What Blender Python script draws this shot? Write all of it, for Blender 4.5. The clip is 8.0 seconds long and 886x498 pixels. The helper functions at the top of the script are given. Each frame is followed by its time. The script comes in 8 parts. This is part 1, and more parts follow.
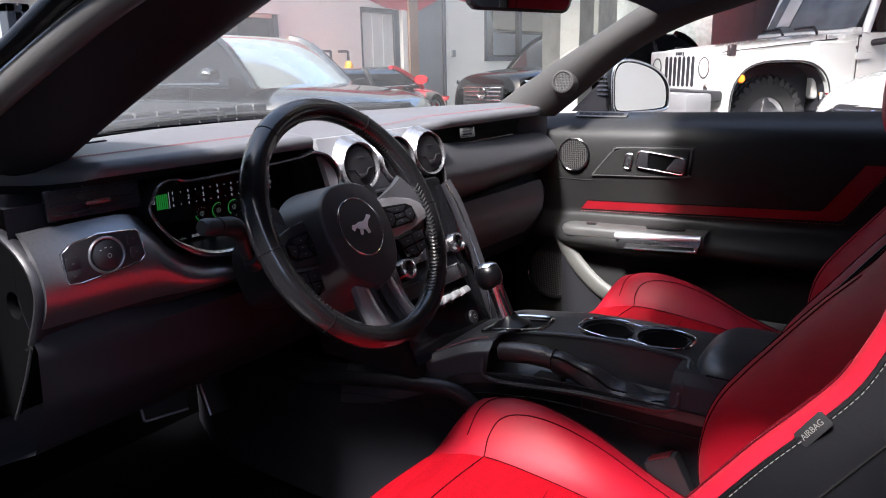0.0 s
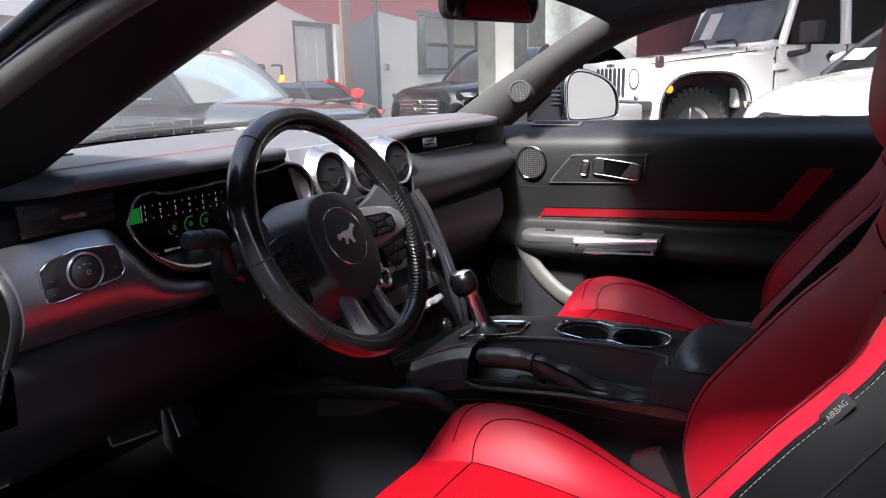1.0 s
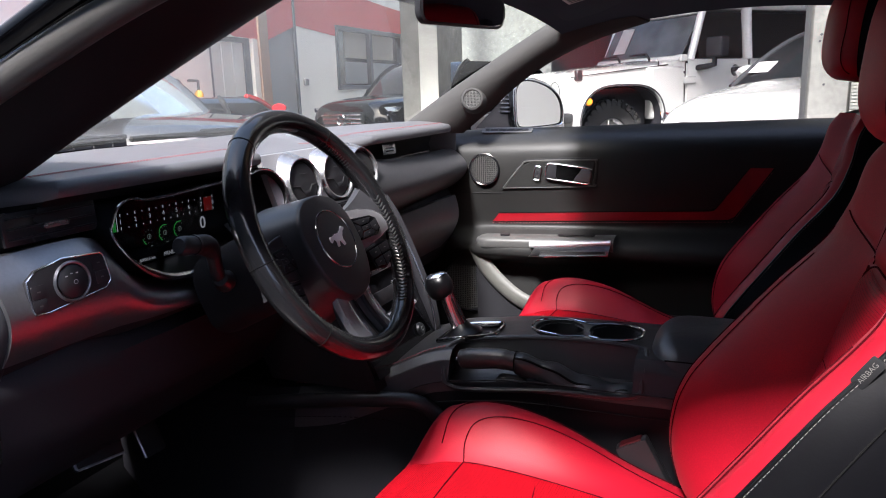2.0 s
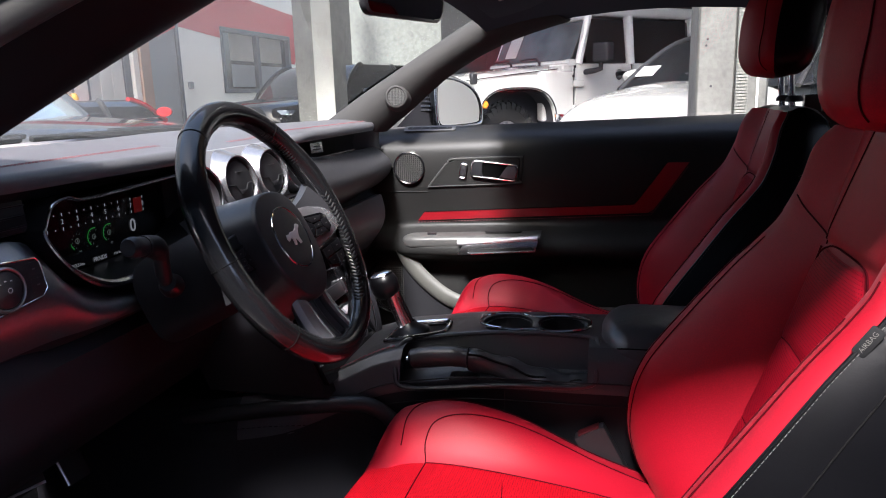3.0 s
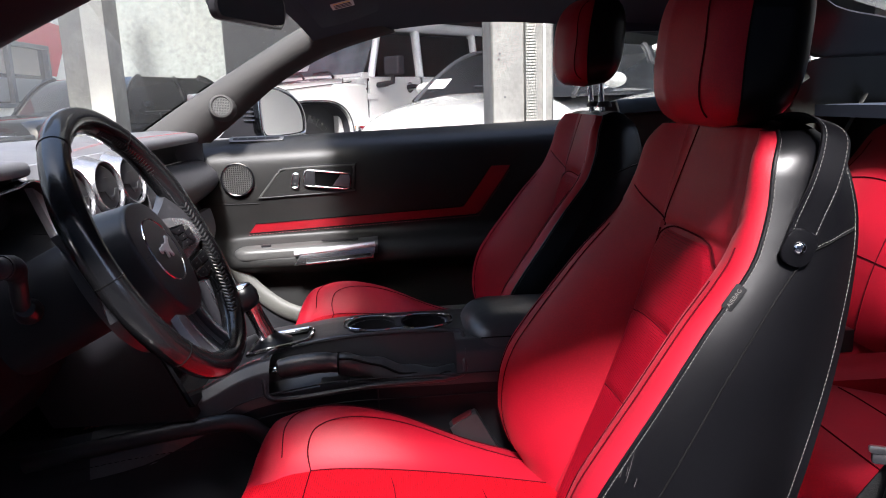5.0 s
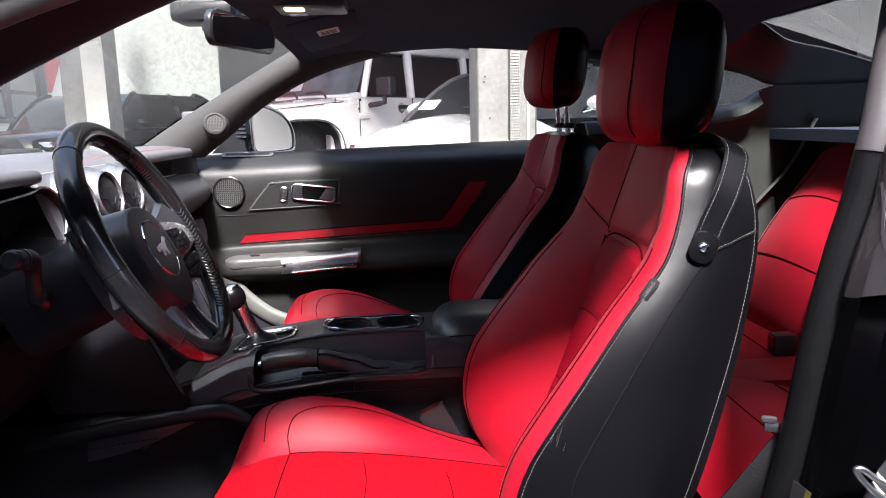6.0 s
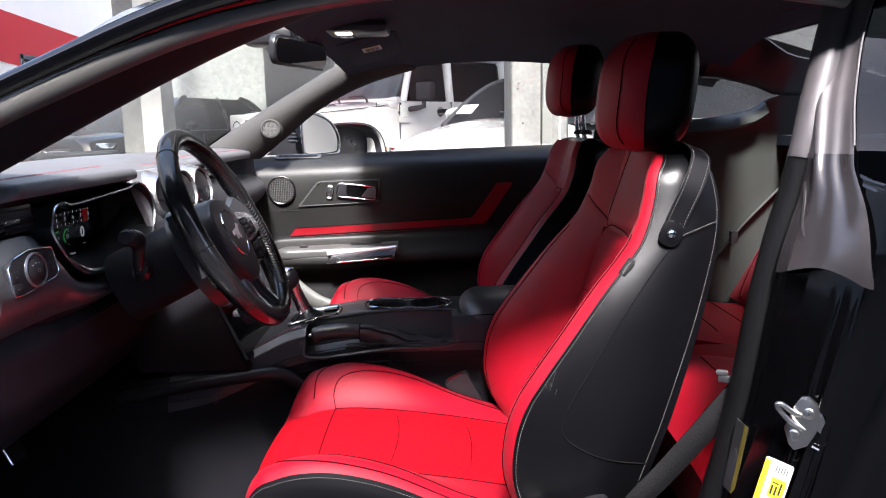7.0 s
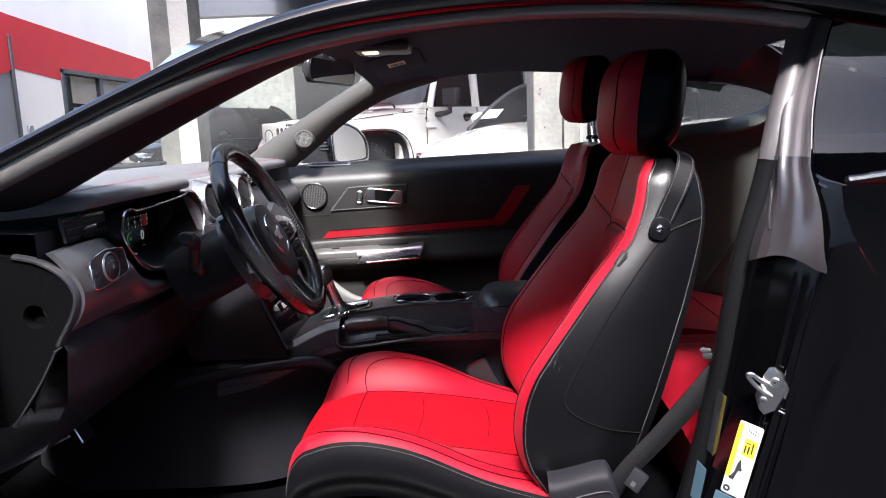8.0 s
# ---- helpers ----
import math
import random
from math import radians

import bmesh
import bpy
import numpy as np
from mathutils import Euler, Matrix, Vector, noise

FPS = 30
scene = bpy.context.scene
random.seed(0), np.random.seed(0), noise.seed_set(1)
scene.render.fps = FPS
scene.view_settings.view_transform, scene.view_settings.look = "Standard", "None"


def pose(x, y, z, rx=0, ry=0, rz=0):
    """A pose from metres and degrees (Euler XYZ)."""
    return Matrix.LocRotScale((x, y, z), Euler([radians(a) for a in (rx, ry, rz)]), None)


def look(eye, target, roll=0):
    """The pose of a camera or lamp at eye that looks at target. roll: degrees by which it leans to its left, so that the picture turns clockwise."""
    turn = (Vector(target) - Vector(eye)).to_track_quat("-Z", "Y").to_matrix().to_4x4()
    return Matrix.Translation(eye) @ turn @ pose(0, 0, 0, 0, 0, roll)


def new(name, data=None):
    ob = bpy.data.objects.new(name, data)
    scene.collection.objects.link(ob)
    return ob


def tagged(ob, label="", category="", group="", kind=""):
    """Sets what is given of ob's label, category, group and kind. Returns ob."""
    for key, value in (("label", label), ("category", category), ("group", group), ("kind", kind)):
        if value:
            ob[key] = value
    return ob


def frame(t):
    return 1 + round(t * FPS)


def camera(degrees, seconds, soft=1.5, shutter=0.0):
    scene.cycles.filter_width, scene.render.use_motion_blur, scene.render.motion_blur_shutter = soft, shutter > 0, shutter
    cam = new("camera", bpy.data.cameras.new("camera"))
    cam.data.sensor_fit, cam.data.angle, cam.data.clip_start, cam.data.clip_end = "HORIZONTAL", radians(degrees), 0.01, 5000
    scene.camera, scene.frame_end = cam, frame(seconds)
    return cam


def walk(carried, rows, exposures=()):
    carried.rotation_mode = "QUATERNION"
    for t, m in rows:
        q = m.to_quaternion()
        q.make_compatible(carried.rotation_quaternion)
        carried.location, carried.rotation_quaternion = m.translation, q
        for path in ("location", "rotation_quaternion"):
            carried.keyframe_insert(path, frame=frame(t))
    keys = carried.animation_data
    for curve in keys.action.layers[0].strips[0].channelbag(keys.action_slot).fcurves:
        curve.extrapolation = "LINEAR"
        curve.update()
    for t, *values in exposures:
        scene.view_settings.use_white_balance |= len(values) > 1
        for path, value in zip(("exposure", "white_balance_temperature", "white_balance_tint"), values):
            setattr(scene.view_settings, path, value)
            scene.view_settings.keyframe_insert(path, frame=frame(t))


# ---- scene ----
cam = camera(63.6, 8.0, soft=1.0)
PATH = [
    (0, (0.666, -1.112, 1.021), (-0.435, 0.483, 0.527), -1.1),
    (0.5, (0.646, -1.129, 1.013), (-0.389, 0.515, 0.534), -1.3),
    (1, (0.608, -1.154, 1.015), (-0.344, 0.543, 0.552), -1.5),
    (2.3, (0.494, -1.23, 0.996), (-0.186, 0.602, 0.569), -1.7),
    (2.5, (0.474, -1.241, 0.997), (-0.15, 0.61, 0.568), -1.6),
    (3, (0.424, -1.218, 0.983), (-0.047, 0.679, 0.558), -1.7),
    (3.5, (0.381, -1.168, 0.982), (0.081, 0.761, 0.549), -1.9),
    (4, (0.337, -1.164, 0.988), (0.191, 0.781, 0.546), -2.1),
    (4.5, (0.312, -1.206, 0.982), (0.308, 0.746, 0.548), -2.1),
    (5, (0.313, -1.258, 0.974), (0.407, 0.698, 0.567), -2.0),
    (5.2, (0.312, -1.27, 0.971), (0.442, 0.686, 0.578), -1.6),
    (6.3, (0.354, -1.452, 0.972), (0.454, 0.515, 0.625), -0.9),
    (6.5, (0.355, -1.504, 0.981), (0.426, 0.465, 0.635), -0.9),
    (7, (0.359, -1.593, 0.981), (0.37, 0.377, 0.638), -1.1),
    (7.5, (0.364, -1.676, 0.985), (0.33, 0.295, 0.645), -1.7),
    (8, (0.38, -1.739, 0.993), (0.309, 0.233, 0.662), -2.2),
]
GAIN = [(0, 1.77), (1, 1.76), (2.5, 1.66), (3.5, 1.57), (4, 1.60), (5, 1.84), (6.5, 2.06), (8, 2.04)]
walk(cam, [(t, look(eye, target, roll)) for t, eye, target, roll in PATH], [(t, stops, 6300, 13.5) for t, stops in GAIN])

# ---- light ----
world = bpy.data.worlds.new("sky")
scene.world = world
world.use_nodes = True
wn = world.node_tree
wn.nodes.clear()
sky = wn.nodes.new("ShaderNodeTexSky")
sky.sky_type, sky.sun_disc = "NISHITA", False
sky.sun_elevation, sky.sun_rotation = radians(50.5), radians(183)
sky.dust_density, sky.air_density = 4.0, 0.8
sky_bg = wn.nodes.new("ShaderNodeBackground")
sky_bg.inputs["Strength"].default_value = 0.265
sky_out = wn.nodes.new("ShaderNodeOutputWorld")
wn.links.new(sky.outputs[0], sky_bg.inputs[0])
wn.links.new(sky_bg.outputs[0], sky_out.inputs[0])
sun = new("sun", bpy.data.lights.new("sun", "SUN"))
sun.data.energy, sun.data.angle, sun.data.color = 4.5, radians(9), (1.0, 0.975, 0.955)
sun.matrix_world = look((-0.3, -5, 6.1), (0, 0, 0))

# ---- materials ----
def material(name, colour, rough=0.5, metal=0.0, spread=0.12, grain=60.0, bump=0.15, wear=5.0, kind="noise", coat=0.0, spec=0.5, rough_spread=0.12, crease=0.0, sheen=0.0):
    """A procedural surface: base colour varied at two scales, roughness varied, relief by noise or cells."""
    m = bpy.data.materials.new(name)
    m.use_nodes = True
    nt = m.node_tree
    b = nt.nodes["Principled BSDF"]
    geo = nt.nodes.new("ShaderNodeNewGeometry")
    big = nt.nodes.new("ShaderNodeTexNoise")
    big.inputs["Scale"].default_value, big.inputs["Detail"].default_value = wear, 5
    fine = nt.nodes.new("ShaderNodeTexVoronoi" if kind == "cells" else "ShaderNodeTexNoise")
    fine.inputs["Scale"].default_value = grain
    for n in (big, fine):
        nt.links.new(geo.outputs["Position"], n.inputs["Vector"])
    mix = nt.nodes.new("ShaderNodeMath")
    mix.operation = "ADD"
    nt.links.new(big.outputs[0], mix.inputs[0])
    half = nt.nodes.new("ShaderNodeMath")
    half.operation = "MULTIPLY"
    half.inputs[1].default_value = 0.5
    nt.links.new(fine.outputs[0], half.inputs[0])
    nt.links.new(half.outputs[0], mix.inputs[1])
    ramp = nt.nodes.new("ShaderNodeValToRGB")
    c = np.array(colour)
    ramp.color_ramp.elements[0].position, ramp.color_ramp.elements[1].position = 0.35, 1.05
    ramp.color_ramp.elements[0].color = (*np.clip(c * (1 - spread), 0, 1), 1)
    ramp.color_ramp.elements[1].color = (*np.clip(c * (1 + spread), 0, 1), 1)
    nt.links.new(mix.outputs[0], ramp.inputs[0])
    nt.links.new(ramp.outputs[0], b.inputs["Base Color"])
    span = nt.nodes.new("ShaderNodeMapRange")
    span.inputs["To Min"].default_value, span.inputs["To Max"].default_value = max(rough * (1 - rough_spread), 0.02), min(rough * (1 + rough_spread), 1)
    nt.links.new(big.outputs[0], span.inputs[0])
    nt.links.new(span.outputs[0], b.inputs["Roughness"])
    b.inputs["Metallic"].default_value = metal
    b.inputs["Specular IOR Level"].default_value = spec
    b.inputs["Coat Weight"].default_value = coat
    b.inputs["Sheen Weight"].default_value, b.inputs["Sheen Roughness"].default_value = sheen, 0.45
    b.inputs["Sheen Tint"].default_value = (1.0, 0.82, 0.85, 1)
    b.inputs["Coat Roughness"].default_value = 0.04
    if bump:
        bp = nt.nodes.new("ShaderNodeBump")
        bp.inputs["Strength"].default_value, bp.inputs["Distance"].default_value = bump, 0.25 / grain
        nt.links.new(fine.outputs[0], bp.inputs["Height"])
        nt.links.new(bp.outputs[0], b.inputs["Normal"])
        if crease:
            folds = nt.nodes.new("ShaderNodeTexNoise")
            folds.inputs["Scale"].default_value, folds.inputs["Detail"].default_value, folds.inputs["Distortion"].default_value = 26, 4, 1.2
            nt.links.new(geo.outputs["Position"], folds.inputs["Vector"])
            soft = nt.nodes.new("ShaderNodeBump")
            soft.inputs["Strength"].default_value, soft.inputs["Distance"].default_value = crease, 0.006
            nt.links.new(folds.outputs[0], soft.inputs["Height"])
            nt.links.new(soft.outputs[0], bp.inputs["Normal"])
    return m


def dotted(name, colour, rough, pitch, axis_a, axis_b, depth):
    """Leather with a fine regular pattern of pricked holes in the plane of two axes."""
    m = material(name, colour, rough, grain=700, bump=0.1, kind="cells", spec=0.12)
    nt = m.node_tree
    b = nt.nodes["Principled BSDF"]
    geo = nt.nodes.new("ShaderNodeNewGeometry")
    sep = nt.nodes.new("ShaderNodeSeparateXYZ")
    nt.links.new(geo.outputs["Position"], sep.inputs[0])
    waves = []
    for k, axis in enumerate((axis_a, axis_b)):
        mul = nt.nodes.new("ShaderNodeMath")
        mul.operation, mul.inputs[1].default_value = "MULTIPLY", math.tau / pitch
        nt.links.new(sep.outputs[axis], mul.inputs[0])
        sin = nt.nodes.new("ShaderNodeMath")
        sin.operation = "SINE"
        nt.links.new(mul.outputs[0], sin.inputs[0])
        waves.append(sin)
    both = nt.nodes.new("ShaderNodeMath")
    both.operation = "ADD"
    nt.links.new(waves[0].outputs[0], both.inputs[0])
    nt.links.new(waves[1].outputs[0], both.inputs[1])
    hole = nt.nodes.new("ShaderNodeMapRange")
    hole.inputs["From Min"].default_value, hole.inputs["From Max"].default_value = 0.9, 1.5
    nt.links.new(both.outputs[0], hole.inputs[0])
    old = b.inputs["Base Color"].links[0].from_socket
    dark = nt.nodes.new("ShaderNodeMixRGB")
    dark.blend_type = "MULTIPLY"
    dark.inputs[2].default_value = (0.3, 0.25, 0.25, 1)
    nt.links.new(hole.outputs[0], dark.inputs[0])
    nt.links.new(old, dark.inputs[1])
    nt.links.new(dark.outputs[0], b.inputs["Base Color"])
    bp = nt.nodes.new("ShaderNodeBump")
    bp.inputs["Strength"].default_value, bp.inputs["Distance"].default_value, bp.invert = depth, 0.002, True
    nt.links.new(hole.outputs[0], bp.inputs["Height"])
    nt.links.new(bp.outputs[0], b.inputs["Normal"])
    return m


def pane_material(name, tint, gloss=1.0, rough=0.0, haze=0.0):
    """A thin sheet of glass: clear with a tint, and a reflection that grows at a glancing angle."""
    m = bpy.data.materials.new(name)
    m.use_nodes = True
    nt = m.node_tree
    nt.nodes.clear()
    clear = nt.nodes.new("ShaderNodeBsdfTransparent")
    clear.inputs[0].default_value = (*tint, 1)
    shine = nt.nodes.new("ShaderNodeBsdfGlossy")
    shine.inputs["Roughness"].default_value = rough
    edge = nt.nodes.new("ShaderNodeLayerWeight")
    edge.inputs[0].default_value = 0.5
    fifth = nt.nodes.new("ShaderNodeMath")
    fifth.operation, fifth.inputs[1].default_value = "POWER", 5.0
    nt.links.new(edge.outputs["Facing"], fifth.inputs[0])
    mul = nt.nodes.new("ShaderNodeMath")
    mul.operation, mul.inputs[1].default_value, mul.inputs[2].default_value = "MULTIPLY_ADD", 0.9 * gloss, 0.07 * gloss
    mul.use_clamp = True
    nt.links.new(fifth.outputs[0], mul.inputs[0])
    mix = nt.nodes.new("ShaderNodeMixShader")
    nt.links.new(mul.outputs[0], mix.inputs[0])
    nt.links.new(clear.outputs[0], mix.inputs[1])
    nt.links.new(shine.outputs[0], mix.inputs[2])
    out = nt.nodes.new("ShaderNodeOutputMaterial")
    nt.links.new(mix.outputs[0], out.inputs[0])
    # haze on the glass is put in as a patchy pale translucent veil
    if haze:
        veil = nt.nodes.new("ShaderNodeBsdfTranslucent")
        veil.inputs[0].default_value = (0.75, 0.78, 0.74, 1)
        geo = nt.nodes.new("ShaderNodeNewGeometry")
        spots = nt.nodes.new("ShaderNodeTexNoise")
        spots.inputs["Scale"].default_value, spots.inputs["Detail"].default_value = 6.0, 6
        nt.links.new(geo.outputs["Position"], spots.inputs["Vector"])
        amount = nt.nodes.new("ShaderNodeMapRange")
        amount.inputs["To Min"].default_value, amount.inputs["To Max"].default_value = haze * 0.5, haze * 1.5
        nt.links.new(spots.outputs[0], amount.inputs[0])
        film = nt.nodes.new("ShaderNodeMixShader")
        nt.links.new(amount.outputs[0], film.inputs[0])
        nt.links.new(mix.outputs[0], film.inputs[1])
        nt.links.new(veil.outputs[0], film.inputs[2])
        nt.links.new(film.outputs[0], out.inputs[0])
    return m


def glow(name, colour, strength):
    m = bpy.data.materials.new(name)
    m.use_nodes = True
    b = m.node_tree.nodes["Principled BSDF"]
    b.inputs["Base Color"].default_value = (0.01, 0.01, 0.01, 1)
    b.inputs["Emission Color"].default_value = (*colour, 1)
    b.inputs["Emission Strength"].default_value = strength
    return m


RED = material("red_leather", (0.29, 0.002, 0.012), 0.50, spread=0.16, grain=520, bump=0.12, wear=9, kind="cells", spec=0.34, sheen=0.03, crease=0.05)
RED_PERF = dotted("red_pricked_leather", (0.27, 0.002, 0.012), 0.5, 0.0034, 1, 2, 0.5)
RED_PERF_FLAT = dotted("red_pricked_cushion_leather", (0.34, 0.002, 0.008), 0.6, 0.0034, 0, 1, 0.5)
RED_DULL = material("red_trim_leather", (0.26, 0.003, 0.010), 0.42, grain=520, bump=0.15, kind="cells")
BLACK = material("black_leather", (0.0032, 0.0032, 0.0040), 0.31, spec=0.27, spread=0.2, grain=620, bump=0.06, wear=8, kind="cells", crease=0.04)
DOOR_SKIN = material("black_door_leather", (0.018, 0.018, 0.0175), 0.42, spec=0.24, spread=0.2, grain=600, bump=0.16, wear=7, kind="cells")
# tone of the white label's reflection, put into a dark colour
LABEL_MIRRORED = material("mirrored_label", (0.018, 0.018, 0.019), 0.4, grain=200, bump=0.02)
LACE = material("rim_lacing_cord", (0.010, 0.010, 0.011), 0.6, grain=900, bump=0.2, spec=0.25)
CONSOLE = material("black_console_leather", (0.038, 0.038, 0.041), 0.34, spec=0.5, spread=0.2, grain=620, bump=0.08, wear=8, kind="cells", crease=0.12)
MESH = material("speaker_mesh", (0.10, 0.10, 0.097), 0.45, metal=0.5, grain=300, bump=0.0)
DASH = material("dashboard_skin", (0.085, 0.085, 0.09), 0.40, spread=0.15, grain=600, bump=0.2, wear=6, kind="cells")
PLASTIC = material("black_plastic", (0.020, 0.020, 0.0225), 0.42, spread=0.2, grain=700, bump=0.12, wear=7, spec=0.35)
ARM = material("grey_black_armrest_leather", (0.060, 0.060, 0.058), 0.32, spec=0.6, spread=0.15, grain=620, bump=0.08, wear=8, kind="cells")
POCKET = material("grey_pocket_plastic", (0.08, 0.08, 0.072), 0.5, spread=0.15, grain=500, bump=0.08, wear=8)
FOOT = material("matt_black_plastic", (0.014, 0.0138, 0.0165), 0.55, spread=0.2, grain=500, bump=0.12, wear=7, spec=0.12)
DASH_BAND = material("black_dash_leather", (0.034, 0.034, 0.037), 0.42, spec=0.5, spread=0.2, grain=620, bump=0.12, wear=8, kind="cells", crease=0.05)
HUB_SKIN = material("black_hub_leather", (0.026, 0.026, 0.029), 0.36, spec=0.5, spread=0.2, grain=650, bump=0.12, wear=10, kind="cells")
RIM = material("worn_rim_leather", (0.009, 0.009, 0.010), 0.22, spread=0.25, grain=700, bump=0.05, wear=14, kind="cells", coat=0.25)
SATIN = material("satin_black_plastic", (0.018, 0.018, 0.020), 0.28, grain=300, bump=0.04)
GLOSSY = material("piano_black", (0.006, 0.006, 0.007), 0.10, grain=200, bump=0.0, coat=0.5)
PAINT = material("black_car_paint", (0.0012, 0.0012, 0.0015), 0.09, grain=900, bump=0.0, spec=0.42)
SEAL = material("black_pillar_rubber", (0.0035, 0.0035, 0.0038), 0.42, spread=0.3, grain=420, bump=0.5, spec=0.22)
RUBBER = material("black_rubber", (0.014, 0.014, 0.015), 0.65, grain=300, bump=0.15, spec=0.25)
# black rubber with the light it reflects put into a grey base colour
CHANNEL_SHEEN = material("sheen_channel_rubber", (0.075, 0.074, 0.070), 0.30, spread=0.15, grain=400, bump=0.05, spec=0.7)
END_CAP = material("dull_black_cap", (0.002, 0.002, 0.0022), 0.7, grain=500, bump=0.1, spec=0.04)
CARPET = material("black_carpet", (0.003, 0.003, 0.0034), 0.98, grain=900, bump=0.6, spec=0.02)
HEADLINER = material("black_headliner_cloth", (0.034, 0.042, 0.060), 0.95, grain=900, bump=0.3, spec=0.1)
PILLAR = material("grey_pillar_cloth", (0.034, 0.033, 0.032), 0.85, grain=900, bump=0.3, wear=12)
SILVER = material("brushed_aluminium_trim", (0.25, 0.25, 0.265), 0.35, metal=0.9, grain=250, bump=0.05)
CHROME = material("chrome", (0.78, 0.78, 0.80), 0.08, metal=1.0, spread=0.03, grain=90, bump=0.0)
SATIN_CHROME = material("satin_chrome", (0.66, 0.66, 0.68), 0.22, metal=1.0, spread=0.05, grain=200, bump=0.02)
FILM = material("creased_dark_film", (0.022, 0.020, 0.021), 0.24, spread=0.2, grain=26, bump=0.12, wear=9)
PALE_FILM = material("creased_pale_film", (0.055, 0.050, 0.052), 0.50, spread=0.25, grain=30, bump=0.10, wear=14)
PULL = material("bright_pull_metal", (0.75, 0.75, 0.77), 0.26, metal=0.6, spread=0.04, grain=200, bump=0.02)
SCUFF = material("scuffed_leather", (0.10, 0.095, 0.09), 0.7, grain=400, bump=0.1)
QUARTER = material("grey_quarter_plastic", (0.030, 0.032, 0.029), 0.33, spread=0.15, grain=500, bump=0.08, spec=0.4)
SATIN_BRIGHT = material("matt_bright_metal", (0.72, 0.72, 0.74), 0.36, metal=0.25, spread=0.06, grain=200, bump=0.03)
SPOKE_METAL = material("satin_spoke_metal", (0.48, 0.48, 0.50), 0.22, metal=0.7, spread=0.06, grain=220, bump=0.03)
VENT_PANEL = material("satin_silver_panel", (0.30, 0.30, 0.315), 0.40, metal=0.45, spread=0.08, grain=260, bump=0.05)
VENT_METAL = material("brushed_vent_metal", (0.32, 0.32, 0.335), 0.26, metal=0.8, spread=0.08, grain=220, bump=0.04)
STEEL = material("zinc_plated_steel", (0.48, 0.47, 0.45), 0.28, metal=1.0, spread=0.15, grain=120, bump=0.1)
WHITE_THREAD = material("white_thread", (0.15, 0.145, 0.135), 0.8, grain=900, bump=0.2)
DARK_THREAD = material("dark_red_thread", (0.055, 0.002, 0.005), 0.9, grain=900, bump=0.2, spec=0.05)
RED_THREAD = material("red_thread", (0.30, 0.10, 0.11), 0.8, grain=900, bump=0.2)
BLACK_THREAD = material("black_thread", (0.006, 0.006, 0.006), 0.8, grain=900, bump=0.2, spec=0.08)
GLASS = pane_material("window_glass", (0.93, 0.95, 0.94), 0.9)
WINDSHIELD = pane_material("windshield_glass", (0.83, 0.87, 0.82), 1.0, haze=0.018)
TINTED = pane_material("tinted_glass", (0.05, 0.058, 0.06), 0.4)
QUARTER_PANE = pane_material("quarter_window_glass", (0.72, 0.76, 0.74), 0.25, haze=0.06)
REAR_PANE = pane_material("rear_window_glass", (0.30, 0.30, 0.28), 0.4, haze=0.05)
REAR_TRIM = material("satin_rear_trim", (0.014, 0.014, 0.016), 0.36, spread=0.15, grain=500, bump=0.08, spec=0.5)
SCREEN = material("display_glass", (0.004, 0.004, 0.006), 0.12, grain=100, bump=0.0)
MIRROR = material("mirror_glass", (0.85, 0.86, 0.86), 0.015, metal=1.0, spread=0.0, grain=20, bump=0.0)
LABEL_WHITE = material("white_label", (0.55, 0.54, 0.52), 0.5, grain=200, bump=0.02)
LABEL_YELLOW = material("yellow_label", (0.75, 0.55, 0.03), 0.5, grain=200, bump=0.02)
LABEL_INK = material("label_ink", (0.02, 0.02, 0.025), 0.6, grain=200, bump=0.0)
LABEL_BLUE = material("pale_blue_label", (0.06, 0.11, 0.14), 0.5, grain=200, bump=0.02)
WHITE_PAINT = material("white_car_paint", (0.66, 0.66, 0.64), 0.22, spread=0.04, grain=60, bump=0.0, coat=0.8)
SILVER_PAINT = material("pearl_white_car_paint", (0.36, 0.36, 0.35), 0.22, spread=0.05, grain=60, bump=0.0, coat=0.8)
# sky's reflection in the saloon's windshield, put in as a pale metallic colour
SKY_GLASS = material("sky_reflecting_glass", (0.55, 0.60, 0.60), 0.07, metal=0.7, grain=40, bump=0.0)
DARK_GLASS = material("dark_car_glass", (0.012, 0.013, 0.015), 0.05, grain=40, bump=0.0)
TYRE = material("tyre_rubber", (0.03, 0.03, 0.03), 0.85, grain=120, bump=0.4)
ALLOY = material("alloy_wheel", (0.45, 0.45, 0.46), 0.3, metal=0.9, grain=90, bump=0.02)
CONCRETE = material("bare_concrete", (0.135, 0.134, 0.124), 0.85, spread=0.4, grain=40, bump=0.5, wear=6)
FLOOR = material("garage_floor", (0.065, 0.065, 0.064), 0.35, spread=0.2, grain=20, bump=0.05, wear=0.9)
WALL = material("white_plaster", (0.86, 0.84, 0.78), 0.8, spread=0.05, grain=30, bump=0.1, wear=1.0)
WALL_RED = material("red_wall_paint", (0.55, 0.02, 0.03), 0.6, spread=0.08, grain=30, bump=0.1, wear=1.0)
WALL_GREY = material("grey_metal_panel", (0.20, 0.21, 0.22), 0.5, grain=30, bump=0.03, wear=1.5)
BROWN = material("brown_door_wood", (0.30, 0.18, 0.12), 0.6, grain=25, bump=0.05)
FRAME = material("dark_window_frame", (0.035, 0.04, 0.05), 0.4, grain=60, bump=0.02)
FROSTED = material("pale_window_sheet", (0.72, 0.74, 0.68), 0.35, spread=0.05, grain=20, bump=0.0)
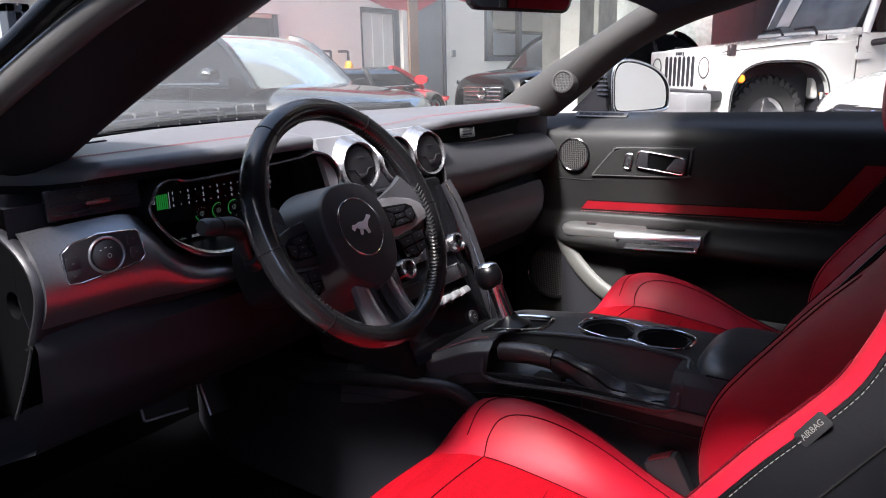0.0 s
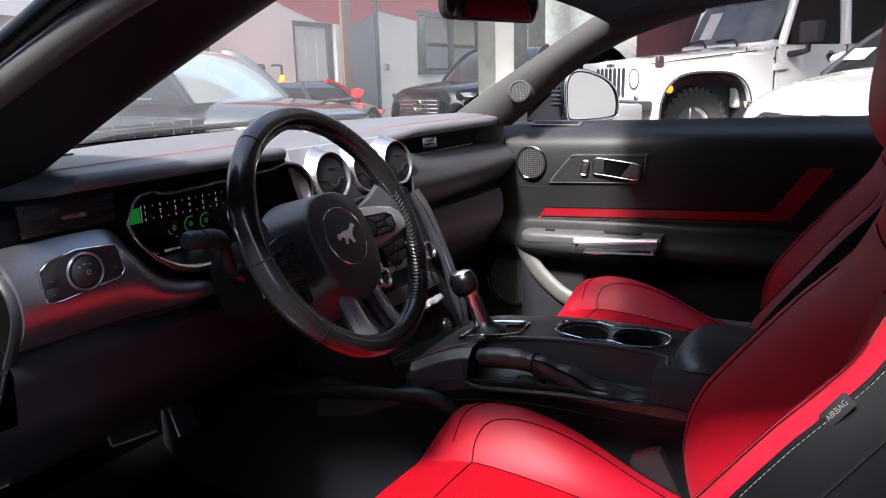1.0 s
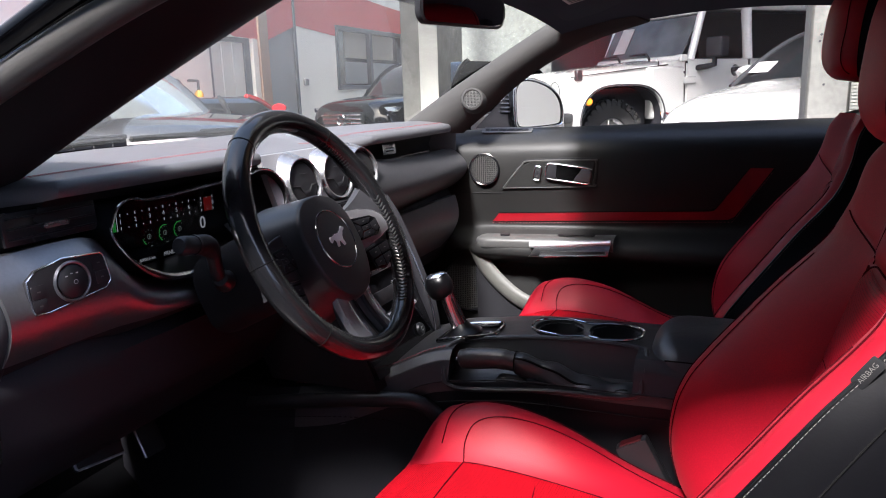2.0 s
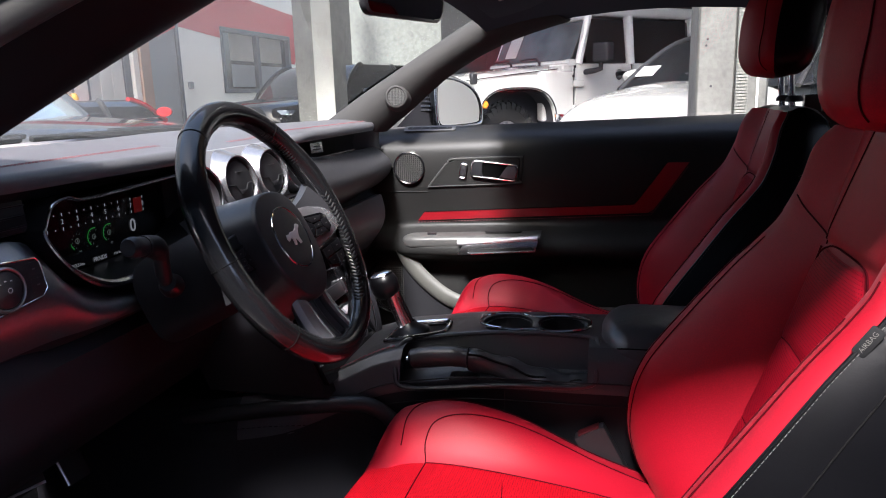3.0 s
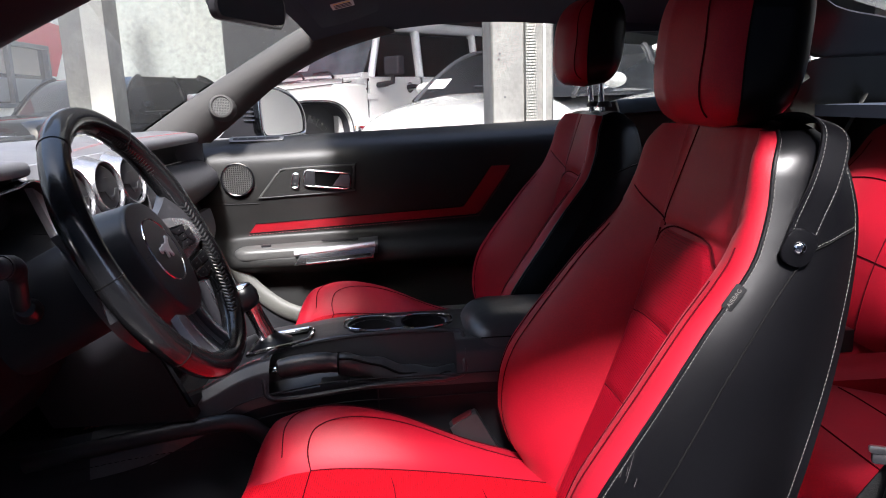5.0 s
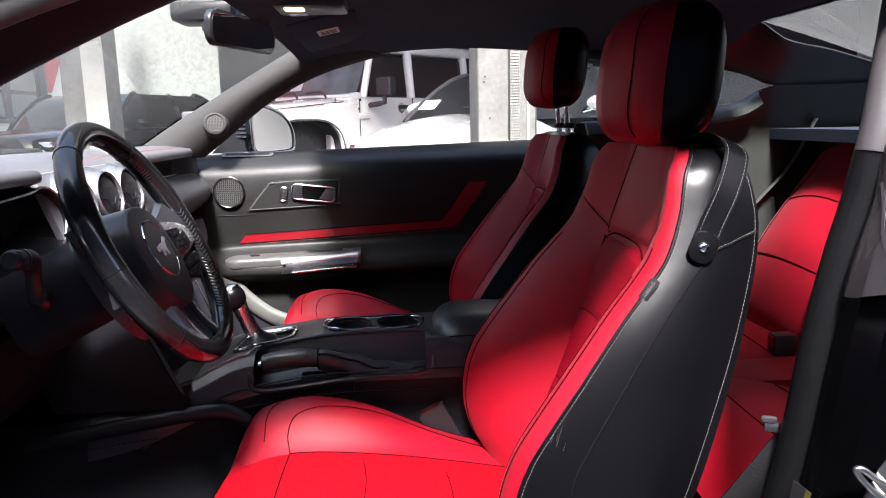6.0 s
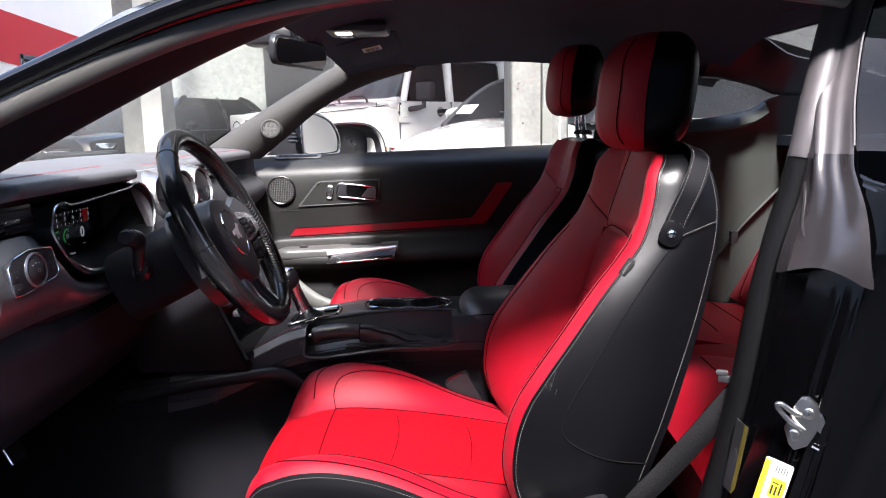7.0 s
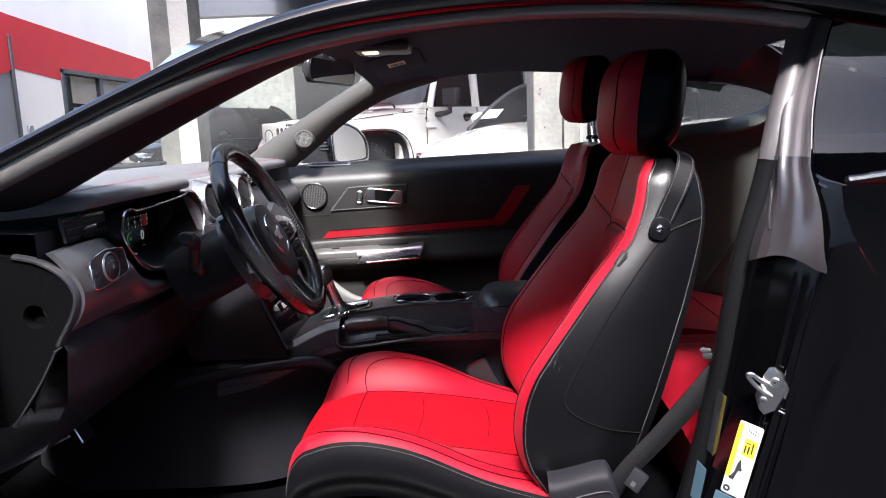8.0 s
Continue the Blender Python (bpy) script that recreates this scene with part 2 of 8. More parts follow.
YELLOW = material("yellow_painted_metal", (0.75, 0.42, 0.02), 0.4, grain=90, bump=0.05)
JEEP_GLASS = material("grey_windshield_glass", (0.07, 0.075, 0.075), 0.25, grain=4, spread=0.5, bump=0.0, spec=0.3)
HEADLAMP = material("headlamp_glass", (0.50, 0.53, 0.50), 0.08, spread=0.2, grain=40, bump=0.1)
GAP = material("dark_panel_gap", (0.03, 0.03, 0.03), 0.7, grain=60, bump=0.0)
AMBER = material("amber_lens", (0.75, 0.22, 0.02), 0.15, grain=90, bump=0.0)
RED_PAINT = material("red_car_paint", (0.45, 0.01, 0.015), 0.2, grain=60, bump=0.0, coat=1.0)
LED_WHITE = glow("display_white", (0.85, 0.9, 1.0), 0.055)
LED_GREEN = glow("display_green", (0.05, 0.9, 0.12), 0.040)
LED_DIM = glow("display_dim_white", (0.6, 0.75, 0.7), 0.022)
LED_RED = glow("display_red", (0.9, 0.03, 0.03), 0.015)
LAMP_GLOW = glow("courtesy_lamp", (1.0, 0.66, 0.34), 1.0)

# ---- building helpers ----
def part(name, bm, mat, parent=None, label="", smooth=True):
    """Links a bmesh as one mesh object, as a part of parent where one is given."""
    bmesh.ops.recalc_face_normals(bm, faces=bm.faces)
    me = bpy.data.meshes.new(name)
    bm.to_mesh(me)
    bm.free()
    me.materials.append(mat)
    ob = new(name, me)
    if smooth and len(me.polygons):
        me.polygons.foreach_set("use_smooth", [True] * len(me.polygons))
        me.set_sharp_from_angle(angle=radians(42))
    return attach(ob, parent, label)


def attach(ob, parent, label=""):
    if parent is not None:
        ob.parent = parent
        if parent.type == "EMPTY":
            ob.matrix_parent_inverse = Matrix.Translation(-parent.location)
    return tagged(ob, label)


def thing(name, label, category, group="", kind="", at=(0, 0, 0)):
    ob = new(name)
    ob.empty_display_size = 0.05
    ob.location = at
    return tagged(ob, label, category, group, kind)


def curve_through(points, n):
    """n points of a smooth curve through the given points."""
    p = np.array(points, float)
    p = np.vstack([2 * p[0] - p[1], p, 2 * p[-1] - p[-2]])
    out = []
    for t in np.linspace(0, len(p) - 3, n):
        i = min(int(t), len(p) - 4)
        k = t - i
        a, b, c, d = p[i:i + 4]
        out.append(0.5 * (2 * b + (c - a) * k + (2 * a - 5 * b + 4 * c - d) * k * k + (3 * b - a - 3 * c + d) * k ** 3))
    return np.array(out)


def rises(table):
    """A smooth function through pairs of (argument, value)."""
    xs, ys = np.array([a for a, _ in table]), np.array([b for _, b in table])

    def value(x):
        x = min(max(x, xs[0]), xs[-1])
        i = min(int(np.searchsorted(xs, x, "right")) - 1, len(xs) - 2)
        h = xs[i + 1] - xs[i]
        k = (x - xs[i]) / h
        m = []
        for j in (i, i + 1):
            if 0 < j < len(xs) - 1:
                m.append((ys[j + 1] - ys[j - 1]) / (xs[j + 1] - xs[j - 1]))
            else:
                q = min(max(j, 1), len(xs) - 1)
                m.append((ys[q] - ys[q - 1]) / (xs[q] - xs[q - 1]))
        return float((2 * k ** 3 - 3 * k * k + 1) * ys[i] + (k ** 3 - 2 * k * k + k) * h * m[0] + (3 * k * k - 2 * k ** 3) * ys[i + 1] + (k ** 3 - k * k) * h * m[1])
    return value


def sheet(fn, nu, nv, bm=None, wrap=False):
    """A grid of faces over fn(u, v), u and v from 0 to 1."""
    bm = bm or bmesh.new()
    cols = nu if wrap else nu + 1
    vs = [[bm.verts.new(fn(i / nu, j / nv)) for j in range(nv + 1)] for i in range(cols)]
    for i in range(nu):
        for j in range(nv):
            a, b = vs[i], vs[(i + 1) % cols]
            bm.faces.new((a[j], b[j], b[j + 1], a[j + 1]))
    return bm


def thick(fn, nu, nv, depth):
    """The same grid with a back side and edges; depth is a vector or a function of u and v."""
    bm = bmesh.new()
    back = (lambda u, v: Vector(fn(u, v)) + Vector(depth)) if not callable(depth) else (lambda u, v: Vector(fn(u, v)) + Vector(depth(u, v)))
    sheet(fn, nu, nv, bm)
    sheet(back, nu, nv, bm)
    for edge in ((lambda t: (0, t)), (lambda t: (1, t)), (lambda t: (t, 0)), (lambda t: (t, 1))):
        n = nv if edge(0.5)[1] == 0.5 else nu
        sheet(lambda u, v: Vector(fn(*edge(u))).lerp(Vector(back(*edge(u))), v), n, 1, bm)
    bmesh.ops.remove_doubles(bm, verts=bm.verts, dist=1e-5)
    return bm


def box(x0, x1, y0, y1, z0, z1, bevel=0.0, segments=2, bm=None):
    bm = bm or bmesh.new()
    made = bmesh.ops.create_cube(bm, size=1)["verts"]
    for v in made:
        v.co = Vector((x0 + (v.co.x + 0.5) * (x1 - x0), y0 + (v.co.y + 0.5) * (y1 - y0), z0 + (v.co.z + 0.5) * (z1 - z0)))
    if bevel:
        edges = list({e for v in made for e in v.link_edges})
        bmesh.ops.bevel(bm, geom=edges, offset=bevel, segments=segments, affect="EDGES", profile=0.6)
    return bm


def moved(bm, m):
    bmesh.ops.transform(bm, matrix=m, verts=bm.verts)
    return bm


def tube(points, radius, sides=8, closed=False, bm=None, flat=1.0, caps=True):
    """A round bar along points; radius may be a list. flat squeezes it along its second normal."""
    bm = bm or bmesh.new()
    p = [Vector(q) for q in points]
    n = len(p)
    radii = radius if isinstance(radius, (list, tuple, np.ndarray)) else [radius] * n
    rings, normal = [], None
    for i in range(n):
        t = (p[(i + 1) % n] - p[i - 1]) if closed else (p[min(i + 1, n - 1)] - p[max(i - 1, 0)])
        t.normalize()
        if normal is None:
            normal = t.orthogonal()
            up = Vector((0, 0, 1))
            if abs(t.dot(up)) < 0.95:
                normal = (up - t * up.dot(t))
        normal = (normal - t * normal.dot(t)).normalized()
        side = t.cross(normal)
        rings.append([bm.verts.new(p[i] + radii[i] * (normal * math.cos(a) * flat + side * math.sin(a))) for a in (math.tau * k / sides for k in range(sides))])
    for i in range(n if closed else n - 1):
        a, b = rings[i], rings[(i + 1) % n]
        for k in range(sides):
            bm.faces.new((a[k], a[(k + 1) % sides], b[(k + 1) % sides], b[k]))
    if caps and not closed:
        bm.faces.new(rings[0])
        bm.faces.new(rings[-1][::-1])
    return bm


def stitches(points, length=0.006, gap=0.004, radius=0.0009, bm=None):
    """A row of short thread stitches along a line of points."""
    bm = bm or bmesh.new()
    p = [Vector(q) for q in points]
    along = [0.0]
    for a, b in zip(p, p[1:]):
        along.append(along[-1] + (b - a).length)

    def at(d):
        i = min(max(int(np.searchsorted(along, d)) - 1, 0), len(p) - 2)
        h = along[i + 1] - along[i]
        return p[i].lerp(p[i + 1], (d - along[i]) / h if h else 0)
    d = 0.0
    while d + length < along[-1]:
        tube([at(d), at(d + length * 0.5), at(d + length)], radius, 4, bm=bm)
        d += length + gap
    return bm


def prism(outline, depth, bevel=0.0, bm=None):
    """A plate: outline of (a, b) in the local x-y plane, from z = 0 to z = depth."""
    bm = bm or bmesh.new()
    lo = [bm.verts.new((a, b, 0)) for a, b in outline]
    hi = [bm.verts.new((a, b, depth)) for a, b in outline]
    n = len(outline)
    faces = [bm.faces.new(lo[::-1]), bm.faces.new(hi)]
    for i in range(n):
        faces.append(bm.faces.new((lo[i], lo[(i + 1) % n], hi[(i + 1) % n], hi[i])))
    if bevel:
        bmesh.ops.bevel(bm, geom=list(faces[1].edges), offset=bevel, segments=2, affect="EDGES", profile=0.6)
    return bm


def rounded(w, h, r, n=6):
    """The outline of a rectangle with round corners."""
    out = []
    for cx, cy, a0 in ((w / 2 - r, h / 2 - r, 0), (-w / 2 + r, h / 2 - r, 90), (-w / 2 + r, -h / 2 + r, 180), (w / 2 - r, -h / 2 + r, 270)):
        for k in range(n + 1):
            a = radians(a0 + 90 * k / n)
            out.append((cx + r * math.cos(a), cy + r * math.sin(a)))
    return out


def ring(r, n=40):
    return [(r * math.cos(math.tau * k / n), r * math.sin(math.tau * k / n)) for k in range(n)]


def lathe(profile, n=32, bm=None):
    """A body of revolution about local z: profile of (radius, height)."""
    return sheet(lambda u, v: (lambda q: (q[0] * math.cos(math.tau * u), q[0] * math.sin(math.tau * u), q[1]))(profile[round(v * (len(profile) - 1))]), n, len(profile) - 1, bm, wrap=True)


def facing(at, normal, up=(0, 0, 1)):
    """A pose whose local z points along normal, y up as far as it can, x to the right of one who looks at it."""
    z = Vector(normal).normalized()
    x = Vector(up).cross(z).normalized()
    y = z.cross(x)
    m = Matrix((x, y, z)).transposed().to_4x4()
    m.translation = at
    return m


def text(name, words, size, m, mat, parent, label=""):
    """Letters in the built-in font, as a mesh."""
    cu = bpy.data.curves.new(name, "FONT")
    cu.body, cu.size, cu.align_x, cu.align_y, cu.extrude = words, size, "CENTER", "CENTER", size * 0.02
    tmp = bpy.data.objects.new(name, cu)
    me = bpy.data.meshes.new_from_object(tmp)
    bpy.data.objects.remove(tmp)
    me.materials.clear()
    me.materials.append(mat)
    me.transform(m)
    return attach(new(name, me), parent, label)


def smoothstep(k):
    k = min(max(k, 0.0), 1.0)
    return k * k * (3 - 2 * k)

# ---- car: floor, body shell, roof, pillars, glass ----
# x runs to the car's rear, y to its passenger side, z up; the car's middle line is y = 0.
def place(name, bm, mat, label, category, smooth=True):
    return tagged(part(name, bm, mat, None, label, smooth), category=category, kind="structure")


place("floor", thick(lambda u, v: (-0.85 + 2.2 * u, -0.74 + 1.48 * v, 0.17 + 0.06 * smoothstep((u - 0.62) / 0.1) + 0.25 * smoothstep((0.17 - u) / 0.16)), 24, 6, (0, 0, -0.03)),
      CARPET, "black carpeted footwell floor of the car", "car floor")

rail_z = rises([(-0.30, 0.955), (-0.10, 1.047), (0.06, 1.112), (0.20, 1.148), (0.37, 1.168), (0.53, 1.173), (0.69, 1.165), (0.86, 1.145), (1.2, 1.08), (1.6, 0.98)])
rail_y = rises([(-0.30, 0.735), (0.06, 0.700), (0.37, 0.680), (0.69, 0.676), (0.86, 0.672), (1.2, 0.64), (1.6, 0.58)])
crown = rises([(0.08, 1.165), (0.30, 1.212), (0.60, 1.230), (0.90, 1.226), (1.20, 1.205), (1.45, 1.16)])


def headliner(u, v):
    x = 0.10 + 1.1 * u
    s = 2 * v - 1
    y = s * (rail_y(x) - 0.015)
    k = 1 - abs(s) ** 2.6
    xx = x - 0.02 * k * (1 - u)
    return (xx, y, rail_z(x) - 0.004 + (crown(x) - rail_z(x)) * k)


place("ceiling", thick(headliner, 26, 28, (0, 0, 0.025)), HEADLINER, "black cloth headliner under the car roof", "headliner")


def roof_skin(u, v):
    s = 2 * v - 1
    x = 0.095 + 1.135 * u - 0.14 * (1 - u) ** 3 * smoothstep((abs(s) - 0.45) / 0.4) * (s < 0)
    y = s * (rail_y(x) + 0.02)
    return (x, y, rail_z(x) + 0.022 + (crown(x) + 0.035 - rail_z(x)) * (1 - abs(s) ** 2.4))


place("roof", sheet(roof_skin, 26, 28), PAINT, "glossy black car roof panel", "car roof")

# door opening on the driver's side: painted rail, rubber seal, trim inside it
car_body = thing("car_body", "glossy black painted body side round the open doorway", "car body", kind="structure", at=(0.9, -0.75, 0.0))


def rail(off_y, off_z, x0, x1, n=40, sign=-1):
    return [(x, sign * (rail_y(x) + off_y), rail_z(x) + off_z) for x in np.linspace(x0, x1, n)]


rail_r = [float(0.017 + 0.013 * smoothstep((x + 0.15) / 0.55)) for x in np.linspace(-0.62, 1.35, 60)]
part("roof_rail", tube([(x, -(rail_y(x) + 0.006 + r), rail_z(x) + 0.004) for (x, _, _), r in zip(rail(0, 0, -0.62, 1.35, 60), rail_r)], rail_r, 12, flat=0.8), PAINT, car_body, "glossy black painted roof rail")
part("drip_channel", tube(rail(0.016, -0.018, -0.45, 0.86, 60), 0.016, 14), CHANNEL_SHEEN, car_body, "satin inner door channel, black rubber with its sheen put into a grey colour")
# bright metal line that stands for the light caught by the lip
part("channel_glint", tube(rail(0.030, -0.010, -0.45, 0.86, 60), 0.0022, 6), SATIN_CHROME, car_body, "thin bright line for the glint on the door channel's lip")
part("door_seal", tube(rail(-0.004, -0.012, -0.33, 0.845, 60), 0.011, 8), RUBBER, car_body, "black rubber door seal under the roof rail")


# front pillar trim, both sides: a tapering leather-grained strip along the windshield's edge
def front_pillar(sign):
    def fn(u, v):
        a = curve_through([(-0.41, 0.655, 0.885), (-0.27, 0.655, 0.975), (-0.12, 0.648, 1.062), (0.06, 0.630, 1.160), (0.17, 0.60, 1.205)], 30)
        b = curve_through([(-0.20, 0.690, 0.885), (-0.12, 0.685, 0.945), (0.0, 0.672, 1.035), (0.14, 0.665, 1.104), (0.30, 0.660, 1.150)], 30)
        i = min(int(u * 29), 28)
        k = u * 29 - i
        p, q = a[i] * (1 - k) + a[i + 1] * k, b[i] * (1 - k) + b[i + 1] * k
        m = p * (1 - v) + q * v
        bulge = 0.030 * math.sin(math.pi * v) ** 0.8
        return (m[0], sign * (m[1] - bulge), m[2])
    return thick(fn, 29, 10, (0, sign * 0.03, 0.008))


place("trim_pillar_passenger", front_pillar(1), PILLAR, "pale grey cloth-covered front pillar trim", "pillar trim")


def driver_pillar(u, v):
    """Section from the door seal round the inner edge up to the windshield."""
    x = -0.36 + 0.60 * u
    seal = Vector((x, -rail_y(x) + 0.006, rail_z(x) - 0.014))
    inner = Vector((x - 0.01, inner_y(x), inner_z(x)))
    glass = Vector((x - 0.035, -0.640 + 0.10 * smoothstep((x - 0.02) / 0.2), rail_z(x) + 0.012))
    if v < 0.65:
        k = v / 0.65
        return seal.lerp(inner, k) + Vector((0.012, 0.014, -0.010)) * math.sin(math.pi * k)
    return inner.lerp(glass, (v - 0.65) / 0.35) + Vector((-0.004, 0.006, 0)) * math.sin(math.pi * (v - 0.65) / 0.35)


inner_y = rises([(-0.36, -0.630), (-0.13, -0.612), (0.06, -0.570), (0.24, -0.520)])
inner_z = rises([(-0.36, 0.860), (-0.27, 0.903), (-0.13, 0.975), (0.06, 1.078), (0.16, 1.130), (0.24, 1.175)])
place("trim_pillar_driver", sheet(driver_pillar, 40, 20), FOOT, "dark grained front pillar trim beside the open doorway", "pillar trim")

# windshield
def windshield(u, v):
    y = -0.66 + 1.32 * u
    k = 1 - (abs(y) / 0.66) ** 2
    x0, z0 = -0.40 - 0.36 * k ** 0.9, 0.90 + 0.01 * k
    x1, z1 = 0.135 - 0.035 * k, 1.175 + 0.025 * k
    return (x0 + (x1 - x0) * v, y, z0 + (z1 - z0) * v + 0.025 * math.sin(math.pi * v))


ws = place("window_windshield", sheet(windshield, 24, 12), WINDSHIELD, "clear curved windshield", "windshield")
ws.visible_shadow = False

# printed black border along the side of the glass
place("trim_glass_border", sheet(lambda u, v: Vector(windshield(0.085 * u, v)) + Vector((0.004, 0, -0.004)), 4, 24), FOOT, "black printed border of the windshield", "glass border")

# header strip above the windshield
place("trim_header", sheet(lambda u, v: (0.085 + 0.10 * v, -0.60 + 1.2 * u, 1.165 + 0.035 * (1 - (2 * u - 1) ** 2) + 0.012 * v), 16, 3), HEADLINER, "black cloth strip above the windshield", "trim")

# passenger window, rear quarter window
def belt(x):
    return 0.895 + 0.022 * (x + 0.2) / 0.95


def side_glass(x0, x1, sign, y_low, inset):
    def fn(u, v):
        x = x0 + (x1 - x0) * u
        z0, z1 = belt(x), max(rail_z(x), belt(x) + 0.01)
        y0, y1 = y_low, rail_y(x) - inset
        return (x, sign * (y0 + (y1 - y0) * v ** 1.1), z0 + (z1 - z0) * v)
    return sheet(fn, 20, 8)


g = place("window_passenger", side_glass(-0.33, 0.82, 1, 0.825, 0.0), GLASS, "clear passenger door window, wound up", "window")
g.visible_shadow = False

# rear quarter, passenger side: inner trim with a tapering window
quarter_low = rises([(0.86, 0.955), (1.0, 0.962), (1.1, 0.975), (1.2, 0.985), (1.3, 1.005), (1.36, 1.045)])
quarter_top = rises([(0.86, 1.13), (1.0, 1.125), (1.1, 1.110), (1.2, 1.100), (1.3, 1.075), (1.36, 1.05)])
def quarter_panel(z_of_low, z_of_top):
    def fn(u, v):
        x = 0.86 + 1.15 * u
        a, b = z_of_low(x), z_of_top(x)
        z = a + (b - a) * v
        y = 0.71 - 0.21 * u - 0.10 * smoothstep((z - 0.93) / 0.2)
        return (x, y, z)
    return fn


place("trim_quarter_lower", thick(quarter_panel(lambda x: 0.30, lambda x: quarter_low(x) if x < 1.36 else 1.047), 40, 14, (0, 0.02, 0)), QUARTER, "grey-black moulded rear quarter trim", "trim")
place("trim_quarter_upper", thick(quarter_panel(lambda x: quarter_top(x) if x < 1.36 else 1.049, lambda x: rail_z(x) + 0.02), 40, 5, (0, 0.02, 0)), HEADLINER, "black cloth trim above the quarter window", "trim")
g = place("window_quarter", sheet(lambda u, v: (0.86 + 0.5 * u, 0.66 - 0.10 * u - 0.03 * v, quarter_low(0.86 + 0.5 * u) + (quarter_top(0.86 + 0.5 * u) - quarter_low(0.86 + 0.5 * u)) * v), 16, 4), QUARTER_PANE, "tapering rear quarter window", "window")
g.visible_shadow = False

place("trim_quarter_sill", thick(lambda u, v: (0.88 + 0.46 * u, 0.655 - 0.075 * u - 0.040 * v + 0.006 * math.sin(math.pi * v), quarter_low(0.88 + 0.46 * u) + 0.004 - 0.006 * v - 0.030 * v * v), 24, 6, (0, 0.012, -0.008)), QUARTER, "smooth moulded sill under the quarter window", "trim")

# rear shelf, rear window and the closed back of the cabin
place("trim_rear_shelf", thick(lambda u, v: (1.40 + 0.55 * u, -0.62 + 1.24 * v, 0.93), 4, 6, (0, 0, -0.03)), HEADLINER, "black rear parcel shelf", "shelf")
glass_edge = rises([(1.15, 1.206), (1.25, 1.200), (1.33, 1.152), (1.45, 1.125), (1.70, 1.050), (1.95, 0.960)])


def rear_pillar(sign):
    """Inner cover of the broad rear pillar, from the quarter window's tip up to the rear window's side."""
    def fn(u, v):
        x = 1.14 + 0.84 * u
        low = quarter_top(x) - 0.004 if x < 1.36 else 1.046
        y0 = 0.71 - 0.21 * (x - 0.86) / 1.15 - 0.10 * smoothstep((low - 0.93) / 0.2) - 0.004
        y1, z1 = 0.42, max(glass_edge(x), low - 0.05)
        k = smoothstep(v)
        return (x, sign * (y0 + (y1 - y0) * v), low + (z1 - low) * (0.35 * v + 0.65 * k))
    return thick(fn, 32, 12, (0.01, sign * 0.02, 0.006))


for sign, name in ((1, "trim_rear_pillar_passenger"), (-1, "trim_rear_pillar_driver")):
    place(name, rear_pillar(sign), REAR_TRIM, "dark satin cover of the broad rear pillar", "pillar trim")
place("ceiling_rear", thick(lambda u, v: (1.12 + 0.15 * u, -0.46 + 0.92 * v, 1.208 - 0.006 * u), 4, 8, (0, 0, 0.012)), HEADLINER, "black cloth headliner ahead of the rear window", "headliner")
rear_glass = place("window_rear", sheet(lambda u, v: (1.25 + 0.70 * u, (-0.43 + 0.86 * v), 1.205 - 0.20 * u - 0.045 * u * u), 8, 8), REAR_PANE, "sloping rear window", "window")
rear_glass.visible_shadow = False
place("wall_rear_bulkhead", box(1.98, 2.02, -0.80, 0.80, 0.25, 1.10), CARPET, "black carpeted bulkhead behind the rear seat", "bulkhead")
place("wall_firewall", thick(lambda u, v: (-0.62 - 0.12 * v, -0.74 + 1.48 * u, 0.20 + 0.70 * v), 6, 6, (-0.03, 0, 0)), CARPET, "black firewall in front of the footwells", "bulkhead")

# passenger side outer body under the belt line, to close the place
place("wall_passenger_side", box(-0.95, 1.7, 0.80, 0.83, 0.15, 0.885), PAINT, "black outer skin of the passenger door", "car body")

# front door post and wing ahead of the doorway
part("front_post", box(-0.66, -0.345, -0.80, -0.735, 0.18, 0.875, 0.02), PAINT, car_body, "black front door post")
part("front_wing", thick(lambda u, v: (-0.62 - 1.35 * u, -0.80 - 0.07 * math.sin(math.pi * min(0.15 + 0.8 * v, 1)) + 0.08 * u * u, 0.875 - 0.07 * u - 0.60 * v), 16, 12, (0, 0.03, 0)), PAINT, car_body, "glossy black front wing")

# plain panels that close the car behind and in front
place("wall_rear_deck", thick(lambda u, v: (1.88 + 0.42 * u, -0.80 + 1.60 * v, 0.955 + 0.03 * math.sin(math.pi * v) - 0.03 * u * u), 10, 16, (0, 0, -0.03)), PAINT, "glossy black boot lid", "car body")
place("wall_rear_panel", thick(lambda u, v: (2.30 + 0.06 * math.sin(math.pi * u) - 0.10 * (2 * v - 1) ** 4, -0.80 + 1.60 * v, 0.925 - 0.70 * u), 10, 16, (-0.03, 0, 0)), PAINT, "glossy black tail panel", "car body")
place("wall_nose_panel", thick(lambda u, v: (-1.86 - 0.08 * math.sin(math.pi * u) + 0.16 * (2 * v - 1) ** 4, -0.78 + 1.56 * v, 0.73 - 0.50 * u), 10, 16, (0.03, 0, 0)), PAINT, "glossy black nose panel", "car body")
place("wall_passenger_wing", thick(lambda u, v: (-0.93 - 0.90 * u, 0.80 + 0.05 * math.sin(math.pi * v) - 0.06 * u * u, 0.885 - 0.07 * u - 0.62 * v), 12, 10, (0, -0.03, 0)), PAINT, "glossy black passenger front wing", "car body")
place("wall_passenger_quarter", thick(lambda u, v: (1.68 + 0.60 * u, 0.815 + 0.04 * math.sin(math.pi * v) - 0.08 * u * u, 0.93 - 0.68 * v), 12, 10, (0, -0.03, 0)), PAINT, "glossy black passenger rear quarter", "car body")
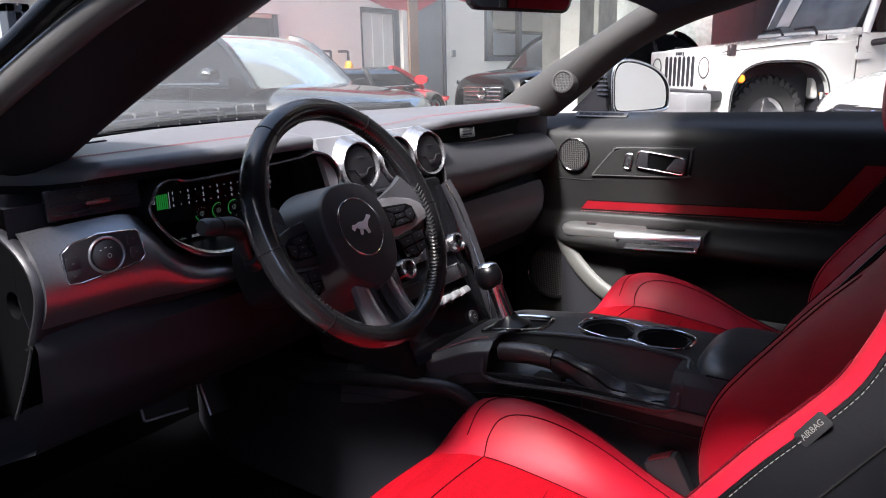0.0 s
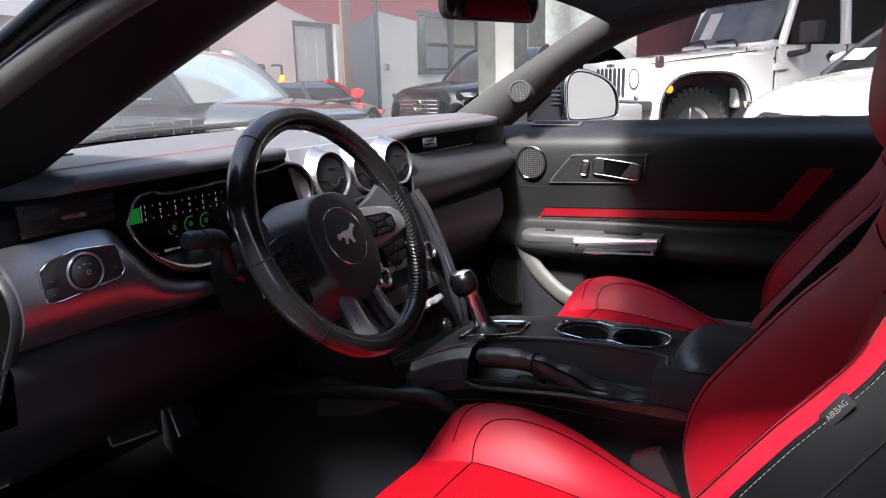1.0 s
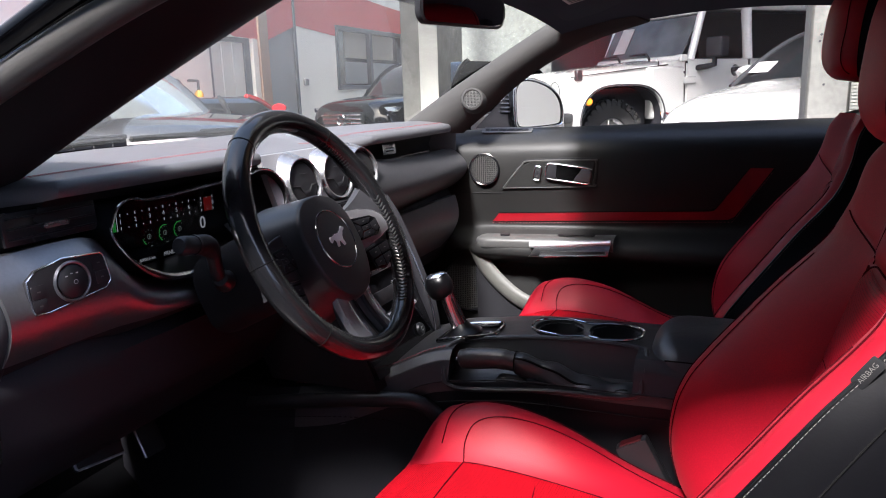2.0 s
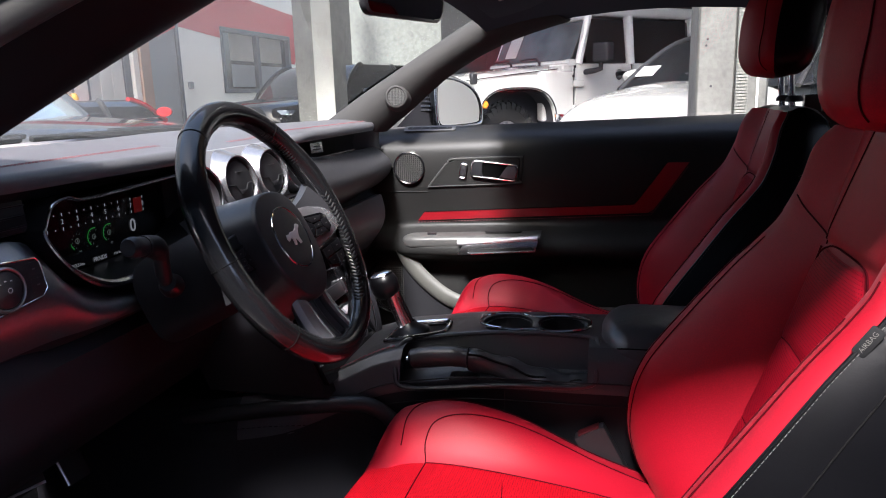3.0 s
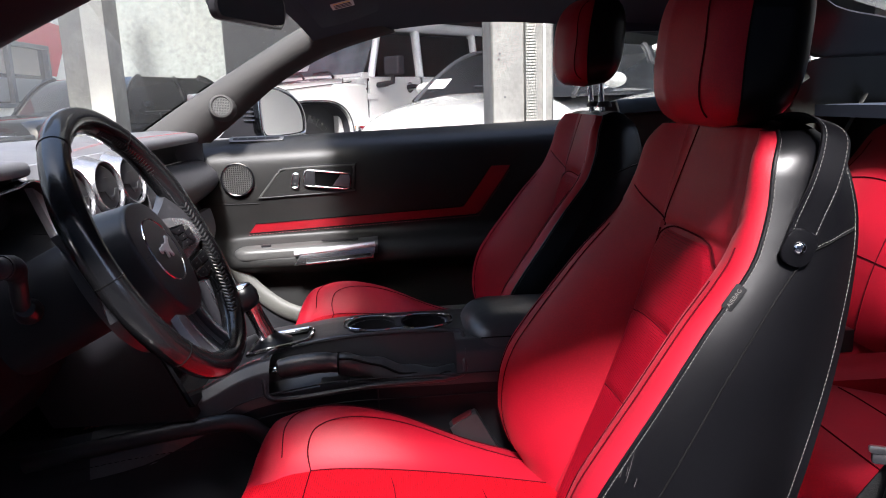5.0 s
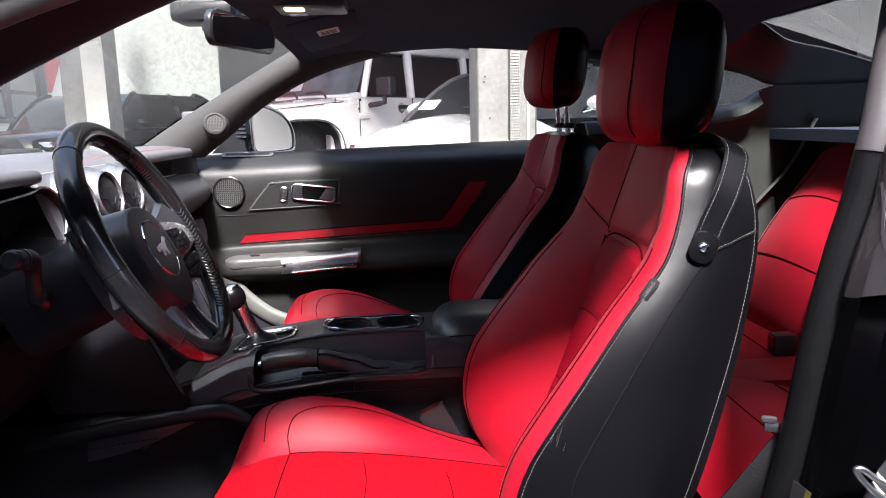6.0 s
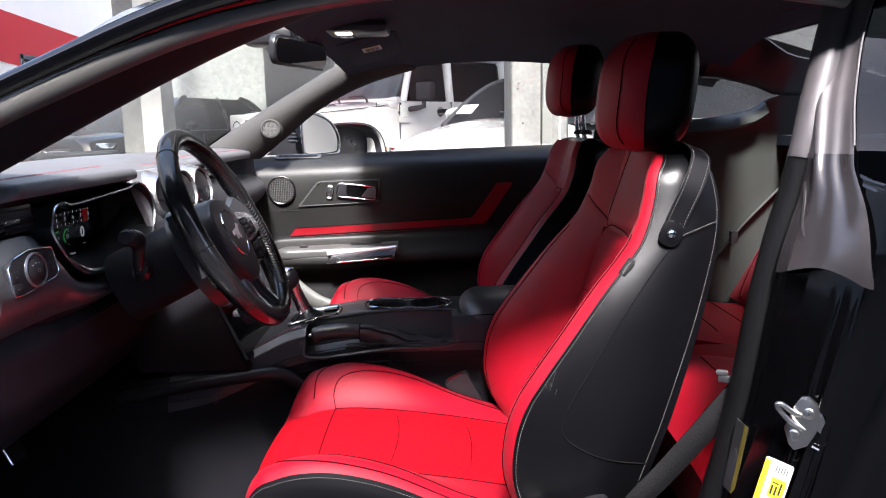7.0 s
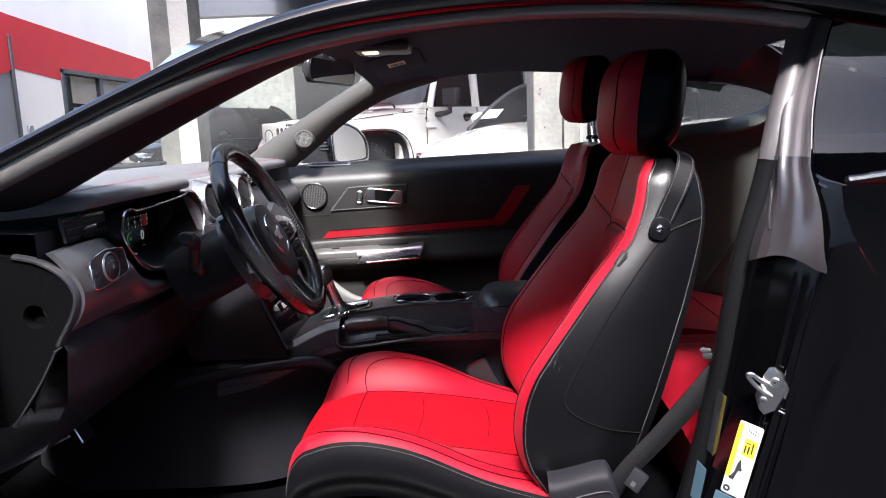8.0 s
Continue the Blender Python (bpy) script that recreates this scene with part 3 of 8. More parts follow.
# ---- seats ----
SEAT_Y = 0.39
w_back = rises([(0.34, 0.215), (0.42, 0.240), (0.50, 0.252), (0.60, 0.252), (0.70, 0.238), (0.80, 0.212), (0.87, 0.190), (0.905, 0.178), (0.922, 0.166), (0.932, 0.150)])
x_crest = rises([(0.34, 0.515), (0.40, 0.491), (0.43, 0.473), (0.48, 0.460), (0.54, 0.464), (0.586, 0.480), (0.624, 0.504), (0.675, 0.541), (0.743, 0.592), (0.785, 0.628), (0.812, 0.648), (0.859, 0.667), (0.905, 0.678), (0.932, 0.694)])
x_rear = rises([(0.34, 0.620), (0.485, 0.664), (0.548, 0.685), (0.630, 0.710), (0.720, 0.738), (0.800, 0.760), (0.850, 0.768), (0.890, 0.764), (0.915, 0.757), (0.926, 0.750), (0.932, 0.742)])
z_mid = rises([(0.05, 0.385), (0.08, 0.415), (0.12, 0.432), (0.20, 0.436), (0.35, 0.420), (0.55, 0.385)])
z_bolster = rises([(0.05, 0.42), (0.075, 0.455), (0.11, 0.476), (0.154, 0.486), (0.21, 0.484), (0.285, 0.464), (0.40, 0.412), (0.55, 0.365)])


def x_middle(z):
    return 0.664 + (z - 0.80) * 0.36 + 0.012 * math.sin((z - 0.4) * 7)


def groove(d, wide=0.006):
    """A sewn seam's dip, d metres from its line."""
    return math.exp(-(d / wide) ** 2)


def inset_edge(z):
    """Half the width of the pricked middle: square-shouldered above, tapering a little below."""
    return 0.098 - 0.012 * smoothstep((0.52 - z) / 0.15)


def back_front(s, z):
    """How far back the front of the backrest lies, s metres from its middle line."""
    a, w, a0 = abs(s), w_back(z), 0.108
    low = 1 - smoothstep((z - 0.715) / 0.13)
    if a < a0:
        x = x_middle(z) - 0.008 * math.cos(math.pi / 2 * a / a0)
    else:
        k = (a - a0) / max(w - a0, 0.004)
        lift = math.sin(min(k / 0.80, 1) * math.pi / 2) ** (1.4 - 0.45 * low)
        over = max(k - 0.80, 0) / 0.20
        x = x_middle(z) + (x_crest(z) - 0.014 - x_middle(z)) * lift + 0.014 * over * over
        x += low * 0.0013 * (groove(k - 0.80, 0.05) + groove(k - 0.66, 0.05))
    x += 0.005 * low * groove(a - inset_edge(z) - 0.003, 0.007)
    x += (0.0045 if a < 0.098 else 0.0026) * groove(z - 0.800 - 0.55 * max(a - 0.095, 0) + 2.2 * max(a - 0.055, 0) ** 2 * (a < 0.1), 0.007) * (1 - smoothstep((a - 0.165) / 0.02))
    if z > 0.80:
        x += 0.0018 * groove(a - 0.100 + 0.28 * (z - 0.80), 0.006)
    for z0 in (0.685, 0.575):
        if a < 0.098:
            x += 0.0020 * groove(z - z0 + 1.2 * s * s, 0.005)
    return x


def cushion_top(s, x):
    a, a0, w = abs(s), 0.125, 0.236
    if a < a0:
        return z_mid(x) + 0.006 * math.cos(math.pi / 2 * a / a0)
    k = (a - a0) / (w - a0)
    lift = math.sin(min(k / 0.78, 1) * math.pi / 2) ** 1.3
    over = max(k - 0.78, 0) / 0.22
    return z_mid(x) + (z_bolster(x) + 0.012 - z_mid(x)) * lift - 0.012 * over * over


def front_seat(side, label, driver):
    """A sports seat. side is -1 on the driver's side and 1 on the passenger's; s is measured towards the near door."""
    cy = side * SEAT_Y if driver else 0.365
    slide, lift = (0.0, 0.0) if driver else (-0.035, 0.018)
    back_slide, raised = (0.0, -0.003) if driver else (0.030, 0.060)
    seat = thing("car_seat", label, "car seat", "front seats", at=(0.33, cy, 0.23))
    at = lambda x, s, z: (x + back_slide, cy + side * s, z)
    lo, hi = 0.34, 0.932
    zv = lambda v: lo + (hi - lo) * v

    def bolster(sgn):
        def fn(u, v):
            z = zv(v)
            s = 0.108 + (w_back(z) - 0.108) * u
            return at(back_front(s, z), sgn * s, z)
        return sheet(fn, 40, 130)
    back = part("backrest_middle", sheet(lambda u, v: at(back_front((2 * u - 1) * 0.108, zv(v)), (2 * u - 1) * 0.108, zv(v)), 44, 130), RED, seat, "red leather backrest centre")
    # pricked inset, a little proud of the middle
    def inset(u, v):
        z = 0.40 + 0.395 * v
        corner = 0.034 * max(0, (v - 0.89) / 0.11) ** 2
        s = (2 * u - 1) * (inset_edge(z) - corner)
        return at(back_front(s, z) - 0.0015 - 0.003 * min(1, 9 * (1 - abs(2 * u - 1))) * min(1, 25 * (1 - v)), s, z)
    part("backrest_inset", sheet(inset, 40, 110), RED_PERF, back, "pricked red leather inset")
    for sgn in (-1, 1):
        part("bolster", bolster(sgn), RED, seat, "red leather side bolster")

        def flank(u, v):
            z = zv(v)
            x0, x1, w = x_crest(z), x_rear(z), w_back(z)
            return at(x0 + (x1 - x0) * u, sgn * (w + 0.020 * math.sin(math.pi * u) * (1 - 0.5 * v) - 0.02 * u * u), z)
        fl = part("flank", sheet(flank, 14, 40), BLACK, seat, "black leather backrest flank")
        seam = [flank(0.004, k / 60) for k in range(2, 61)]
        part("piping", tube([(p[0] - 0.0008, p[1], p[2]) for p in seam], 0.0022, 6), BLACK, fl)
        if side < 0 or sgn < 0:
            off = [Vector(flank(0.014, k / 90)) + Vector((0, side * sgn * 0.0012, 0)) for k in range(4, 90)]
            part("stitching", stitches(off, 0.0030, 0.0018, 0.00040), WHITE_THREAD, fl, "white contrast stitching")
            rear = [Vector(flank(0.93, k / 90)) + Vector((0, side * sgn * 0.0012, 0)) for k in range(18, 88)]
            part("stitching", stitches(rear, 0.0030, 0.0018, 0.00040), WHITE_THREAD, fl, "white contrast stitching")
            # seam of the sewn-on pocket panel
            def on_flank(x, z):
                v = (z - lo) / (hi - lo)
                return Vector(flank((x - x_crest(z)) / (x_rear(z) - x_crest(z)), v)) + Vector((0, side * sgn * 0.0014, 0))
            path = curve_through([(0.756, 0.834), (0.722, 0.826), (0.686, 0.807), (0.617, 0.719), (0.564, 0.638), (0.530, 0.578), (0.531, 0.545), (0.582, 0.514), (0.654, 0.491)], 70)
            part("panel_seam", tube([on_flank(x, z) for x, z in path], 0.0010, 5), BLACK_THREAD, fl)
            part("panel_stitching", stitches([on_flank(x + 0.003, z + 0.003) for x, z in path[:16]], 0.0030, 0.0018, 0.00040), WHITE_THREAD, fl, "white contrast stitching")
        # seams of the bolsters
        run = lambda s_of, z0, z1, n=60: [at(back_front(s_of(z), z) - 0.0008, sgn * s_of(z), z) for z in np.linspace(z0, z1, n)]
        part("seam", tube(run(lambda z: inset_edge(z) + 0.003, 0.36, 0.79), 0.0015, 5), DARK_THREAD, back)
        part("seam", tube(run(lambda z: 0.108 + (w_back(z) - 0.108) * 0.80, 0.40, 0.82), 0.0009, 5), DARK_THREAD, back)
        part("seam", tube(run(lambda z: 0.108 + (w_back(z) - 0.108) * 0.66, 0.42, 0.785), 0.0008, 5), DARK_THREAD, back)
        if sgn < 0 or not driver:
            part("seam", tube([at(back_front(s, z) - 0.0006, sgn * s, z) for s, z in curve_through([(0.090, 0.795), (0.115, 0.808), (0.140, 0.823), (0.170, 0.842)], 24)], 0.0011, 5), DARK_THREAD, back)
            part("seam", tube(run(lambda z: 0.100 - 0.28 * (z - 0.80), 0.80, 0.930, 24), 0.0011, 5), DARK_THREAD, back)
    part("seam", tube([at(back_front(s, z) - 0.0012, s, z) for s, z in curve_through([(-0.100, 0.750), (-0.093, 0.778), (-0.070, 0.795), (-0.03, 0.802), (0.03, 0.802), (0.070, 0.795), (0.093, 0.778), (0.100, 0.750)], 40)], 0.0012, 5), DARK_THREAD, back)
    for z in (0.685, 0.575):
        part("seam", tube([at(back_front(s, z - 1.2 * s * s) - 0.0042, s, z - 1.2 * s * s) for s in np.linspace(-0.094, 0.094, 24)], 0.0010, 5), DARK_THREAD, back)
    # rear shell and top
    part("back_shell", sheet(lambda u, v: at(x_rear(zv(v)) + 0.025 * (1 - (2 * u - 1) ** 2), (2 * u - 1) * (w_back(zv(v)) - 0.02), zv(v)), 14, 30), BLACK, seat, "black leather seat back")

    def top(u, v):
        s = (2 * u - 1)
        w = w_back(hi)
        x0, x1 = back_front(s * w, hi), x_rear(hi) + 0.025 * (1 - s * s)
        return at(x0 + (x1 - x0) * v, s * (w - 0.02 * v), hi + 0.007 * math.sin(math.pi * v))
    part("backrest_top", sheet(top, 14, 8), BLACK, seat, "black leather backrest top")

    at_c = lambda x, s, z: (x + slide, cy + side * s, z + lift)
    # cushion
    def cushion(s0, s1):
        def fn(u, v):
            s = s0 + (s1 - s0) * u
            if v < 0.22:
                a = v / 0.22 * math.pi / 2
                x_lip = 0.085 + 0.020 * (s / 0.236) ** 2
                z1 = cushion_top(s, x_lip)
                return at_c(x_lip - 0.045 * math.cos(a) ** 1.2, s, 0.40 + (z1 - 0.40) * math.sin(a))
            x_lip = 0.085 + 0.020 * (s / 0.236) ** 2
            x = x_lip + (0.56 - x_lip) * (v - 0.22) / 0.78
            return at_c(x, s, cushion_top(s, x))
        return fn
    mid = part("cushion_middle", sheet(cushion(-0.125, 0.125), 18, 44), RED_PERF_FLAT, seat, "pricked red leather seat cushion centre")
    for sgn in (-1, 1):
        part("cushion_bolster", sheet(cushion(sgn * 0.125, sgn * 0.236), 12, 44), RED, seat, "red leather cushion bolster")
        edge = cushion(sgn * 0.236, sgn * 0.236)

        def skirt(u, v):
            p = Vector(edge(0, u))
            d = 0.115 - 0.02 * u
            out = 0.016 * math.sin(math.pi * min(v * 1.15, 1))
            return (p.x, p.y + side * sgn * (out - 0.02 * v * v), p.z - d * v)
        sk = part("cushion_side", sheet(skirt, 40, 8), BLACK, seat, "black leather cushion side")
        part("stitching", stitches([Vector(skirt(k / 80, 0.05)) + Vector((0, side * sgn * 0.0015, 0.0)) for k in range(0, 78)], 0.0030, 0.0018, 0.00040), WHITE_THREAD, sk, "white contrast stitching")
        on = lambda s, x: at_c(x, sgn * s, cushion_top(s, x) + 0.0006)
        part("seam", tube([on(0.1255, x) for x in np.linspace(0.15, 0.54, 40)], 0.0010, 5), DARK_THREAD, mid)
        part("seam", tube([on(s, x) for s, x in curve_through([(0.126, 0.150), (0.152, 0.144), (0.175, 0.156), (0.188, 0.20), (0.196, 0.28), (0.20, 0.38), (0.19, 0.50)], 60)], 0.0010, 5), DARK_THREAD, mid)
        part("seam", tube([on(s, x) for s, x in curve_through([(0.150, 0.104), (0.188, 0.106), (0.211, 0.128), (0.221, 0.18), (0.224, 0.27), (0.222, 0.42), (0.21, 0.52)], 60)], 0.0010, 5), DARK_THREAD, mid)
        part("seam", tube([on(s, x) for s, x in curve_through([(0.0, 0.150), (0.06, 0.150), (0.126, 0.150)], 24)], 0.0010, 5), DARK_THREAD, mid)
    for x in (0.28, 0.41):
        part("seam", tube([at_c(x - 0.9 * s * s, s, cushion_top(s, x) + 0.0004) for s in np.linspace(-0.12, 0.12, 20)], 0.0008, 5), DARK_THREAD, mid)

    def apron(u, v):
        s = (2 * u - 1) * 0.236
        p = Vector(cushion(s, s)(0, 0))
        return (p.x + 0.02 * v - 0.008 * math.sin(math.pi * v), p.y, p.z - 0.075 * v)
    part("cushion_front", sheet(apron, 18, 6), BLACK, seat, "black leather cushion front")
    if driver:
        def cover(u, v):
            """Moulded cover beside the seat, with a rolled upper edge."""
            x = 0.495 + 0.115 * u
            end = 1 - max((u - 0.80) / 0.20, 0.0) ** 2 * 0.35
            top = 0.288 + (0.150 + 0.018 * smoothstep(u / 0.8)) * end
            a = min(v / 0.3, 1) * math.pi / 2
            return (x, cy + side * (0.268 + 0.030 * math.sin(a)), top - 0.020 * (1 - math.cos(a)) - 0.12 * max(v - 0.3, 0))
        sc = part("side_cover", thick(cover, 28, 14, (0, -side * 0.010, 0)), FOOT, seat, "black moulded cover beside the cushion")
        part("cover_line", tube([Vector(cover(u, 0.42)) + Vector((0, side * 0.0006, 0)) for u in np.linspace(0.02, 0.98, 24)], 0.0016, 5), SATIN, sc)
    part("seat_base", box(0.10, 0.60, cy - 0.20, cy + 0.20, 0.23, 0.36, 0.02), PLASTIC, seat, "black plastic seat frame")
    part("seat_rail", box(0.08, 0.66, cy + side * 0.19 - 0.015, cy + side * 0.19 + 0.015, 0.20, 0.24, 0.004), STEEL, seat, "steel seat rail")

    # head restraint: rounded block, red front with seams, black flanks
    def rest(u, v):
        a = math.tau * u
        n = 3.4
        c, s_ = math.cos(a), math.sin(a)
        r = (abs(c) ** n + abs(s_) ** n) ** (-1 / n)
        k = 2 * v - 1
        f = max(1 - abs(k) ** 3.2, 0.0) ** (1 / 2.6)
        z = 1.028 + 0.095 * k
        lean = 0.10 * (z - 1.028)
        return at(0.703 + lean + 0.064 * r * c * f - 0.012 * f * (c < 0) * (1 - abs(s_)), 0.008 + 0.105 * r * s_ * (0.35 + 0.65 * f) * (f > 0), z + raised)
    border = lambda v: 0.300 + 0.012 * math.sin(math.pi * v)

    def rest_front(u, v):
        b = border(v)
        return rest(b + (1 - 2 * b) * u, v)

    def rest_rear(u, v):
        b = border(v)
        return rest((b + 1 - 2 * b + 2 * b * u) % 1.0, v)
    hr = part("headrest", sheet(rest_rear, 44, 30), BLACK, seat, "black leather headrest")
    part("headrest_front", sheet(rest_front, 40, 30), RED, hr, "red leather headrest front")
    for u in (0.0, 1.0):
        part("seam", tube([rest_front(u, v) for v in np.linspace(0.06, 0.94, 40)], 0.0014, 5), BLACK_THREAD, hr)
    for off in (-0.085, 0.085):
        line = []
        for k in np.linspace(0.08, 0.92, 40):
            a0, a1 = 0.25, 0.75
            for _ in range(26):
                am = (a0 + a1) / 2
                if (rest(am, k)[1] - cy) * side > off * (0.82 + 0.18 * math.sin(math.pi * k)):
                    a0 = am
                else:
                    a1 = am
            best = rest(a0, k)
            line.append((best[0] - 0.0008, best[1], best[2]))
        part("seam", tube(line, 0.0010, 5), DARK_THREAD, hr)
    for off in (-0.045, 0.045):
        part("headrest_post", tube([at(0.722, off, 0.92), at(0.712, off, 0.972 + raised)], 0.0065, 10), CHROME, hr, "chrome headrest post")
        part("post_collar", moved(lathe([(0.0, 0.0), (0.016, 0.0), (0.016, 0.006), (0.011, 0.012), (0.007, 0.012)], 16), Matrix.Translation(at(0.724, off, 0.948))), PLASTIC, hr, "black plastic post collar")

    # airbag tag, sewn into the outer seam
    def side_at(x, z, out):
        v = (z - lo) / (hi - lo)
        u = (x - x_crest(z)) / (x_rear(z) - x_crest(z))
        return at(x, w_back(z) + 0.020 * math.sin(math.pi * u) * (1 - 0.5 * v) - 0.02 * u * u + out, z)
    tag_pose = facing(side_at(0.622, 0.779, 0.004), (-0.25, side, 0.10), (0.55, 0, 0.83))
    tag = part("airbag_tag", moved(prism(rounded(0.0115, 0.027, 0.002), 0.0016, 0.0004), tag_pose), RUBBER, seat, "black fabric side airbag tag")
    if driver:
        rng = random.Random(7)
        bm = bmesh.new()
        for _ in range(26):
            x, z = 0.492 + rng.uniform(-0.020, 0.026), 0.630 + rng.uniform(-0.030, 0.030)
            d = rng.uniform(0.004, 0.013)
            if x < x_crest(z) + 0.004:
                continue
            tube([side_at(x, z, 0.0004), side_at(x + 0.35 * d, z + d, 0.0004)], rng.uniform(0.00012, 0.0003), 4, bm=bm)
        part("scuff_marks", bm, SCUFF, seat, "pale scuff marks on the flank")
        text("lettering", "AIRBAG", 0.0058, tag_pose @ pose(0, 0, 0.0022, 0, 0, 90), WHITE_THREAD, tag, "white printed word on the tag")
        # belt guide strap with a press stud
        strap = [Vector(q) for q in curve_through([side_at(0.683, 0.822, 0.006), side_at(0.696, 0.850, 0.010), side_at(0.712, 0.882, 0.016), at(0.727, 0.196, 0.912), at(0.733, 0.184, 0.932), at(0.727, 0.164, 0.944), at(0.718, 0.140, 0.944), at(0.712, 0.120, 0.938)], 40)]

        def band_at(u, v):
            i = min(int(u * 38), 37)
            p, q = strap[i], strap[i + 1]
            across = Vector((0.92, -0.10, -0.38)).normalized()
            return p.lerp(q, u * 38 - i) + across * 0.029 * (v - 0.5)
        st = part("belt_guide_strap", thick(band_at, 38, 6, (0, 0.003, -0.001)), BLACK, seat, "black leather belt guide strap")
        for v in (0.12, 0.88):
            part("strap_stitching", stitches([Vector(band_at(u, v)) + Vector((0, -0.0008, 0.0004)) for u in np.linspace(0.05, 0.98, 50)], 0.0030, 0.0018, 0.00040), WHITE_THREAD, st, "white contrast stitching")
        stud = facing(side_at(0.683, 0.825, 0.008), (-0.1, side, 0.05), (0.40, 0, 0.92))
        part("strap_end", moved(prism(rounded(0.030, 0.036, 0.012), 0.004, 0.0015), stud), BLACK, st)
        part("press_stud", moved(lathe([(0.0, 0.0080), (0.003, 0.0076), (0.0055, 0.006), (0.0066, 0.0042), (0.0066, 0.002)], 20), stud), CHROME, st, "chrome press stud")
    return seat


front_seat(-1, "red and black leather sports seat with white stitching, driver's", True)
front_seat(1, "red and black leather sports seat beside the passenger door", False)

# rear bench, seen past the driver's seat
bench = thing("back_bench", "red and black leather rear bench behind the front seats", "bench", at=(1.25, -0.1, 0.25))
for sy in (-0.34, 0.34):
    def rear_back(u, v):
        bow = math.sin(math.pi * u) ** 0.7
        return (1.27 + 0.22 * v - 0.045 * bow * math.sin(math.pi * min(v * 1.2, 1)) ** 0.6, sy + 0.50 * (u - 0.5) * (1 - 0.30 * v * v), 0.43 + 0.42 * v + 0.05 * bow * v)
    rb = part("rear_backrest", thick(rear_back, 20, 20, (0.07, 0, 0)), RED, bench, "red leather rear backrest")
    for k in (0.16, 0.84):
        part("seam", tube([Vector(rear_back(k + 0.05 * math.sin(v * 3), v)) + Vector((-0.001, 0, 0)) for v in np.linspace(0.05, 0.92, 24)], 0.0013, 5), DARK_THREAD, rb)
    for k in (0.35, 0.68):
        part("seam", tube([Vector(rear_back(u, k + 0.03 * math.sin(u * 3))) + Vector((-0.001, 0, 0)) for u in np.linspace(0.14, 0.86, 20)], 0.0013, 5), DARK_THREAD, rb)

    def rear_cush(u, v):
        bow = math.sin(math.pi * v) ** 0.5
        front = 0.05 * (1 - min(u / 0.18, 1)) ** 2
        return (0.765 + 0.535 * u, sy - 0.27 + 0.54 * v, 0.452 + 0.030 * bow - front - 0.035 * u + 0.02 * math.sin(u * 5))
    rc = part("rear_cushion", thick(rear_cush, 20, 20, (0.02, 0, -0.13)), RED, bench, "red leather rear cushion")
    for k in (0.30, 0.55, 0.80):
        part("seam", tube([Vector(rear_cush(k - 0.05 * math.sin(v * 3.1), v)) + Vector((0, 0, 0.0008)) for v in np.linspace(0.1, 0.9, 24)], 0.0013, 5), DARK_THREAD, rc)
part("bench_divider", box(0.80, 1.34, -0.068, 0.068, 0.25, 0.450, 0.02), RED, bench, "red leather strip between the rear seats")
for y, z in ((0.10, 0.47), (-0.12, 0.468)):
    part("buckle_socket", box(1.16, 1.21, y - 0.018, y + 0.018, 0.44, 0.49, 0.006), PLASTIC, bench, "rear belt buckle")
    part("buckle_release", box(1.157, 1.165, y - 0.012, y + 0.012, 0.465, 0.485, 0.002), RED_DULL, bench, "red release button")
rear_belt = thing("rear_seat_belt", "grey webbing of the rear seat belt on the quarter trim", "seat belt", at=(1.2, 0.6, 0.8))
part("webbing", tube(curve_through([(1.505, 0.562, 0.955), (1.450, 0.580, 0.83), (1.385, 0.592, 0.747), (1.305, 0.605, 0.654), (1.22, 0.615, 0.54), (1.16, 0.615, 0.46)], 24), 0.022, 8, flat=0.10), material("grey_webbing", (0.09, 0.09, 0.083), 0.7, grain=500, bump=0.5), rear_belt)
part("tongue", box(1.262, 1.284, 0.580, 0.600, 0.60, 0.64, 0.005), PLASTIC, rear_belt, "black belt tongue")
# ---- dashboard ----
dashboard = thing("dashboard", "black leather-covered dashboard with aluminium band and red stitching", "dashboard", at=(-0.3, 0.0, 0.6))


def edge_of(y):
    """Front edge of the dashboard's top: x, z."""
    hood = smoothstep((y + 0.66) / 0.05) * (1 - smoothstep((y + 0.225) / 0.04))
    brow = smoothstep((y - 0.09) / 0.10)
    x = -0.262 + 0.050 * hood + 0.052 * brow - 0.02 * smoothstep((y - 0.60) / 0.09) - 0.10 * smoothstep((-0.625 - y) / 0.055)
    z = 0.895 + 0.012 * hood + 0.014 * brow
    return x, z


def dash_top(u, v):
    y = -0.69 + 1.40 * u
    x1, z1 = edge_of(y)
    x0 = -0.42 - 0.36 * (1 - (min(abs(y), 0.69) / 0.69) ** 2)
    if v < 0.86:
        k = v / 0.86
        return (x0 + (x1 - 0.012 - x0) * k, y, 0.898 + (z1 + 0.004 - 0.898) * k + 0.016 * math.sin(math.pi * k))
    a = (v - 0.86) / 0.14 * math.pi * 0.75
    return (x1 - 0.012 + 0.012 * math.sin(a), y, z1 + 0.004 - 0.012 * (1 - math.cos(a)))


top_skin = part("dash_top", sheet(dash_top, 90, 34), DASH, dashboard, "dark grey leather-grained dashboard top")


def top_line(y, back):
    x1, z1 = edge_of(y)
    k = 1 - back
    p = dash_top((y + 0.69) / 1.40, k * 0.86)
    return Vector(p) + Vector((0, 0, 0.0012))


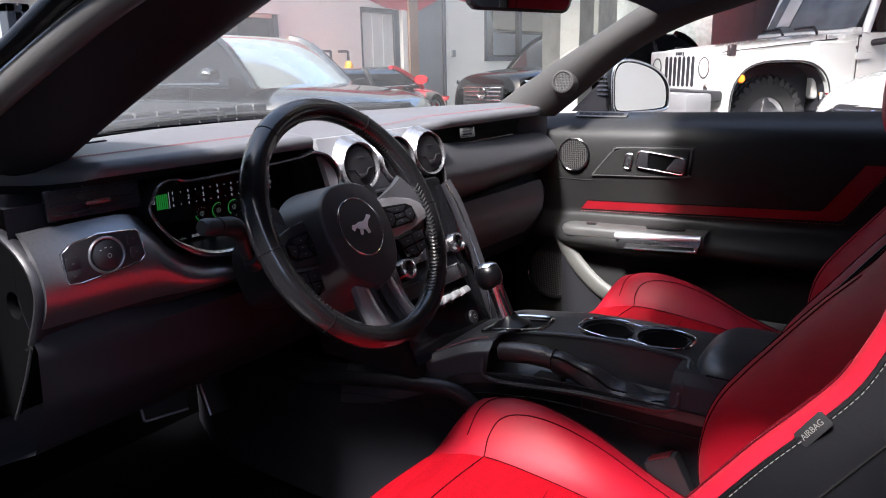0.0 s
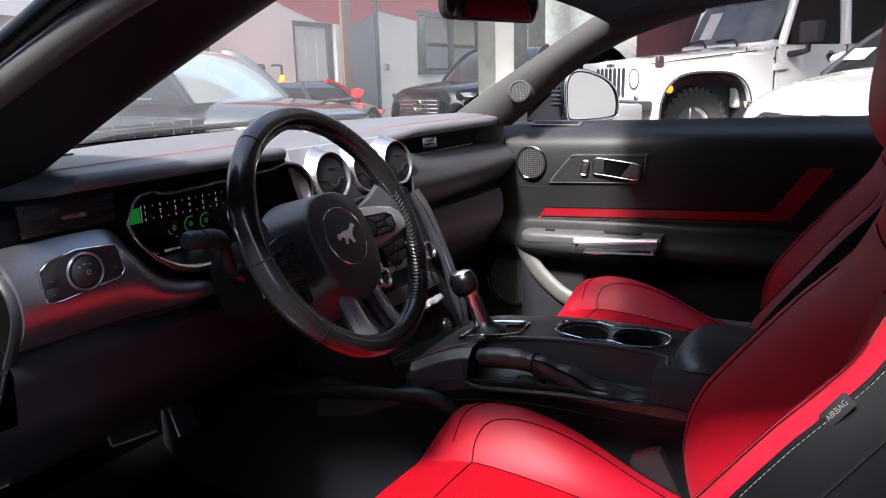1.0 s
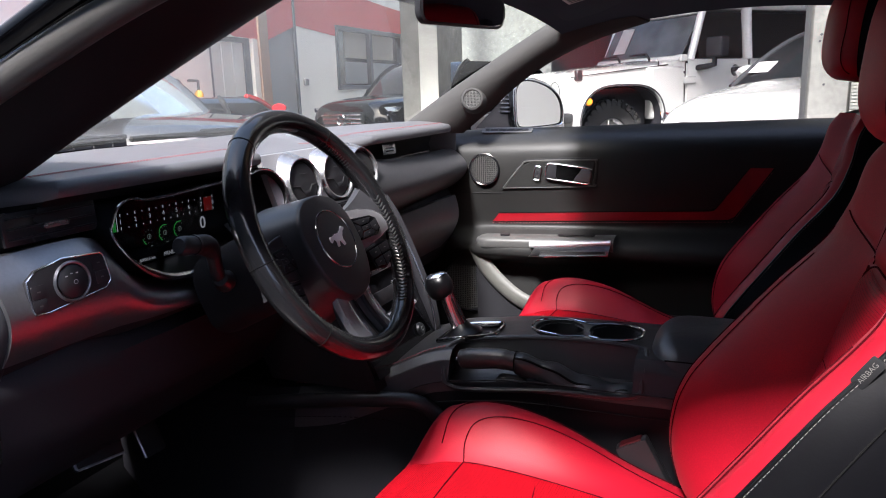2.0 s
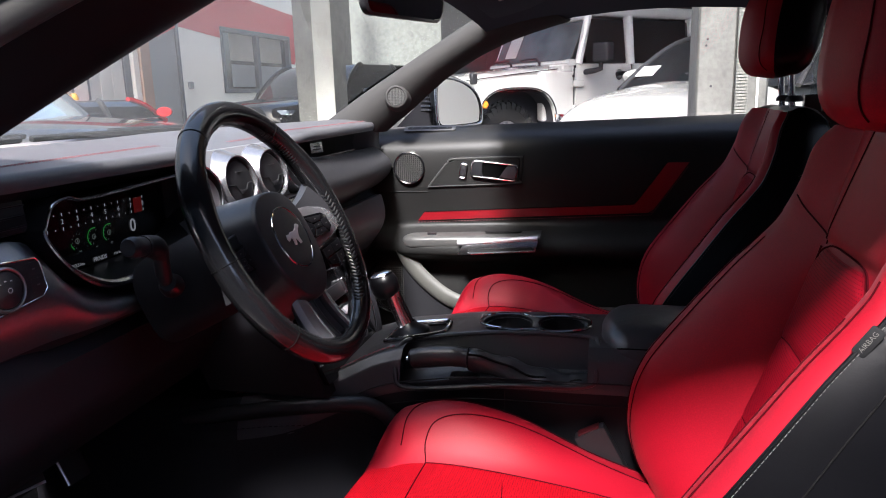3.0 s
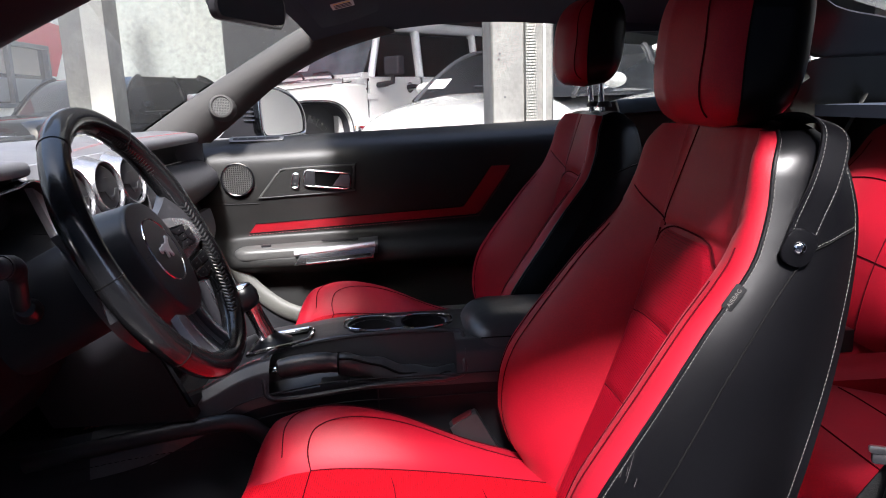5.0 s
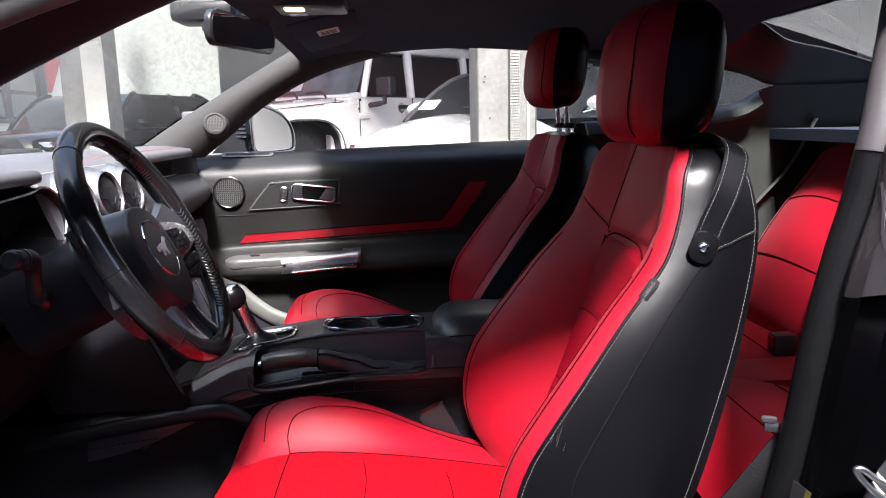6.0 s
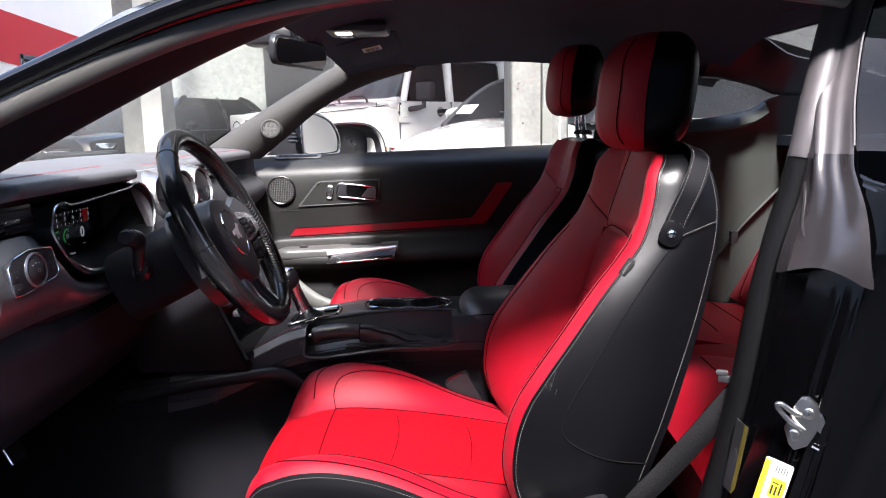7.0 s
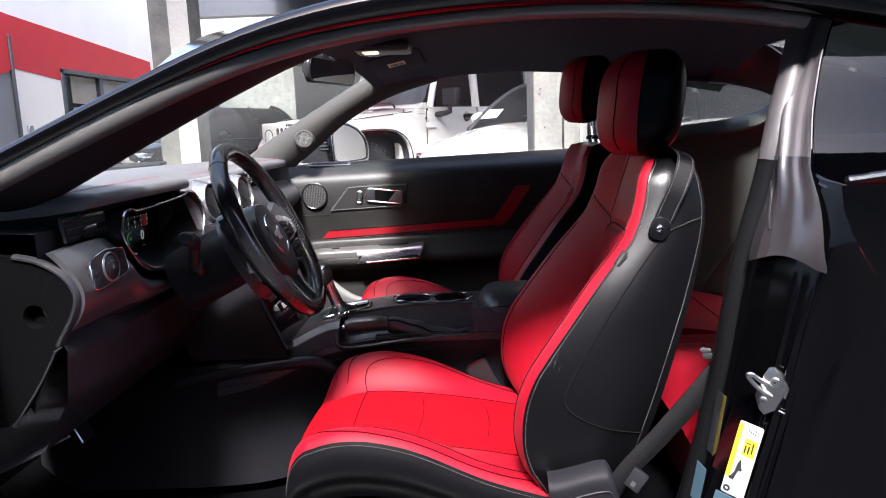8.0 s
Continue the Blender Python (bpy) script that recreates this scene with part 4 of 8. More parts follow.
for y0, y1, back in ((-0.645, -0.20, 0.10), (0.045, 0.665, 0.07), (-0.645, -0.20, 0.115), (0.045, 0.665, 0.085)):
    part("red_stitching", stitches([top_line(y, back) for y in np.linspace(y0, y1, 90)], 0.004, 0.002, 0.0005), RED_THREAD, top_skin, "red contrast stitching")
part("defroster_slot", tube([Vector(dash_top((y + 0.69) / 1.40, 0.5)) + Vector((0, 0, 0.001)) for y in np.linspace(-0.62, -0.50, 10)], 0.004, 6, flat=0.4), RUBBER, dashboard)


# face under the top: recess, then knee panels, as one skin
def face(u, v):
    y = -0.71 + 1.42 * u
    x1, z1 = edge_of(min(max(y, -0.69), 0.69))
    mid = smoothstep((y + 0.21) / 0.05) * (1 - smoothstep((y - 0.11) / 0.06))
    knee = -0.02 * smoothstep((abs(y) - 0.6) / 0.12)
    hollow = smoothstep((y - 0.13) / 0.08)
    well = 0.056 * smoothstep((y + 0.575) / 0.02) * (1 - smoothstep((y + 0.165) / 0.02))
    pts = [(x1 - 0.010, z1 - 0.006), (x1 - 0.03 + 0.012 * mid - 0.022 * hollow, z1 - 0.03 + 0.019 * hollow), (-0.262 + 0.05 * mid - well - 0.012 * hollow, 0.862), (-0.262 + 0.045 * mid - well, 0.80), (-0.245 + knee - well, 0.745), (-0.215 + knee, 0.68), (-0.225 + knee, 0.60), (-0.29, 0.52), (-0.42, 0.46), (-0.62, 0.44)]
    i = min(int(v * 9), 8)
    k = v * 9 - i
    return (pts[i][0] * (1 - k) + pts[i + 1][0] * k, y, pts[i][1] * (1 - k) + pts[i + 1][1] * k)


part("dash_face", sheet(face, 60, 45), FOOT, dashboard, "black grained dashboard face")

# aluminium band, driver's side: runs from the door round the instruments' lower edge
band_top = rises([(-0.705, 0.832), (-0.60, 0.836), (-0.555, 0.830), (-0.535, 0.806), (-0.51, 0.775), (-0.46, 0.752), (-0.36, 0.748), (-0.25, 0.754), (-0.19, 0.775)])


def band(u, v):
    y = -0.705 + 0.515 * u
    zt, zb = band_top(y), 0.690
    a = v * 2.55
    return (-0.262 + 0.062 * math.sin(a + 0.35) + 0.008 * math.sin(math.pi * u), y, zt + (zb - zt) * v)


def band_split(u):
    zt = band_top(-0.705 + 0.515 * u)
    return (zt - min(0.712, zt - 0.016)) / (zt - 0.690)


part("trim_band", thick(lambda u, v: band(u, v * band_split(u)), 60, 12, (-0.012, 0, 0)), SILVER, dashboard, "brushed aluminium dashboard band")
part("knee_panel", thick(lambda u, v: Vector(band(u, band_split(u) + (1 - band_split(u)) * v)) + Vector((-0.004, 0, -0.001)), 60, 12, (-0.012, 0, 0)), PLASTIC, dashboard, "black leather-grained lower dashboard panel")


# passenger side band with a rolled lower edge, and the dark recess above it
def brow(u, v):
    y = 0.125 + 0.555 * u
    zt = 0.846 - 0.002 * u + 0.018 * (1 - u) ** 3
    zb = 0.716 + 0.022 * u
    a = v * math.pi
    return (-0.235 + 0.060 * math.sin(a * 0.85 + 0.25) - 0.012 * u, y, zt + (zb - zt) * v)


part("trim_band", thick(brow, 40, 18, (-0.012, 0, 0)), DASH_BAND, dashboard, "black leather passenger band")
part("badge", moved(prism(rounded(0.056, 0.024, 0.002), 0.002, 0.0005), facing((-0.258, 0.335, 0.869), (1, -0.1, 0.10))), SATIN_CHROME, dashboard, "small metal plate on the passenger dash")
for k, (w, dy) in enumerate(((0.030, 0.003), (0.036, -0.004))):
    part("badge_bar", moved(prism(rounded(w, 0.0025, 0.001, 2), 0.0006), facing((-0.2558, 0.335, 0.869 + dy), (1, -0.1, 0.10))), LABEL_INK, dashboard)
part("band_line", tube([(-0.226, y, 0.852) for y in np.linspace(0.19, 0.50, 12)], 0.0016, 5), SATIN_CHROME, dashboard)

part("recess_end", thick(lambda u, v: (-0.285 + 0.062 * smoothstep(u), 0.585 + 0.105 * u, 0.912 - 0.075 * v), 16, 6, (-0.010, 0.006, 0)), DASH_BAND, dashboard, "black leather end of the passenger recess")
# glovebox
part("glovebox_door", thick(lambda u, v: (-0.198 + 0.03 * math.sin(math.pi * v) - 0.05 * v, 0.15 + 0.46 * u, 0.722 - 0.15 * v), 12, 10, (-0.015, 0, 0)), DASH_BAND, dashboard, "black glovebox lid")

# centre panel with three round vents
def vent_panel(u, v):
    y = -0.185 + 0.335 * u
    k = 1 - (2 * u - 1) ** 2
    return (-0.245 + 0.045 * v + 0.018 * k * math.sin(math.pi * v), y, 0.900 - 0.125 * v)


part("vent_panel", thick(vent_panel, 24, 14, (-0.012, 0, 0)), VENT_PANEL, dashboard, "satin silver panel round the vents")


def round_vent(y, x, z, r):
    pose_v = facing((x, y, z), (1, -0.10, 0.20))
    v = part("air_vent", moved(lathe([(r * 1.44, -0.026), (r * 1.28, -0.013), (r * 1.16, -0.003), (r * 1.09, 0.0035), (r * 1.05, 0.0060), (r * 1.00, 0.0050), (r * 0.955, -0.001), (r * 0.945, -0.012)], 48), pose_v), VENT_METAL, dashboard, "round air vent with a broad satin metal ring")
    disc = part("vent_disc", moved(lathe([(0.0, 0.0030), (r * 0.45, 0.0025), (r * 0.84, 0.0004), (r * 0.95, -0.005)], 40), pose_v), SATIN, v, "black vent disc")
    part("vent_line", moved(box(-r * 0.22, r * 0.22, -0.0006, 0.0006, 0.0030, 0.0042), pose_v @ pose(0, r * 0.40, 0)), MESH, disc)
    part("vent_groove", moved(tube([(-r * 0.80, -r * 0.10, 0.0012), (-r * 0.40, -r * 0.14, 0.0032), (-r * 0.26, -r * 0.36, 0.0030), (r * 0.26, -r * 0.36, 0.0030), (r * 0.40, -r * 0.14, 0.0032), (r * 0.80, -r * 0.10, 0.0012)], 0.0014, 6), pose_v), RUBBER, disc)
    part("vent_tab", moved(prism([(-r * 0.24, -r * 0.36), (r * 0.24, -r * 0.36), (r * 0.16, -r * 0.52), (-r * 0.16, -r * 0.52)], 0.0050, 0.001), pose_v), PLASTIC, disc)


round_vent(-0.113, -0.206, 0.846, 0.042)
round_vent(-0.010, -0.198, 0.848, 0.042)
round_vent(0.093, -0.196, 0.849, 0.042)

# slot vent at the driver's end
part("slot_vent", moved(box(-0.065, 0.065, -0.020, 0.020, -0.004, 0.004, 0.004), facing((-0.243, -0.605, 0.860), (1, 0, 0.1))), SATIN, dashboard, "black side air vent")
for dz in (-0.012, 0.0, 0.012):
    part("vent_blade", moved(box(-0.060, 0.060, -0.0012, 0.0012, 0.003, 0.009, 0.0008, 1), facing((-0.243, -0.605, 0.860 + dz), (1, 0, 0.1))), PLASTIC, dashboard)
part("vent_tab", moved(prism(rounded(0.036, 0.006, 0.0028), 0.010, 0.002), facing((-0.240, -0.606, 0.858), (1, 0, 0.1))), SATIN_CHROME, dashboard, "small metal vent tab")

# instrument cluster
cluster = thing("instrument_cluster", "digital instrument display in a chrome-edged hooded bezel", "display", at=(-0.24, -0.36, 0.80))
bezel_shape = [(-0.547, 0.848), (-0.528, 0.880), (-0.500, 0.888), (-0.472, 0.881), (-0.360, 0.886), (-0.262, 0.892), (-0.225, 0.899), (-0.190, 0.888), (-0.166, 0.855), (-0.170, 0.815), (-0.205, 0.776), (-0.270, 0.760), (-0.370, 0.754), (-0.455, 0.757), (-0.505, 0.780), (-0.535, 0.812)]
bezel_shape = [(y, 0.82 + (z - 0.82) * (0.80 if z > 0.82 else 1)) for y, z in bezel_shape]
closed = bezel_shape + bezel_shape[:2]
loop = curve_through(closed, 170)[:160]
lean = lambda z: -0.208 - 0.10 * (z - 0.82)
SCREEN_X = -0.3025
part("bezel", tube([(lean(z), y, z) for y, z in loop], [float(0.0020 + 0.0036 * smoothstep((0.800 - z) / 0.04)) for y, z in loop], 8, closed=True), SATIN_CHROME, cluster, "polished bezel edge")
part("hood_wall", sheet(lambda u, v: (lambda q: (lean(q[1]) + (SCREEN_X - 0.001 - lean(q[1])) * v, q[0] * (1 - 0.03 * v) - 0.36 * 0.03 * v, 0.82 + (q[1] - 0.82) * (1 - 0.06 * v)))(loop[round(u * 160) % 160]), 160, 3, wrap=True), SATIN, cluster, "black inner bezel wall")
bm = bmesh.new()
face_v = [bm.verts.new((SCREEN_X, y * 0.97 - 0.0108, 0.82 + (z - 0.82) * 0.94)) for y, z in loop]
bm.faces.new(face_v)
part("screen", bm, SCREEN, cluster, "dark display glass", smooth=False)


def on_screen(y, z, lift=0.0012):
    return facing((SCREEN_X + lift, y, z), (1, 0, 0))


def glyph(name, w, h, y, z, mat, parent=None):
    return part(name, moved(prism([(-w / 2, -h / 2), (w / 2, -h / 2), (w / 2, h / 2), (-w / 2, h / 2)], 0.0004), on_screen(y, z)), mat, parent or cluster, smooth=False)


for k in range(8):
    y = -0.4465 + 0.0283 * k
    text("scale_digit", str(k + 1), 0.0095, on_screen(y, 0.829), LED_WHITE, cluster, "white scale digit")
    for z in (0.8195, 0.8390):
        glyph("scale_tick", 0.0015, 0.0042, y, z, LED_WHITE)
        if k < 7:
            glyph("scale_tick", 0.0011, 0.0020, y + 0.0141, z, LED_WHITE)
text("scale_digit", "0", 0.0095, on_screen(-0.4805, 0.829), LED_WHITE, cluster, "white scale digit")
for k in range(6):
    glyph("rev_bar", 0.0026, 0.023, -0.4745 + 0.0034 * k, 0.828, LED_GREEN)
glyph("rev_pointer", 0.0011, 0.026, -0.4535, 0.829, LED_WHITE)
for k in range(5):
    glyph("redline_bar", 0.0036, 0.023, -0.2685 + 0.0039 * k, 0.828, LED_RED)
text("speed", "0", 0.028, on_screen(-0.277, 0.798), LED_WHITE, cluster, "large white speed digit")
glyph("unit_bar", 0.008, 0.0016, -0.274, 0.777, LED_DIM)
for y, start in ((-0.396, 190), (-0.3630, 70), (-0.3310, 70)):
    r = 0.0125
    arc = [(r * math.cos(a), r * math.sin(a), 0) for a in np.linspace(radians(start), radians(235), 18)]
    gauge = part("gauge_arc", moved(tube(arc, 0.0007, 4), on_screen(y, 0.798)), LED_GREEN, cluster, "green gauge arc")
    for a in np.linspace(radians(60), radians(250), 7):
        part("gauge_tick", moved(box(-0.0009, 0.0009, -0.0003, 0.0003, 0, 0.0003), on_screen(y, 0.798) @ pose(0.0100 * math.cos(a), 0.0100 * math.sin(a), 0, 0, 0, math.degrees(a))), LED_DIM, gauge)
    part("gauge_symbol", moved(tube([(0.0036 * math.cos(a), 0.0036 * math.sin(a), 0) for a in np.linspace(0, math.tau, 14)], 0.0005, 4), on_screen(y, 0.798)), LED_DIM, gauge)
    part("gauge_symbol", moved(box(-0.0005, 0.0005, -0.002, 0.002, 0, 0.0004), on_screen(y, 0.798)), LED_DIM, gauge)
    glyph("unit_bar", 0.004, 0.0014, y + 0.003, 0.783, LED_DIM)
text("gear_letters", "PRNDS", 0.0090, on_screen(-0.356, 0.7648), LED_WHITE, cluster, "white gear letters")
text("odometer", "80003.5 km", 0.0066, on_screen(-0.404, 0.7648), LED_WHITE, cluster, "white distance reading")
text("range_reading", "116 km", 0.0062, on_screen(-0.318, 0.7648), LED_WHITE, cluster, "white range reading")
for dy, w in ((-0.0045, 0.0030), (0.0, 0.0012), (0.0045, 0.0030)):
    glyph("warning_symbol", w, 0.0050 if w < 0.002 else 0.0015, -0.437 + dy, 0.764, LED_DIM)

# light switch panel
panel_pose = facing((-0.2035, -0.626, 0.796), (1, -0.05, 0.10))
light_switch = thing("headlamp_control", "black light switch panel with round chrome-ringed knob", "switch", at=(-0.2, -0.626, 0.796))
outline = [(-0.053, 0.010), (-0.040, 0.020), (-0.005, 0.027), (0.046, 0.023), (0.050, 0.018), (0.054, -0.012), (0.046, -0.020), (-0.035, -0.030), (-0.050, -0.028), (-0.052, -0.022)]
plate = part("plate", moved(prism(outline, 0.007, 0.002), panel_pose), PLASTIC, light_switch)
part("plate_rim", moved(tube([(a, b, 0.006) for a, b in outline], 0.0012, 5, closed=True), panel_pose), SATIN_CHROME, light_switch)
part("knob", moved(lathe([(0.0, 0.0100), (0.0175, 0.0096), (0.0195, 0.0080), (0.020, 0.004)], 32), panel_pose @ pose(0.002, -0.002, 0)), PLASTIC, light_switch, "black rotary knob")
part("knob_ring", moved(lathe([(0.0203, 0.004), (0.0212, 0.0090), (0.0226, 0.0096), (0.0245, 0.008), (0.0248, 0.004)], 36), panel_pose @ pose(0.002, -0.002, 0)), SILVER, light_switch, "chrome ring")
part("knob_mark", moved(lathe([(0.0022, 0.0104), (0.003, 0.0104)], 12), panel_pose @ pose(0.004, -0.003, 0)), PULL, light_switch)
for a, b in ((-0.012, 0.010), (-0.002, 0.013), (0.008, 0.012)):
    part("knob_mark", moved(box(-0.0014, 0.0014, -0.0007, 0.0007, 0.0099, 0.0102), panel_pose @ pose(0.002 + a * 0.7, -0.002 + b * 0.75, 0)), PULL, light_switch)
for a, b in ((-0.042, -0.004), (-0.042, -0.020), (0.040, 0.012), (0.042, -0.006)):
    part("button", moved(prism(rounded(0.017, 0.015, 0.002), 0.0076, 0.0005), panel_pose @ pose(a, b, 0)), PLASTIC, light_switch)
    part("button_mark", moved(box(-0.0018, 0.0018, -0.0008, 0.0008, 0.0078, 0.0081), panel_pose @ pose(a, b, 0)), MESH, light_switch)

# end cap of the dashboard at the open doorway
cap_hub = (-0.278, 0.736)
cap_outline = curve_through([(-0.45, 0.72), (-0.42, 0.828), (-0.33, 0.832), (-0.262, 0.818), (-0.224, 0.792), (-0.212, 0.765), (-0.222, 0.735), (-0.250, 0.690), (-0.31, 0.590), (-0.36, 0.560), (-0.43, 0.600), (-0.45, 0.72)], 160)
cap_polar = sorted((math.atan2(b - cap_hub[1], a - cap_hub[0]), math.hypot(a - cap_hub[0], b - cap_hub[1])) for a, b in cap_outline)


def cap_face(u, v):
    """End cap round its hole: the wall of the hole, the flat face, the rolled outer edge."""
    a = -math.pi + math.tau * u
    r1 = float(np.interp(a, [p[0] for p in cap_polar], [p[1] for p in cap_polar], period=math.tau))
    r, y = ((0.0165, 0.020 * (1 - v / 0.2)) if v < 0.2 else (0.0185 + (r1 - 0.0185) * (v - 0.2) / 0.7, 0.0) if v < 0.9 else (r1, 0.012 * (v - 0.9) / 0.1))
    return (cap_hub[0] + r * math.cos(a), -0.7095 + y, cap_hub[1] + r * math.sin(a))


end_cap = part("end_cap", sheet(cap_face, 72, 20, wrap=True), END_CAP, dashboard, "black end cap of the dashboard")
part("cap_hole", moved(lathe([(0.0, 0.0), (0.018, 0.0)], 24), facing((cap_hub[0], -0.692, cap_hub[1]), (0, -1, 0))), END_CAP, end_cap, "round hole in the end cap")
cap_rim = curve_through([(-0.300, -0.705, 0.828), (-0.262, -0.706, 0.819), (-0.226, -0.706, 0.796), (-0.211, -0.706, 0.767), (-0.219, -0.706, 0.736), (-0.247, -0.706, 0.690)], 30)
part("cap_edge", tube(cap_rim, 0.0090, 10, flat=0.6), PLASTIC, end_cap, "black moulded edge of the cap")
part("cap_joint", tube([(-0.252, -0.716, 0.683), (-0.240, -0.714, 0.689)], 0.0016, 6), SATIN_CHROME, end_cap, "bright joint of the cap's edge")
part("cap_seam", tube(curve_through([(-0.252, -0.709, 0.683), (-0.285, -0.709, 0.628), (-0.335, -0.708, 0.560)], 16), 0.0022, 6), PLASTIC, end_cap)

# centre stack below the vents
stack = thing("centre_stack", "black centre stack with chrome knobs and toggle switches", "control panel", at=(-0.1, -0.04, 0.5))


def stack_x(z):
    return -0.165 + (0.80 - z) * 0.44


part("stack_panel", thick(lambda u, v: (stack_x(0.80 - 0.29 * v), -0.175 + 0.255 * u, 0.80 - 0.29 * v), 10, 14, (-0.012, 0, 0)), GLOSSY, stack, "gloss black panel")
part("stack_body", thick(lambda u, v: (stack_x(0.80 - 0.31 * v) - 0.010, -0.182 + 0.272 * u, 0.80 - 0.31 * v), 4, 8, (-0.22, 0, 0)), FOOT, stack, "black stack body")
for y, end in ((-0.178, 14), (0.088, 24)):
    part("side_trim", tube(curve_through([(-0.155, y, 0.79), (-0.125, y, 0.745), (-0.085, y, 0.655), (-0.055, y, 0.57), (-0.045, y, 0.50)], 24)[:end], 0.010, 8, flat=1.6), FOOT, stack, "satin black side trim")
    part("trim_line", tube(curve_through([(-0.146, y - 0.008, 0.79), (-0.115, y - 0.010, 0.745), (-0.075, y - 0.011, 0.655), (-0.046, y - 0.010, 0.57), (-0.038, y - 0.010, 0.50)], 24)[:end], 0.0020, 6), SATIN_CHROME, stack, "thin bright trim line")
tilt = (0.915, 0, 0.40)


def knob(y, z, r):
    m = facing((stack_x(z) + 0.002, y, z), tilt)
    k = part("knob", moved(lathe([(r * 1.0, 0.0), (r * 1.0, 0.012), (r * 0.93, 0.017), (r * 0.70, 0.019), (r * 0.66, 0.014)], 36), m), SATIN_CHROME, stack, "chrome rotary knob")
    part("knob_face", moved(lathe([(0.0, 0.014), (r * 0.5, 0.0155), (r * 0.66, 0.0145)], 24), m), GLOSSY, k)


knob(0.045, 0.677, 0.020)
knob(-0.127, 0.664, 0.020)
for y0, y1, z in ((-0.105, 0.022, 0.678), (-0.145, 0.05, 0.625)):
    part("key_bar", moved(prism(rounded(y1 - y0, 0.026, 0.005), 0.006, 0.002), facing((stack_x(z) + 0.001, (y0 + y1) / 2, z), tilt)), SATIN, stack, "row of black buttons")
for y in np.linspace(-0.09, 0.01, 5):
    part("button_mark", moved(box(-0.004, 0.004, -0.001, 0.001, 0.006, 0.0066), facing((stack_x(0.680) + 0.001, y, 0.680), tilt)), LABEL_WHITE, stack)
for y in (-0.078, -0.004):
    part("button_divider", moved(prism(rounded(0.009, 0.028, 0.003), 0.012, 0.003), facing((stack_x(0.68), y, 0.680 if y < -0.05 else 0.632), tilt)), SATIN_CHROME, stack, "satin chrome button divider")
part("button_divider", moved(prism(rounded(0.012, 0.030, 0.003), 0.012, 0.003), facing((stack_x(0.626), 0.022, 0.628), tilt)), SATIN_CHROME, stack)
for y in (-0.080, -0.048, -0.016, 0.016):
    m = facing((stack_x(0.588) + 0.001, y, 0.588), tilt)
    tg = part("toggle_base", moved(prism(rounded(0.026, 0.022, 0.003), 0.004, 0.001), m), GLOSSY, stack)
    part("toggle", moved(prism([(-0.010, -0.006), (0.010, -0.006), (0.011, 0.0), (0.008, 0.007), (-0.008, 0.007), (-0.011, 0.0)], 0.016, 0.004), m @ pose(0, 0, 0.002, -18)), PULL, tg, "chrome toggle switch")
part("start_button", moved(lathe([(0.0, 0.006), (0.011, 0.006), (0.013, 0.003), (0.0135, 0.0)], 28), facing((stack_x(0.54) + 0.002, 0.022, 0.540), tilt)), SATIN, stack, "round black start button")
part("start_mark", moved(tube([(0.004 * math.cos(a), 0.004 * math.sin(a), 0.0064) for a in np.linspace(0.6, 5.6, 14)], 0.0006, 4), facing((stack_x(0.54) + 0.002, 0.022, 0.540), tilt)), LABEL_WHITE, stack)

# ---- steering wheel ----
HUB = Vector((-0.005, -0.358, 0.811))
wheel_pose = facing(HUB, (math.cos(radians(26.6)), 0.03, math.sin(radians(26.6))))
wheel = thing("steering_wheel", "black leather three-spoke steering wheel with thumb grips", "steering wheel", at=HUB)
RW, TW = 0.1726, 0.0165
rim_at = lambda a, r=RW, z=0.0: wheel_pose @ Vector((r * math.sin(a), r * math.cos(a), z))
angles = np.linspace(0, math.tau, 121)[:-1]
radii = [TW * (1 + 0.10 * (math.exp(-((abs(a if a < math.pi else a - math.tau) - 1.15) / 0.22) ** 2))) for a in angles]
part("rim", tube([rim_at(a) for a in angles], radii, 16, closed=True), RIM, wheel, "smooth black leather rim")
for a in (0.62, -0.62, 2.30, -2.30, 1.62, -1.62):
    part("rim_seam", tube([rim_at(a, RW + 1.002 * TW * math.cos(b), 1.002 * TW * math.sin(b)) for b in np.linspace(0, math.tau, 24)[:-1]], 0.0007, 5, closed=True), BLACK_THREAD, wheel)
for side_a in (1, -1):
    bm = bmesh.new()
    for a in np.linspace(1.42, 2.58, 30):
        for s_, b0 in ((1, 0.12), (-1, 0.92)):
            p = [rim_at(side_a * (a + 0.017 * q), RW - TW * 0.99 * math.cos(b), TW * 0.99 * math.sin(b)) for q, b in ((-1.0, b0), (0.1, (b0 + 0.52) / 2), (1.0, 0.52))]
            tube(p, [0.0010, 0.0018, 0.0011], 6, bm=bm)
    part("rim_lacing", bm, LACE, wheel, "laced black stitching on the inner rim")
    bm = bmesh.new()
    for a in np.linspace(0.25, 1.05, 26):
        p = [rim_at(side_a * a, RW - TW * 1.0 * math.cos(b), TW * 1.0 * math.sin(b)) for b in (-0.05, 0.2, 0.45)]
        tube(p, 0.0012, 5, bm=bm)
    part("rim_lacing", bm, LACE, wheel)


